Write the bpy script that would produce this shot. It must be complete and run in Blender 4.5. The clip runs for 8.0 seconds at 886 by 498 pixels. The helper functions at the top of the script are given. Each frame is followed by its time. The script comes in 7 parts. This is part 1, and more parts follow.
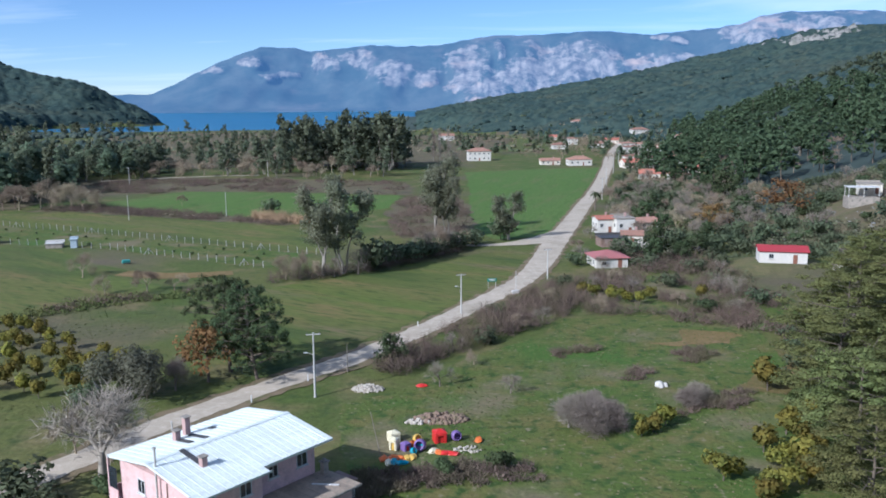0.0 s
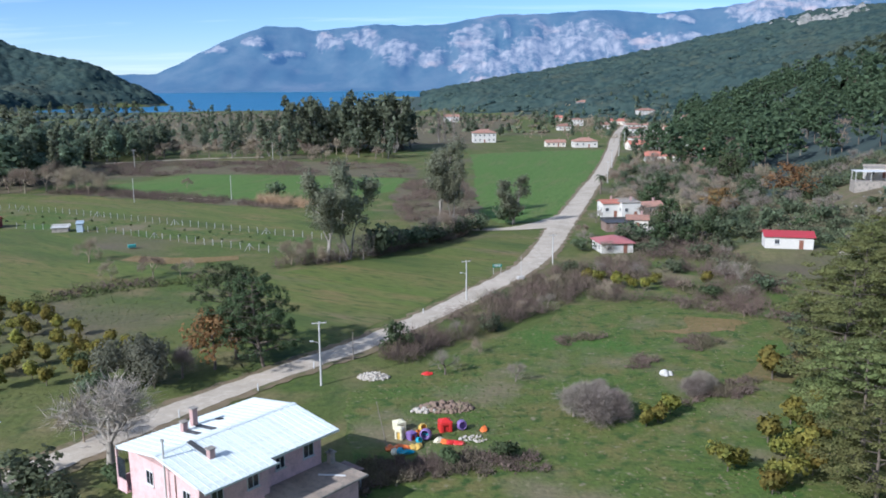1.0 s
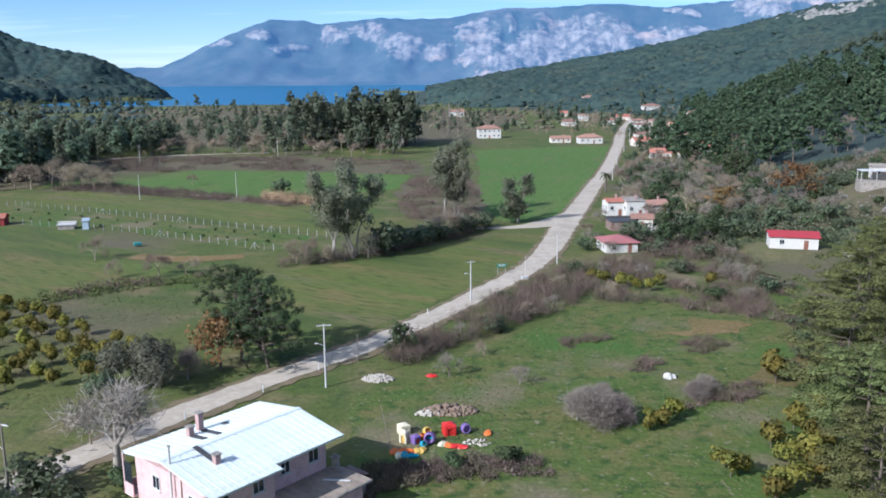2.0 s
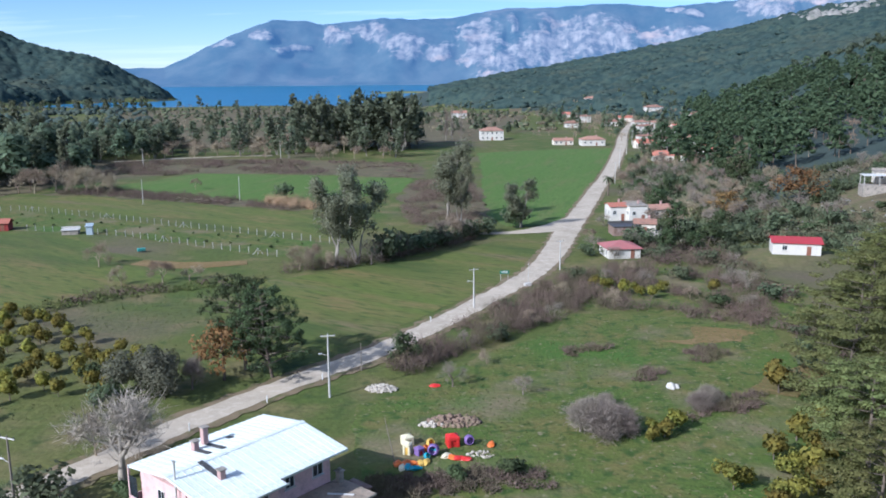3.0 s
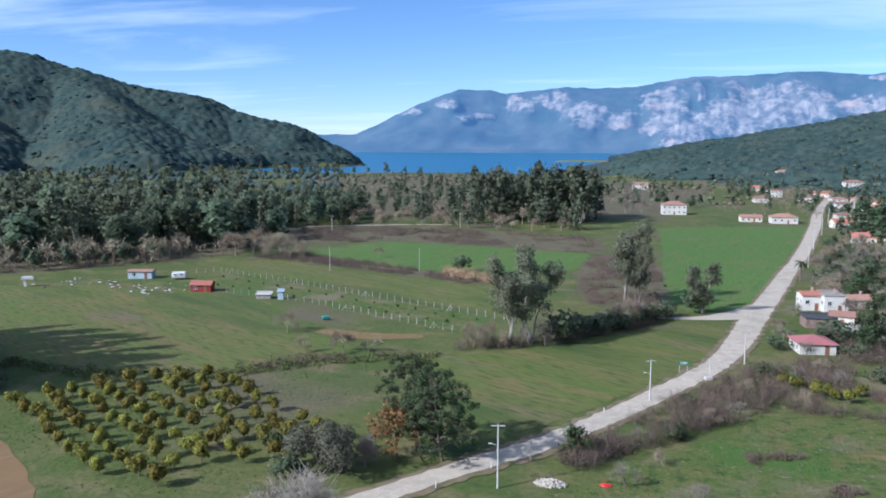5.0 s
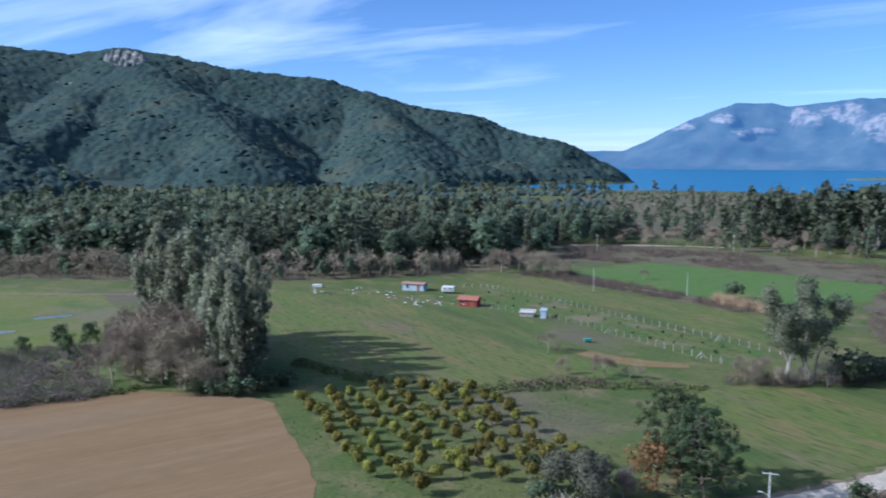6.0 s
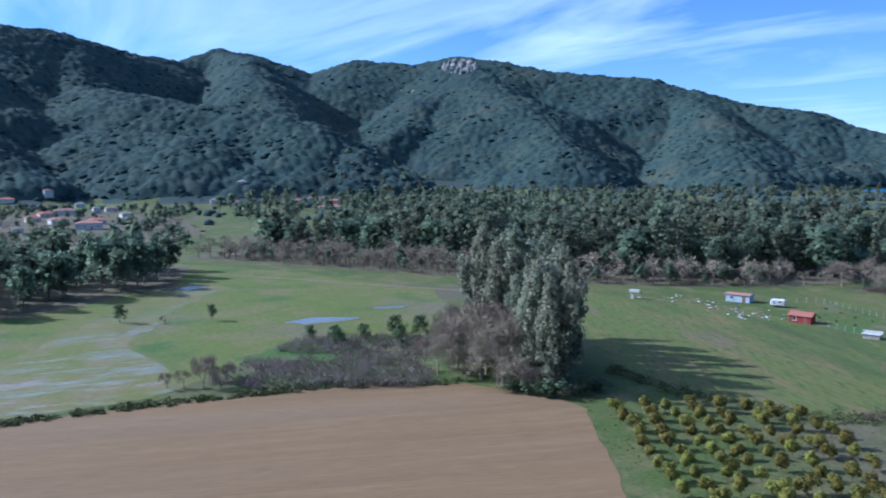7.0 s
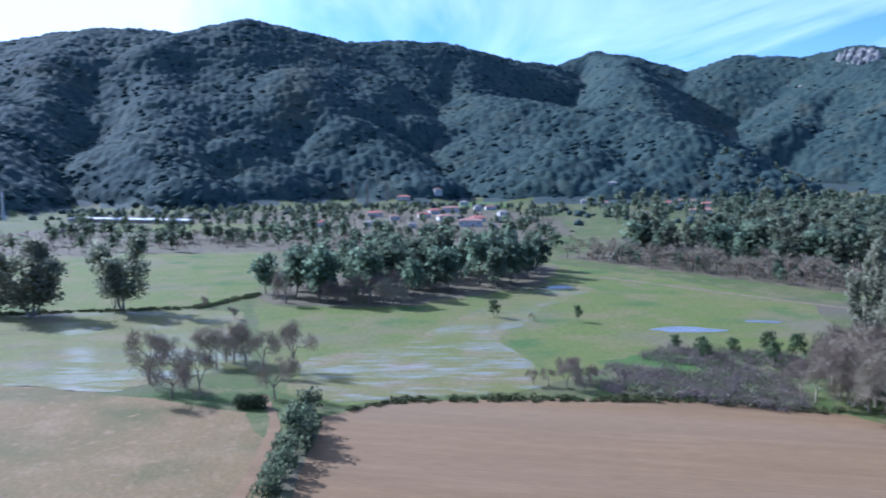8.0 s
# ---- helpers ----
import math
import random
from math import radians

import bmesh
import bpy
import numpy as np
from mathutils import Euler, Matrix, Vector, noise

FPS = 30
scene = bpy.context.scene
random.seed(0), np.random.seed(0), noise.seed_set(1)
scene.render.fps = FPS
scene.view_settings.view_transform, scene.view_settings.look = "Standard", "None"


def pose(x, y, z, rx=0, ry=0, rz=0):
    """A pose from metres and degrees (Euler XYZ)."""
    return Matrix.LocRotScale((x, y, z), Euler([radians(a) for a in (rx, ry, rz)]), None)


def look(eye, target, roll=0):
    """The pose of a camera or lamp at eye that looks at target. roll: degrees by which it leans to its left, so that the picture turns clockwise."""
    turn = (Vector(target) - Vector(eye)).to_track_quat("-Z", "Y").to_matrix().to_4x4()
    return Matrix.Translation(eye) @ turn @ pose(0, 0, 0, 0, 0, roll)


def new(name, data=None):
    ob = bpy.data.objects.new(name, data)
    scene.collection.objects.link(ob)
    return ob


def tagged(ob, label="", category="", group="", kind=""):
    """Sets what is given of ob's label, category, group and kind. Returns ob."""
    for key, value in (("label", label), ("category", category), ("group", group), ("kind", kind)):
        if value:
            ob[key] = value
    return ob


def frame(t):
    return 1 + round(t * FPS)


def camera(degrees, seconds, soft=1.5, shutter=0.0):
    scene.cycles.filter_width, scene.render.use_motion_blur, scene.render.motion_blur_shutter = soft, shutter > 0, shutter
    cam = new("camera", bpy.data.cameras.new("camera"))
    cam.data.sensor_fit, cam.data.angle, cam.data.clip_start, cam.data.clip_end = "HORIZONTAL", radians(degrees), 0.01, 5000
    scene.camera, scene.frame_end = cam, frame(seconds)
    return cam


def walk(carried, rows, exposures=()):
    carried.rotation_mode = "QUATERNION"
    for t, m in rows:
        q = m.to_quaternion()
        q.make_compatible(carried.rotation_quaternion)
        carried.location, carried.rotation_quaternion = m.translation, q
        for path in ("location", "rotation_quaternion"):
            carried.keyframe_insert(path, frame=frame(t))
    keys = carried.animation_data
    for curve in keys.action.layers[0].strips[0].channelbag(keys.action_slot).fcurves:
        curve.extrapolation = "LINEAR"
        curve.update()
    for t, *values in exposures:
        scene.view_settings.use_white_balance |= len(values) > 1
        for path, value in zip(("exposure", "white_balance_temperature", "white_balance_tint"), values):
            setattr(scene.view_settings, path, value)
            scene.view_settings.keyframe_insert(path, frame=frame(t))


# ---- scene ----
cam = camera(55.55, 8.0, soft=1.8, shutter=0.15)
# The flight: seconds, place, yaw to the left, pitch, roll. The drone rises slowly, then turns to its left.
ROWS = [
    (0, 0.0, 0.0, 38.53, 0.22, -9.93, -0.41),
    (0.5, -0.08, 0.13, 39.02, 0.37, -9.94, -0.39),
    (1, -0.09, 0.18, 39.68, 0.56, -11.28, -0.43),
    (1.5, -0.05, 0.13, 40.34, 0.75, -11.7, -0.34),
    (3, -0.19, 0.09, 42.41, 1.05, -11.71, -0.38),
    (3.5, -0.15, 0.14, 43.4, 1.13, -11.73, -0.33),
    (4, -0.11, 0.21, 44.32, 1.68, -11.67, -0.34),
    (4.1, -0.15, 0.21, 44.52, 3.9, -11.66, -0.38),
    (4.2, -0.2, 0.22, 44.71, 5.85, -11.65, -0.42),
    (5.3, -0.46, 0.45, 46.21, 15.42, -6.12, 0.24),
    (5.5, -0.45, 0.54, 46.49, 17.96, -6.16, 0.13),
    (6, -0.59, 0.42, 47.16, 31.02, -6.19, 0.04),
    (6.5, -0.96, 0.73, 47.52, 42.89, -6.15, -0.0),
    (7, -1.08, 0.99, 48.08, 52.58, -6.11, -0.16),
    (7.5, -1.06, 0.99, 48.82, 64.27, -6.09, -0.21),
    (8, -1.14, 0.86, 49.44, 77.34, -6.01, -0.28),
    ]


def heading(x, y, z, yaw, pitch, roll):
    return Matrix.Translation((x, y, z)) @ Matrix.Rotation(radians(yaw), 4, "Z") @ Matrix.Rotation(radians(90 + pitch), 4, "X") @ Matrix.Rotation(radians(roll), 4, "Z")


walk(cam, [(t, heading(*p)) for t, *p in ROWS], [(0, 0.32, 5000, 13), (1.0, 0.44, 5050, 13), (4.2, 0.52, 5000, 14), (5.5, 0.44, 4900, 14), (6.5, 0.40, 4550, 14), (8, 0.84, 4400, 21)])

# ---- world and sun ----
SUN_AZ, SUN_EL = radians(131), radians(32)     # azimuth to the left of +y
TO_SUN = Vector((-math.sin(SUN_AZ) * math.cos(SUN_EL), math.cos(SUN_AZ) * math.cos(SUN_EL), math.sin(SUN_EL)))
sun = new("sun", bpy.data.lights.new("sun", "SUN"))
sun.data.energy, sun.data.angle, sun.data.color = 4.7, radians(0.6), (1.0, 0.90, 0.75)
sun.matrix_world = look(TO_SUN * 300, (0, 0, 0))

world = bpy.data.worlds.new("sky")
scene.world = world
world.use_nodes = True
wn, wl = world.node_tree.nodes, world.node_tree.links
sky = wn.new("ShaderNodeTexSky")
sky.sky_type, sky.sun_disc = "NISHITA", False
sky.sun_elevation, sky.sun_rotation = SUN_EL, -SUN_AZ
sky.air_density, sky.dust_density, sky.ozone_density, sky.altitude = 0.85, 0.0, 3.0, 900
back = wn["Background"]
back.inputs["Strength"].default_value = 0.088
# thin high cloud, drawn out along one direction over the whole sky
coord = wn.new("ShaderNodeTexCoord")
split = wn.new("ShaderNodeSeparateXYZ")
wl.new(coord.outputs["Generated"], split.inputs[0])
lift = wn.new("ShaderNodeMath"); lift.operation = "ADD"; lift.inputs[1].default_value = 0.12
wl.new(split.outputs["Z"], lift.inputs[0])
flat = []
for axis in ("X", "Y"):
    div = wn.new("ShaderNodeMath"); div.operation = "DIVIDE"
    wl.new(split.outputs[axis], div.inputs[0]); wl.new(lift.outputs[0], div.inputs[1])
    flat.append(div)
comb = wn.new("ShaderNodeCombineXYZ")
wl.new(flat[0].outputs[0], comb.inputs[0]); wl.new(flat[1].outputs[0], comb.inputs[1])
turned = wn.new("ShaderNodeMapping")
turned.inputs["Rotation"].default_value, turned.inputs["Scale"].default_value = (0, 0, radians(35)), (0.28, 0.75, 1)
wl.new(comb.outputs[0], turned.inputs[0])
cn = wn.new("ShaderNodeTexNoise")
cn.inputs["Scale"].default_value, cn.inputs["Detail"].default_value, cn.inputs["Roughness"].default_value, cn.inputs["Distortion"].default_value = 1.3, 7, 0.55, 0.6
wl.new(turned.outputs[0], cn.inputs["Vector"])
cr = wn.new("ShaderNodeMapRange")
cr.inputs[1].default_value, cr.inputs[2].default_value, cr.inputs[3].default_value, cr.inputs[4].default_value = 0.49, 0.82, 0.0, 0.82
toward = wn.new("ShaderNodeVectorMath"); toward.operation = "DOT_PRODUCT"
wl.new(coord.outputs["Generated"], toward.inputs[0]); toward.inputs[1].default_value = TO_SUN
denser = wn.new("ShaderNodeMapRange")
for k, v in enumerate((0.50, 0.90, 0.0, 0.50)):
    denser.inputs[k + 1].default_value = v
wl.new(toward.outputs["Value"], denser.inputs[0])
cover = wn.new("ShaderNodeMath"); cover.operation = "ADD"
wl.new(cn.outputs[0], cover.inputs[0]); wl.new(denser.outputs[0], cover.inputs[1])
wl.new(cover.outputs[0], cr.inputs[0])
mixc = wn.new("ShaderNodeMix"); mixc.data_type = "RGBA"
wl.new(cr.outputs[0], mixc.inputs["Factor"])
wl.new(sky.outputs[0], mixc.inputs["A"])
mixc.inputs["B"].default_value = (9.5, 9.8, 10.2, 1)
wl.new(mixc.outputs["Result"], back.inputs["Color"])


# ---- materials ----
def mat(name, a, b, c=None, s1=0.05, s2=0.6, rough=0.9, bump=0.0, bscale=2.0, island=0.0, vary=0.0, spec=0.2, leaf=0.0, metal=0.0,
        local=False, cut=(0.5, 0.68), stretch=None, glow=None, patches=()):
    """Base colour from two noises: a and b mixed at scale s1, c in patches at scale s2; island and vary scatter the value."""
    m = bpy.data.materials.new(name)
    m.use_nodes = True
    n, l = m.node_tree.nodes, m.node_tree.links
    p = n["Principled BSDF"]
    p.inputs["Roughness"].default_value, p.inputs["Metallic"].default_value, p.inputs["Specular IOR Level"].default_value = rough, metal, spec
    if local:
        where = n.new("ShaderNodeTexCoord").outputs["Object"]
    else:
        where = n.new("ShaderNodeNewGeometry").outputs["Position"]
    if stretch:
        mp = n.new("ShaderNodeMapping")
        mp.vector_type = "TEXTURE"     # turn: the direction of the streaks; then how fine along and across them
        mp.inputs["Rotation"].default_value, mp.inputs["Scale"].default_value = (0, 0, radians(stretch[0])), (1 / stretch[1], 1 / stretch[2], 1)
        l.new(where, mp.inputs[0])
        where = mp.outputs[0]

    def noise_at(scale, detail=5.0):
        t = n.new("ShaderNodeTexNoise")
        t.inputs["Scale"].default_value, t.inputs["Detail"].default_value = scale, detail
        l.new(where, t.inputs["Vector"])
        return t.outputs[0]

    def ramp(src, lo, hi, to0=0.0, to1=1.0):
        r = n.new("ShaderNodeMapRange")
        for k, v in enumerate((lo, hi, to0, to1)):
            r.inputs[k + 1].default_value = v
        l.new(src, r.inputs[0])
        return r.outputs[0]

    def mixed(fac, one, two):
        x = n.new("ShaderNodeMix"); x.data_type = "RGBA"
        l.new(fac, x.inputs["Factor"])
        for key, v in (("A", one), ("B", two)):
            if isinstance(v, tuple):
                x.inputs[key].default_value = (*v, 1)
            else:
                l.new(v, x.inputs[key])
        return x.outputs["Result"]

    col = mixed(ramp(noise_at(s1), 0.35, 0.65), a, b)
    if c:
        col = mixed(ramp(noise_at(s2, 6.0), *cut), col, c)
    for tone, scale, lo, hi in patches:
        col = mixed(ramp(noise_at(scale, 6.0), lo, hi), col, tone)
    fine = noise_at(s2 * 9, 3.0)
    hsv = n.new("ShaderNodeHueSaturation")
    l.new(col, hsv.inputs["Color"])
    value = ramp(fine, 0.25, 0.75, 0.82, 1.18)
    if island or vary:
        src = n.new("ShaderNodeNewGeometry").outputs["Random Per Island"] if island else n.new("ShaderNodeObjectInfo").outputs["Random"]
        amount = island or vary
        mul = n.new("ShaderNodeMath"); mul.operation = "MULTIPLY"
        l.new(ramp(src, 0, 1, 1 - amount, 1 + amount), mul.inputs[0]); l.new(value, mul.inputs[1])
        value = mul.outputs[0]
        if island and vary:
            mul2 = n.new("ShaderNodeMath"); mul2.operation = "MULTIPLY"
            ob = n.new("ShaderNodeObjectInfo").outputs["Random"]
            l.new(ramp(ob, 0, 1, 1 - vary, 1 + vary), mul2.inputs[0]); l.new(value, mul2.inputs[1])
            value = mul2.outputs[0]
            l.new(ramp(ob, 0, 1, 0.48, 0.52), hsv.inputs["Hue"])
    l.new(value, hsv.inputs["Value"])
    l.new(hsv.outputs[0], p.inputs["Base Color"])
    if bump:
        bn = n.new("ShaderNodeBump")
        bn.inputs["Strength"].default_value, bn.inputs["Distance"].default_value = 0.7, bump
        l.new(noise_at(bscale, 6.0), bn.inputs["Height"])
        l.new(bn.outputs[0], p.inputs["Normal"])
    if glow:
        p.inputs["Emission Color"].default_value, p.inputs["Emission Strength"].default_value = (*glow[:3], 1), glow[3]
    if leaf:
        t = n.new("ShaderNodeBsdfTranslucent")
        l.new(hsv.outputs[0], t.inputs["Color"])
        ms = n.new("ShaderNodeMixShader")
        ms.inputs[0].default_value = leaf
        out = n["Material Output"]
        l.new(p.outputs[0], ms.inputs[1]); l.new(t.outputs[0], ms.inputs[2]); l.new(ms.outputs[0], out.inputs["Surface"])
    return m


GROUND = mat("rough_pasture", (0.067, 0.097, 0.020), (0.109, 0.112, 0.033), (0.151, 0.130, 0.054), 0.03, 0.11, bump=0.25, bscale=1.2, patches=(((0.046, 0.069, 0.019), 0.35, 0.55, 0.75), ((0.118, 0.097, 0.062), 0.018, 0.52, 0.70)))
# hill floor toned like the woods above it, its blue put in for haze
HILL = mat("hazed_hill_soil", (0.040, 0.056, 0.050), (0.048, 0.064, 0.054), (0.056, 0.066, 0.054), 0.02, 0.012, bump=0.3, bscale=0.12, cut=(0.60, 0.75))
GRASS = mat("meadow_grass", (0.074, 0.111, 0.021), (0.096, 0.114, 0.027), (0.135, 0.121, 0.040), 0.06, 0.20, bump=0.22, bscale=1.6, cut=(0.46, 0.66), patches=(((0.044, 0.076, 0.017), 0.55, 0.50, 0.66), ((0.161, 0.137, 0.074), 0.075, 0.52, 0.66), ((0.066, 0.119, 0.021), 0.045, 0.53, 0.66), ((0.180, 0.161, 0.091), 0.9, 0.60, 0.72)))
CROP = mat("young_crop", (0.083, 0.140, 0.028), (0.096, 0.149, 0.033), (0.116, 0.136, 0.042), 0.02, 0.08, bump=0.08, bscale=3.0, cut=(0.50, 0.72), stretch=(75, 0.35, 2.0), patches=(((0.069, 0.123, 0.024), 0.25, 0.52, 0.7),))
OLIVE = mat("thin_grass", (0.098, 0.126, 0.026), (0.120, 0.122, 0.035), (0.158, 0.128, 0.048), 0.02, 0.09, bump=0.12, bscale=2.0, stretch=(-32, 0.4, 1.8), cut=(0.48, 0.68), patches=(((0.054, 0.081, 0.021), 0.03, 0.5, 0.66), ((0.150, 0.117, 0.065), 0.05, 0.57, 0.72), ((0.059, 0.086, 0.020), 0.5, 0.52, 0.68)))
WETGRASS = mat("wet_grass", (0.103, 0.131, 0.020), (0.126, 0.133, 0.031), (0.148, 0.135, 0.046), 0.025, 0.07, bump=0.1, bscale=1.5, cut=(0.46, 0.64), patches=(((0.143, 0.126, 0.065), 0.02, 0.52, 0.66), ((0.064, 0.111, 0.021), 0.05, 0.55, 0.7)))
DRY = mat("dry_grass", (0.197, 0.134, 0.054), (0.152, 0.114, 0.043), (0.216, 0.151, 0.071), 0.03, 0.12, bump=0.12, bscale=2.0, patches=(((0.110, 0.099, 0.033), 0.05, 0.5, 0.68), ((0.230, 0.154, 0.078), 0.4, 0.56, 0.7)))
SOIL = mat("ploughed_soil", (0.202, 0.125, 0.053), (0.172, 0.108, 0.048), (0.225, 0.144, 0.066), 0.05, 0.22, bump=0.12, bscale=1.2, stretch=(66, 0.12, 2.0), cut=(0.48, 0.7), patches=(((0.206, 0.138, 0.072), 0.012, 0.45, 0.65),))
GRAVEL = mat("pale_gravel", (0.473, 0.401, 0.306), (0.407, 0.348, 0.265), (0.517, 0.449, 0.352), 0.15, 0.9, bump=0.04, bscale=6.0, patches=(((0.385, 0.326, 0.245), 0.4, 0.50, 0.7), ((0.330, 0.284, 0.204), 0.09, 0.55, 0.75)))
DIRT = mat("bare_dirt", (0.216, 0.162, 0.102), (0.162, 0.128, 0.072), (0.108, 0.111, 0.043), 0.2, 0.5, bump=0.1, bscale=3.0)
BRUSHFLOOR = mat("thicket_floor", (0.120, 0.098, 0.058), (0.140, 0.116, 0.066), (0.092, 0.104, 0.036), 0.08, 0.3, bump=0.2, bscale=1.5, patches=(((0.085, 0.07, 0.045), 0.15, 0.5, 0.7),))
SEA = mat("sea_water", (0.020, 0.120, 0.225), (0.028, 0.145, 0.262), (0.032, 0.160, 0.275), 0.0035, 0.012, rough=0.35, bump=0.25, bscale=0.4, spec=0.3, stretch=(0, 0.25, 2.2))
PUDDLE = mat("flood_water", (0.12, 0.12, 0.10), (0.16, 0.15, 0.11), None, 0.2, 0.5, rough=0.16, bump=0.03, bscale=1.0, spec=0.45)
PINE = mat("pine_needles", (0.220, 0.224, 0.081), (0.169, 0.189, 0.068), None, 0.3, 1.0, island=0.32, vary=0.18, leaf=0.5, local=True)
EUCA = mat("eucalyptus_leaves", (0.283, 0.286, 0.190), (0.221, 0.237, 0.148), None, 0.3, 1.0, island=0.28, vary=0.15, leaf=0.6, local=True)
OLIVELEAF = mat("olive_leaves", (0.159, 0.186, 0.105), (0.119, 0.148, 0.081), None, 0.3, 1.0, island=0.35, vary=0.2, leaf=0.5, local=True)
OAK = mat("oak_leaves", (0.112, 0.144, 0.066), (0.082, 0.114, 0.052), None, 0.3, 1.0, island=0.4, vary=0.15, leaf=0.5, local=True)
RUSSET = mat("russet_leaves", (0.312, 0.183, 0.073), (0.234, 0.146, 0.066), None, 0.3, 1.0, island=0.3, vary=0.15, leaf=0.5, local=True)
CITRUS = mat("citrus_leaves", (0.264, 0.231, 0.050), (0.160, 0.173, 0.043), (0.320, 0.268, 0.050), 0.8, 1.2, island=0.35, vary=0.22, leaf=0.5, local=True, cut=(0.50, 0.70))
TWIG = mat("bare_twigs", (0.298, 0.242, 0.167), (0.230, 0.181, 0.125), None, 0.5, 2.0, island=0.25, vary=0.2, local=True)
PALETWIG = mat("pale_limbs", (0.36, 0.32, 0.26), (0.28, 0.24, 0.19), None, 0.5, 2.0, island=0.2, local=True)
GREYTWIG = mat("grey_twigs", (0.235, 0.198, 0.160), (0.179, 0.150, 0.120), None, 0.5, 2.0, island=0.25, vary=0.12, local=True)
BRAMBLE = mat("bramble_twigs", (0.150, 0.108, 0.084), (0.115, 0.086, 0.068), (0.125, 0.112, 0.060), 0.06, 0.12, island=0.30)
PALEBRAMBLE = mat("pale_bramble_twigs", (0.225, 0.180, 0.148), (0.180, 0.145, 0.118), (0.160, 0.155, 0.085), 0.06, 0.12, island=0.30)
WEED = mat("weed_tufts", (0.085, 0.110, 0.032), (0.12, 0.12, 0.045), None, 0.1, 0.5, island=0.3)
STRAW = mat("dry_straw", (0.20, 0.165, 0.09), (0.16, 0.135, 0.07), None, 0.2, 0.6, island=0.3)
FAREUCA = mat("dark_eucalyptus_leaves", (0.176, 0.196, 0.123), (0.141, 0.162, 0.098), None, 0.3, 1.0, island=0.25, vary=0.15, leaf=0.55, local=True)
REED = mat("dry_reeds", (0.42, 0.29, 0.17), (0.34, 0.24, 0.14), None, 0.2, 0.6, island=0.3)
BARK = mat("grey_bark", (0.16, 0.13, 0.10), (0.11, 0.09, 0.07), None, 1.0, 4.0, local=True, bump=0.03, bscale=6)
PALEBARK = mat("pale_bark", (0.295, 0.267, 0.226), (0.213, 0.189, 0.156), None, 0.8, 3.0, local=True, bump=0.02, bscale=6)
# WOODS and CANOPY: base colours tinted blue to imitate distance haze
WOODS = mat("hazed_hill_foliage", (0.078, 0.112, 0.100), (0.092, 0.122, 0.100), (0.108, 0.128, 0.096), 0.006, 0.015, island=0.14, leaf=0.35)
CANOPY = mat("hazed_pine_canopy", (0.042, 0.064, 0.057), (0.052, 0.074, 0.058), (0.070, 0.082, 0.058), 0.011, 0.03, spec=0.06, bump=0.45, bscale=0.25, cut=(0.5, 0.75), patches=(((0.025, 0.044, 0.043), 0.12, 0.50, 0.62), ((0.075, 0.081, 0.055), 0.006, 0.58, 0.75), ((0.032, 0.052, 0.048), 0.035, 0.52, 0.66)))
# needles of the far pines, greyed in the colour in place of distance haze
VALLEYPINE = mat("hazed_pine_needles", (0.176, 0.217, 0.132), (0.142, 0.182, 0.114), None, 0.3, 1.0, island=0.22, vary=0.18, leaf=0.65, local=True)
SLOPEPINE = mat("slope_pine_needles", (0.129, 0.181, 0.090), (0.095, 0.143, 0.077), None, 0.3, 1.0, island=0.2, vary=0.18, leaf=0.5, local=True)
GREYLEAF = mat("grey_olive_leaves", (0.185, 0.185, 0.125), (0.145, 0.150, 0.100), None, 0.3, 1.0, island=0.3, vary=0.1, leaf=0.5, local=True)
CRAG = mat("grey_crag", (0.284, 0.269, 0.240), (0.203, 0.198, 0.180), (0.135, 0.141, 0.120), 0.03, 0.12, bump=1.5, bscale=0.4)
SCRUB = mat("scrub_foliage", (0.105, 0.120, 0.065), (0.080, 0.098, 0.050), (0.15, 0.125, 0.08), 0.02, 0.05, island=0.3)
WETSHEEN = mat("flooded_grass", (0.126, 0.136, 0.030), (0.156, 0.140, 0.046), (0.182, 0.146, 0.070), 0.025, 0.07, rough=0.9, bump=0.05, bscale=2.0)


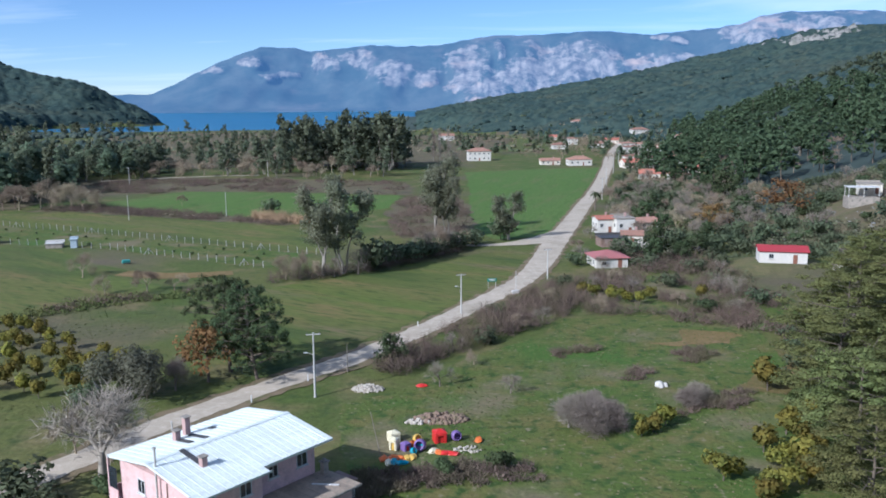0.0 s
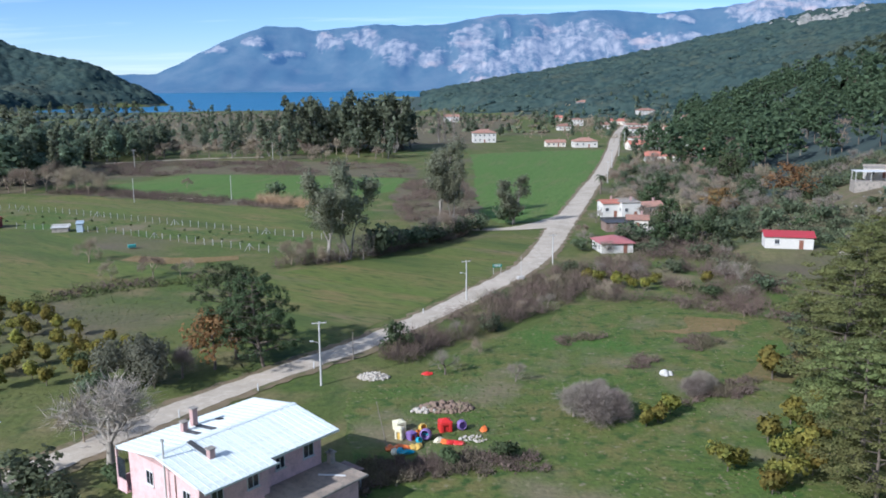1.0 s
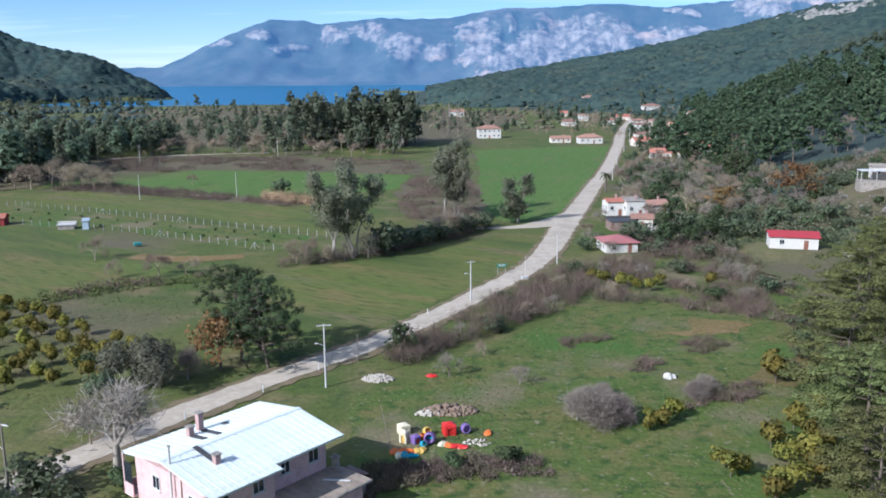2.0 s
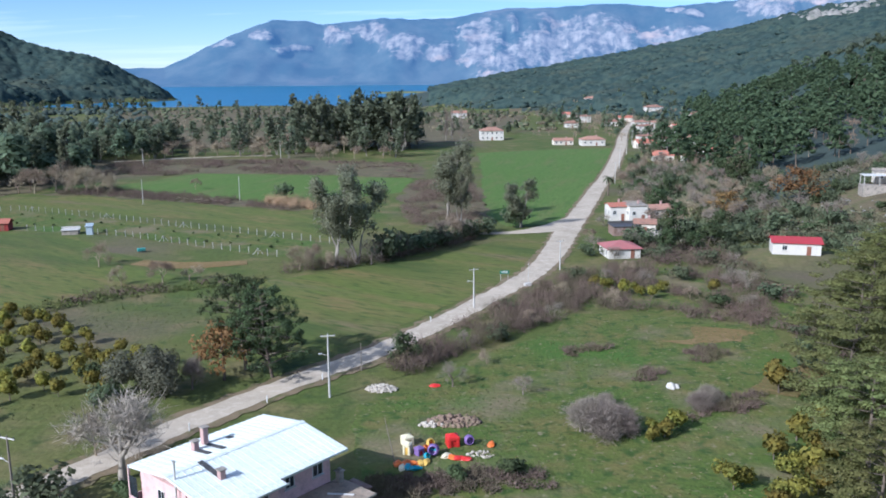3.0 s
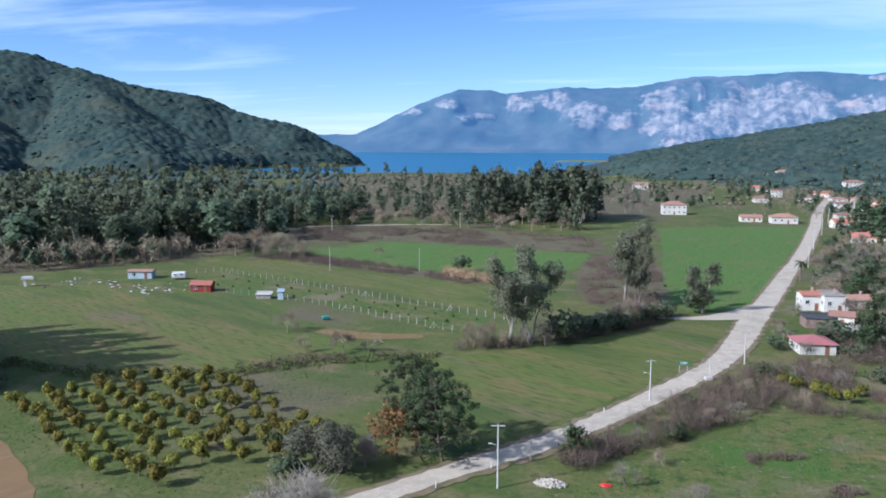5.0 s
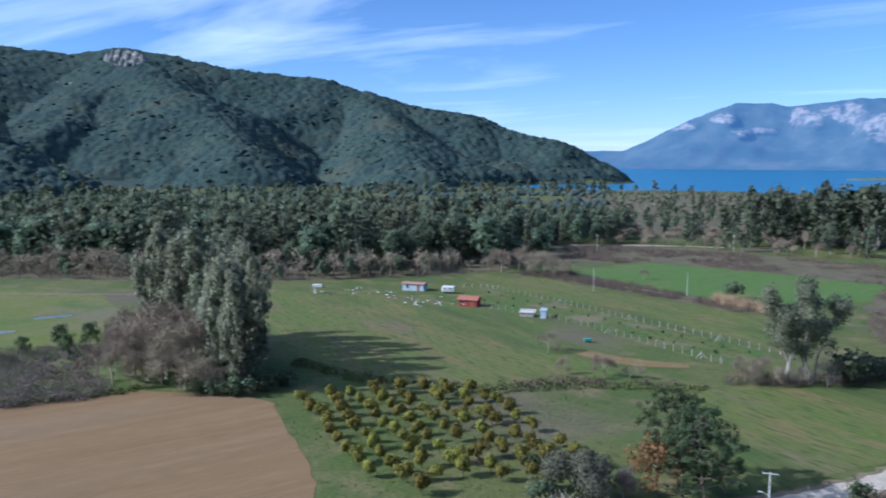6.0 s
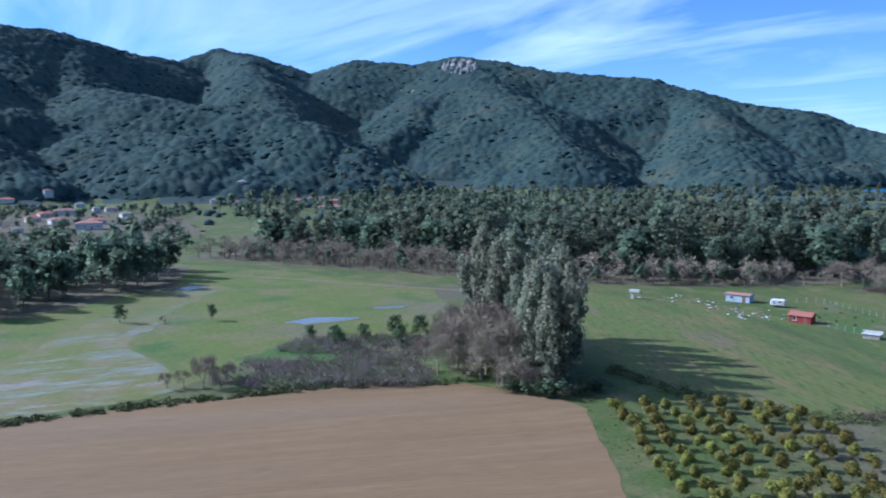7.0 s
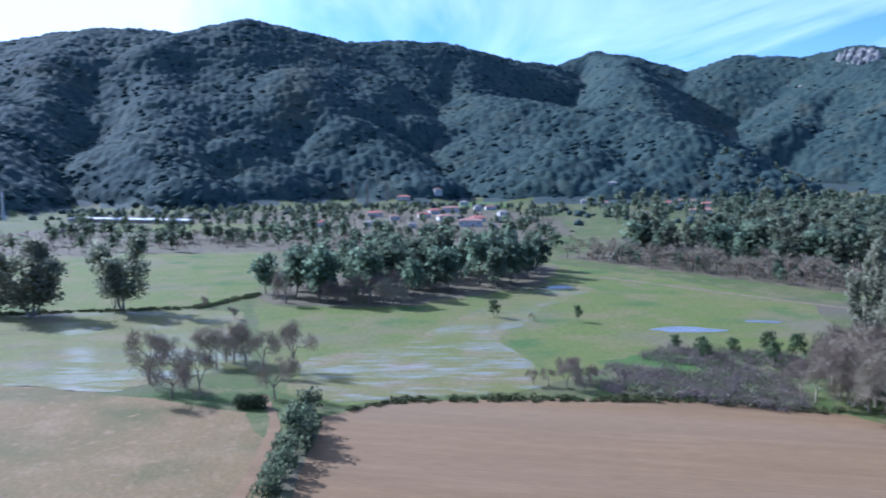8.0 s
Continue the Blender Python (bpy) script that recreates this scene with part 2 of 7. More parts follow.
def far_rock(m):
    """Bare pale limestone where the cliffs are, dark scrub between, with a blue glow painted in for the haze of four
    kilometres of air.
    """
    n, l = m.node_tree.nodes, m.node_tree.links
    p = n["Principled BSDF"]
    p.inputs["Roughness"].default_value, p.inputs["Specular IOR Level"].default_value = 0.95, 0.05
    # rock gives off no light: this blue emission imitates the haze
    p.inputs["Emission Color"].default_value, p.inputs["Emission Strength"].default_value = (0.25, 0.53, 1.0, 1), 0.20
    where = n.new("ShaderNodeNewGeometry").outputs["Position"]

    def grain(scale, squash, detail, lo, hi):
        mp = n.new("ShaderNodeMapping")
        mp.inputs["Scale"].default_value = (1, 1, squash)
        l.new(where, mp.inputs[0])
        t = n.new("ShaderNodeTexNoise")
        t.inputs["Scale"].default_value, t.inputs["Detail"].default_value, t.inputs["Roughness"].default_value = scale, detail, 0.68
        l.new(mp.outputs[0], t.inputs["Vector"])
        r = n.new("ShaderNodeMapRange")
        for k, v in enumerate((lo, hi, 0.0, 1.0)):
            r.inputs[k + 1].default_value = v
        l.new(t.outputs[0], r.inputs[0])
        return r.outputs[0]

    def mixed(fac, one, two):
        x = n.new("ShaderNodeMix"); x.data_type = "RGBA"
        l.new(fac, x.inputs["Factor"])
        for key, v in (("A", one), ("B", two)):
            if isinstance(v, tuple):
                x.inputs[key].default_value = (*v, 1)
            else:
                l.new(v, x.inputs[key])
        return x.outputs["Result"]

    bare = n.new("ShaderNodeAttribute")
    bare.attribute_name = "bare"
    scrub = mixed(grain(0.006, 1.0, 6, 0.40, 0.62), (0.034, 0.052, 0.050), (0.066, 0.080, 0.072))
    scrub = mixed(grain(0.0022, 2.0, 5, 0.56, 0.72), scrub, (0.12, 0.112, 0.098))
    stone = mixed(grain(0.022, 0.55, 8, 0.40, 0.60), (0.075, 0.078, 0.075), (0.235, 0.213, 0.187))
    stone = mixed(grain(0.0030, 3.0, 4, 0.55, 0.68), stone, (0.30, 0.225, 0.17))
    edge = n.new("ShaderNodeMath"); edge.operation = "ADD"
    l.new(bare.outputs["Fac"], edge.inputs[0]); l.new(grain(0.016, 0.8, 8, 0.30, 0.70), edge.inputs[1])
    step = n.new("ShaderNodeMapRange")
    for k, v in enumerate((0.98, 1.26, 0.0, 1.0)):
        step.inputs[k + 1].default_value = v
    l.new(edge.outputs[0], step.inputs[0])
    l.new(mixed(step.outputs[0], scrub, stone), p.inputs["Base Color"])


FAR = bpy.data.materials.new("far_limestone_haze_glow")
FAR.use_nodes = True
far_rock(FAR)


def flood(m):
    """Shallow water standing between the grass: a still film in patches, drawn out along the ground."""
    n, l = m.node_tree.nodes, m.node_tree.links
    p = n["Principled BSDF"]
    g = n.new("ShaderNodeBsdfGlossy")
    g.inputs["Roughness"].default_value, g.inputs["Color"].default_value = 0.22, (0.92, 0.90, 0.87, 1)
    where = n.new("ShaderNodeNewGeometry").outputs["Position"]
    mp = n.new("ShaderNodeMapping")
    mp.vector_type = "TEXTURE"
    mp.inputs["Rotation"].default_value, mp.inputs["Scale"].default_value = (0, 0, radians(78)), (1 / 0.5, 1 / 1.8, 1)
    l.new(where, mp.inputs[0])
    parts = []
    for scale, detail in ((0.035, 3.0), (0.22, 7.0)):
        t = n.new("ShaderNodeTexNoise")
        t.inputs["Scale"].default_value, t.inputs["Detail"].default_value = scale, detail
        l.new(mp.outputs[0], t.inputs["Vector"])
        parts.append(t.outputs[0])
    add = n.new("ShaderNodeMath"); add.operation = "ADD"
    l.new(parts[0], add.inputs[0]); l.new(parts[1], add.inputs[1])
    r = n.new("ShaderNodeMapRange")
    for k, v in enumerate((0.96, 1.22, 0.0, 0.28)):
        r.inputs[k + 1].default_value = v
    l.new(add.outputs[0], r.inputs[0])
    ms = n.new("ShaderNodeMixShader")
    l.new(r.outputs[0], ms.inputs[0]); l.new(p.outputs[0], ms.inputs[1]); l.new(g.outputs[0], ms.inputs[2])
    l.new(ms.outputs[0], n["Material Output"].inputs["Surface"])


flood(WETSHEEN)
ROCK = mat("pale_rock", (0.42, 0.38, 0.32), (0.32, 0.29, 0.25), (0.22, 0.20, 0.17), 0.05, 0.3, bump=0.3, bscale=1.0)


# ---- geometry helpers ----
def mesh_of(name, verts, faces, material):
    """A mesh from arrays: verts N x 3, faces M x k with one k."""
    verts, faces = np.asarray(verts, np.float32), np.asarray(faces, np.int32)
    me = bpy.data.meshes.new(name)
    me.vertices.add(len(verts)); me.loops.add(faces.size); me.polygons.add(len(faces))
    me.vertices.foreach_set("co", verts.ravel())
    me.loops.foreach_set("vertex_index", faces.ravel())
    me.polygons.foreach_set("loop_start", np.arange(0, faces.size, faces.shape[1], dtype=np.int32))
    me.update(calc_edges=True)
    me.materials.append(material)
    return me


def smooth(me):
    me.polygons.foreach_set("use_smooth", np.ones(len(me.polygons), bool))
    return me


def part(name, me, parent, label="", at=None):
    ob = new(name, me)
    ob.parent = parent
    if at is not None:
        ob.matrix_basis = at
    return tagged(ob, label)


def bm_mesh(name, bm, material):
    me = bpy.data.meshes.new(name)
    bm.to_mesh(me)
    bm.free()
    me.materials.append(material)
    return me


def boxes(name, items, material, bevel=0.0):
    """One mesh of boxes (cx, cy, cz, sx, sy, sz[, turn about z])."""
    bm = bmesh.new()
    for cx, cy, cz, sx, sy, sz, *turn in items:
        m = Matrix.Translation((cx, cy, cz)) @ Matrix.Rotation(radians(turn[0] if turn else 0), 4, "Z") @ Matrix.Diagonal((sx, sy, sz, 1))
        bmesh.ops.create_cube(bm, size=1, matrix=m)
    if bevel:
        bmesh.ops.bevel(bm, geom=bm.edges[:], offset=bevel, segments=1, affect="EDGES")
    return bm_mesh(name, bm, material)


def tubes(segments, sides=5):
    """Tapered tubes from rows (p0, p1, r0, r1): verts and quad faces."""
    seg = [(np.array(a, float), np.array(b, float), r0, r1) for a, b, r0, r1 in segments]
    vs, fs = [], []
    ang = np.arange(sides) * 2 * np.pi / sides
    for k, (a, b, r0, r1) in enumerate(seg):
        d = (b - a) / (np.linalg.norm(b - a) + 1e-9)
        u = np.cross(d, (0.3, 0.9, 0.2)); u /= np.linalg.norm(u)
        w = np.cross(d, u)
        ring = np.cos(ang)[:, None] * u + np.sin(ang)[:, None] * w
        vs += [a + ring * r0, b + ring * r1]
        o, i = 2 * sides * k, np.arange(sides)
        j = (i + 1) % sides
        fs.append(np.stack([o + i, o + j, o + sides + j, o + sides + i], 1))
    return np.concatenate(vs), np.concatenate(fs)


def leaf_cloud(rng, blobs, count, size, up=0.0, shell=0.4):
    """Small leaf sprays scattered in ellipsoids (x, y, z, rx, ry, rz), facing outward."""
    b = np.array(blobs, float)
    weight = (b[:, 3] * b[:, 4] * b[:, 5]) ** 0.6
    pick = rng.choice(len(b), count, p=weight / weight.sum())
    u = rng.normal(size=(count, 3)); u /= np.linalg.norm(u, axis=1)[:, None]
    r = rng.random(count) ** shell
    c = b[pick, :3] + u * r[:, None] * b[pick, 3:]
    nrm = u + rng.normal(size=(count, 3)) * 0.6 + (0, 0, up)
    nrm /= np.linalg.norm(nrm, axis=1)[:, None]
    t = np.cross(nrm, rng.normal(size=(count, 3))); t /= np.linalg.norm(t, axis=1)[:, None]
    w = np.cross(nrm, t)
    s = size * (0.55 + 0.9 * rng.random(count))[:, None]
    k = (0.45 + 0.4 * rng.random(count))[:, None]
    v = np.stack([c - t * s, c - w * s * k + nrm * s * 0.1, c + t * s, c + w * s * k + nrm * s * 0.15], 1)
    return v.reshape(-1, 3), np.arange(4 * count).reshape(-1, 4)


SOFT = {}     # crown mesh: the outward direction at each of its vertices


def crown_of(cloud, blobs, material, name="crown"):
    """A crown whose sprays take the light of the clump they sit on, so that it shades as one rounded mass."""
    v, f = cloud
    me = mesh_of(name, v, f, material)
    b = np.array(blobs, float)
    mid = v.reshape(-1, 4, 3).mean(1)
    own = np.empty(len(mid), int)
    for k in range(0, len(mid), 2000):
        own[k:k + 2000] = (((mid[k:k + 2000, None] - b[None, :, :3]) / b[None, :, 3:]) ** 2).sum(2).argmin(1)
    u = (mid - b[own, :3]) / b[own, 3:]
    u /= np.linalg.norm(u, axis=1)[:, None] + 1e-6
    whole = (mid - mid.mean(0)) / (mid.std(0) + 1e-6)
    whole /= np.linalg.norm(whole, axis=1)[:, None] + 1e-6
    flat = np.cross(v[2::4] - v[0::4], v[3::4] - v[1::4])
    flat /= np.linalg.norm(flat, axis=1)[:, None] + 1e-9
    nrm = 0.62 * u + 0.42 * whole + 0.40 * flat + (0, 0, 0.12)
    nrm = np.repeat(nrm / np.linalg.norm(nrm, axis=1)[:, None], 4, 0)
    SOFT[me.name] = nrm
    smooth(me).normals_split_custom_set_from_vertices(nrm)
    return me


def twig_cloud(rng, blobs, count, length, width, up=0.5):
    """Thin bare twigs scattered in ellipsoids, pointing outward and up."""
    b = np.array(blobs, float)
    weight = (b[:, 3] * b[:, 4] * b[:, 5]) ** 0.6
    pick = rng.choice(len(b), count, p=weight / weight.sum())
    u = rng.normal(size=(count, 3)); u /= np.linalg.norm(u, axis=1)[:, None]
    c = b[pick, :3] + u * (rng.random(count) ** 0.5)[:, None] * b[pick, 3:]
    d = u * 0.8 + rng.normal(size=(count, 3)) * 0.6 + (0, 0, up)
    d /= np.linalg.norm(d, axis=1)[:, None]
    w = np.cross(d, rng.normal(size=(count, 3))); w /= np.linalg.norm(w, axis=1)[:, None]
    s = length * (0.5 + rng.random(count))[:, None]
    v = np.stack([c - w * width, c + w * width, c + d * s], 1)
    return v.reshape(-1, 3), np.arange(3 * count).reshape(-1, 3)


def in_poly(x, y, poly):
    x, y = np.asarray(x, float), np.asarray(y, float)
    inside = np.zeros(x.shape, bool)
    for (x0, y0), (x1, y1) in zip(poly, poly[1:] + poly[:1]):
        cross = ((y0 > y) != (y1 > y)) & (x < (x1 - x0) * (y - y0) / (y1 - y0 + 1e-12) + x0)
        inside ^= cross
    return inside


CLEAR = [(77.5, 189, 13), (68, 170, 6), (74, 176, 8), (51.5, 246, 7), (45, 247, 6), (44, 221, 7), (37.5, 197, 8), (50.5, 226, 5), (60, 252, 5), (119, 240, 9), (112, 228, 8), (22, 560, 12), (81, 513, 11), (64, 519, 9)]


# the hamlet at the foot of the western hill: place, turn, length, width, height, roof
HAMLET = [(-641, 50, 88, 11, 8, 3.4, "r"), (-744, 106, 80, 13, 9, 3.6, "r"), (-634, 89, 92, 13, 8, 3.0, "w"), (-971, 172, 75, 15, 9, 5.6, "r"), (-975, 213, 100, 9, 8, 8.6, "o"), (-787, 186, 76, 19, 11, 4.2, "o"),
          (-716, 145, 85, 11, 8, 3.4, "r"), (-683, 156, 95, 13, 9, 3.4, "o"), (-614, 160, 70, 17, 10, 4.6, "o"), (-798, 215, 88, 7, 6, 4.6, "w"), (-812, 232, 84, 11, 8, 3.4, "o"), (-725, 219, 92, 9, 8, 3.2, "w"),
          (-612, 115, 80, 6, 5, 2.8, "w"), (-590, 170, 75, 6, 5, 2.8, "w"), (-928, 395, 70, 14, 9, 3.4, "w"), (-912, 407, 66, 11, 9, 5.6, "w"), (-903, 448, 60, 15, 9, 3.8, "o"), (-1140, 590, 62, 22, 10, 4.0, "w"),
          (-890, 364, 72, 8, 7, 4.0, "w"), (-855, 372, 64, 11, 8, 3.4, "o"), (-848, 467, 60, 24, 9, 3.6, "o"), (-834, 436, 62, 13, 8, 3.4, "r"), (-702, 401, 58, 20, 9, 3.4, "o"), (-800, 467, 64, 16, 9, 3.4, "r"),
          (-697, 116, 84, 8, 7, 3.2, "o"), (-905, 228, 80, 9, 7, 3.6, "w"), (-718, 413, 66, 14, 8, 3.2, "r"), (-660, 615, 45, 13, 7, 3.4, "w"), (-765, 165, 98, 12, 8, 3.4, "r"), (-660, 178, 84, 12, 8, 3.2, "r")]
for hx, hy, *_ in HAMLET:
    hr = math.hypot(hx, hy)
    CLEAR += [(hx * (1 - k / hr), hy * (1 - k / hr), 13) for k in (0, 22, 44)]
CLEAR += [(-925, 258, 48), (-395, 620, 60)]
LANE = [(133, 455, -6, 9, 7, 3.0, "r"), (124, 498, 12, 11, 8, 5.2, "w"), (140, 520, -8, 10, 8, 3.4, "o"), (120, 545, 6, 10, 8, 3.2, "w"), (147, 590, 0, 11, 8, 5.4, "w")]
for hx, hy, *_ in LANE:
    CLEAR += [(hx, hy, 8), (hx * 0.965, hy * 0.965, 8), (hx * 0.94, hy * 0.94, 6)]


def scatter(rng, poly, spacing, limit=100000):
    """Uneven points in a polygon, about spacing metres apart."""
    xs, ys = zip(*poly)
    gx, gy = np.meshgrid(np.arange(min(xs), max(xs), spacing), np.arange(min(ys), max(ys), spacing))
    px, py = gx.ravel() + rng.uniform(-0.48, 0.48, gx.size) * spacing, gy.ravel() + rng.uniform(-0.48, 0.48, gx.size) * spacing
    keep = in_poly(px, py, poly)
    for cx, cy, cr in CLEAR:
        keep &= np.hypot(px - cx, py - cy) > cr
    pts = np.stack([px[keep], py[keep]], 1)
    rng.shuffle(pts)
    return pts[:limit]


def lattice_noise(x, y, scale, seed):
    x, y = np.asarray(x, float) / scale, np.asarray(y, float) / scale
    ix, iy = np.floor(x), np.floor(y)
    fx, fy = x - ix, y - iy
    fx, fy = fx * fx * (3 - 2 * fx), fy * fy * (3 - 2 * fy)

    def h(a, b):
        s = np.sin(a * 127.1 + b * 311.7 + seed * 74.7) * 43758.5453
        return s - np.floor(s)

    return (h(ix, iy) * (1 - fx) + h(ix + 1, iy) * fx) * (1 - fy) + (h(ix, iy + 1) * (1 - fx) + h(ix + 1, iy + 1) * fx) * fy


# ---- the lie of the land ----
def polar(az, r, el, eye=47.0):
    """A crest point from its bearing to the left of +y, its distance and its elevation over an eye 47 m up."""
    return (-r * math.sin(radians(az)), r * math.cos(radians(az)), eye + r * math.tan(radians(el)))


WEST = [polar(*p) for p in ((18.7, 1680, -1.5), (21.2, 1700, -0.3), (23.5, 1720, 0.95), (26.5, 1750, 1.6), (29.4, 1780, 2.75), (32.3, 1800, 3.2), (35.8, 1830, 4.2),
        (39.1, 1860, 4.9), (45.0, 1900, 5.45), (49.1, 1930, 6.25), (51.7, 1950, 6.65), (54.2, 1960, 6.15), (58.2, 2000, 6.4), (61.8, 2120, 5.3), (64.3, 2060, 6.6), (66.2, 2050, 7.0), (68.0, 2040, 6.5),
        (70.0, 2000, 6.0), (73.0, 1900, 6.3), (77.0, 1800, 7.3), (80.8, 1720, 7.8), (84.2, 1700, 7.65), (86.4, 1660, 8.3), (89.5, 1600, 9.0), (91.4, 1610, 8.6), (93.2, 1650, 7.9), (99.3, 1700, 8.0))]
WEST_END = [WEST[-1]] + [polar(*p) for p in ((104.6, 1750, 6.8), (115, 1700, 6.0), (130, 1600, 5.5), (150, 1500, 5.0), (175, 1300, 5.0))]
EAST = [polar(*p, 40.0) for p in ((-1.3, 2050, -1.3), (-2.8, 1800, -1.05), (-4.6, 1600, -0.62), (-8.0, 1450, 0.15), (-10.9, 1400, 0.60), (-14.5, 1400, 1.45), (-17.9, 1420, 2.50),
        (-21.1, 1450, 3.35), (-23.4, 1450, 3.85), (-26.9, 1400, 3.85), (-36, 1200, 4.6), (-60, 900, 5.0), (-100, 800, 5.0), (-140, 900, 5.0))]
RIDGES = [  # crest points, fall of the flank, depth of its gullies
    (WEST[:11], 0.44, 60), (WEST[10:18], 0.58, 50), (WEST[17:], 0.46, 60), (WEST_END, 0.40, 60), (EAST, 0.20, 20),
    ([polar(89.5, 1600, 8.7), polar(87, 1400, 5.9), polar(83, 1230, 2.6), polar(79, 1050, -1.0)], 0.46, 50),
    ([polar(77.0, 1800, 7.3), polar(74.5, 1480, 4.3), polar(70.3, 1330, 3.55), polar(66.3, 1240, 3.1), polar(62.4, 1160, 2.1), polar(58.5, 1090, 0.3), polar(55.5, 1040, -1.0)], 0.48, 30),
    ([polar(73.5, 1240, 1.6), polar(69.5, 1120, 1.2), polar(66, 1050, -0.7)], 0.50, 25),
    ([polar(66.2, 2050, 6.9), polar(65.6, 1800, 6.2), polar(64.0, 1600, 4.6), polar(61.5, 1430, 2.3), polar(58, 1300, -0.4)], 0.95, 12),
    ([polar(51.7, 1950, 6.65), polar(47.5, 1640, 4.0), polar(44, 1380, 0.6)], 0.46, 40),
    ([polar(36, 1830, 4.2), polar(34, 1560, 1.9), polar(33, 1330, -0.9)], 0.44, 60),
    ([polar(97, 1680, 7.9), polar(95, 1300, 3.6), polar(94, 960, -1.0)], 0.44, 60),
    ([polar(104.6, 1750, 6.8), polar(105, 1300, 3.2), polar(107, 900, -1.4)], 0.42, 60),
    ([(300, -80, 60), (275, 150, 52), (250, 260, 50), (275, 340, 50), (330, 480, 54), (440, 800, 82), (575, 1300, 112)], 0.27, 14),
]


def land(x, y):
    """The height of the ground."""
    x, y = np.asarray(x, float), np.asarray(y, float)
    best = np.full(x.shape, -999.0)
    out = np.clip((np.hypot(x, y) - 780) / 300, 0, 1)
    x0, y0 = x, y
    x, y = x + 70 * out * (lattice_noise(x0, y0, 210, 13) - 0.5), y + 70 * out * (lattice_noise(x0, y0, 210, 17) - 0.5)
    gully = lattice_noise(x, y, 170, 3) * 0.6 + lattice_noise(x, y, 75, 7) * 0.4
    for pts, fall, deep in RIDGES:
        for (ax, ay, az), (bx, by, bz) in zip(pts, pts[1:]):
            dx, dy = bx - ax, by - ay
            t = np.clip(((x - ax) * dx + (y - ay) * dy) / (dx * dx + dy * dy), 0, 1)
            d = np.hypot(x - ax - t * dx, y - ay - t * dy)
            d = np.sqrt(d * d + (45 * out) ** 2) - 45 * out
            c = az + t * (bz - az) - fall * d - gully * np.minimum(d / 220, 1) * deep * 1.35
            best = np.maximum(best, c)
    k = 5.0
    h = np.where(best > k, best, np.where(best < -k, 0, (best + k) ** 2 / (4 * k)))
    x, y = x0, y0
    shore = 1225 + 90 * (lattice_noise(x, y, 160, 11) - 0.5)
    sink = np.clip((y - shore) / 50, 0, 1) * 6
    return np.where(h > 0.5, h, h - sink * (1 - h / 0.5))


def floor_at(x, y):
    return float(land(np.array([x]), np.array([y]))[0])


def polar_sheet(name, radii, angles, material, height):
    """A sheet of ground in rings round the middle of the valley."""
    rr, aa = np.meshgrid(radii, angles, indexing="ij")
    x, y = rr * np.cos(aa), rr * np.sin(aa)
    v = np.stack([x, y, height(x, y)], -1).reshape(-1, 3)
    nr, na = rr.shape
    i, j = np.meshgrid(np.arange(nr - 1), np.arange(na), indexing="ij")
    a, b = i * na + j, i * na + (j + 1) % na
    f = np.stack([a, b, b + na, a + na], -1).reshape(-1, 4)
    return smooth(mesh_of(name, v, f, material))


ground_me = polar_sheet("ground", np.r_[0.01, np.geomspace(8, 4700, 190)], np.linspace(0, 2 * np.pi, 420, endpoint=False), GROUND, land)
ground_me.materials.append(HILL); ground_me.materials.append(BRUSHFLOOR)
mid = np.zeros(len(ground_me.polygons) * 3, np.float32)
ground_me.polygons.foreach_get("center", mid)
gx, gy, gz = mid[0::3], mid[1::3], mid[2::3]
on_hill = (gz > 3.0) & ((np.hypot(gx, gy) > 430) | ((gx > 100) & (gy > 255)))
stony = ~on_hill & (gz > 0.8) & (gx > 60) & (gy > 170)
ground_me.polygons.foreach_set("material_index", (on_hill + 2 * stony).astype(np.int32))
tagged(new("ground", ground_me), "rough valley pasture rising into wooded hill slopes", "ground", kind="structure")

# the bay and the far shore
sea_v = [(-3500, 1120, -0.6), (3500, 1120, -0.6), (4200, 4000, -0.6), (0, 4600, -0.6), (-4200, 4000, -0.6)]
tagged(new("water", mesh_of("water", sea_v, [[0, 1, 2, 3, 4]], SEA)), "calm blue sea bay beyond the valley", "water", kind="structure")

FAR_CREST = ((40, 0.5), (30, 0.5), (20.3, 0.55), (18.9, 0.6), (17.5, 1.2), (16.25, 1.9), (14.3, 2.75), (12.1, 3.52), (9.9, 3.52), (8.8, 3.25), (7.0, 3.50), (4.8, 3.68), (2.1, 3.6), (0.3, 3.68), (-2.7, 4.2), (-6.4, 4.28),
             (-9.7, 4.45), (-11.9, 4.30), (-13.3, 4.12), (-16.4, 4.36), (-18.8, 4.58), (-19.9, 5.0), (-21.7, 5.26), (-24.2, 5.22), (-26.9, 5.05), (-40, 4.5))
# bare cliffs of the range: bearing, elevation, half width and half height, in degrees
CLIFFS = ((8.1, 2.46, 0.9, 0.8), (5.9, 2.56, 1.5, 0.85), (3.7, 1.82, 1.6, 0.85), (1.6, 1.44, 1.0, 0.6), (-1.2, 2.3, 1.6, 1.25), (-2.4, 1.04, 2.8, 0.95), (-3.5, 3.5, 0.7, 0.5), (-7.4, 3.33, 2.6, 0.5), (-6.5, 1.81, 4.0, 1.45),
          (-9.6, 2.14, 2.5, 1.1), (-14.4, 3.83, 0.9, 0.3), (-19.5, 4.3, 2.0, 1.1), (-23.3, 4.4, 2.8, 0.6), (11.1, 1.73, 1.3, 0.3), (12.8, 2.7, 0.6, 0.4), (14.7, 2.09, 1.1, 0.3), (-3.5, -0.2, 2.3, 0.4), (-14, 2.4, 3.0, 0.5))


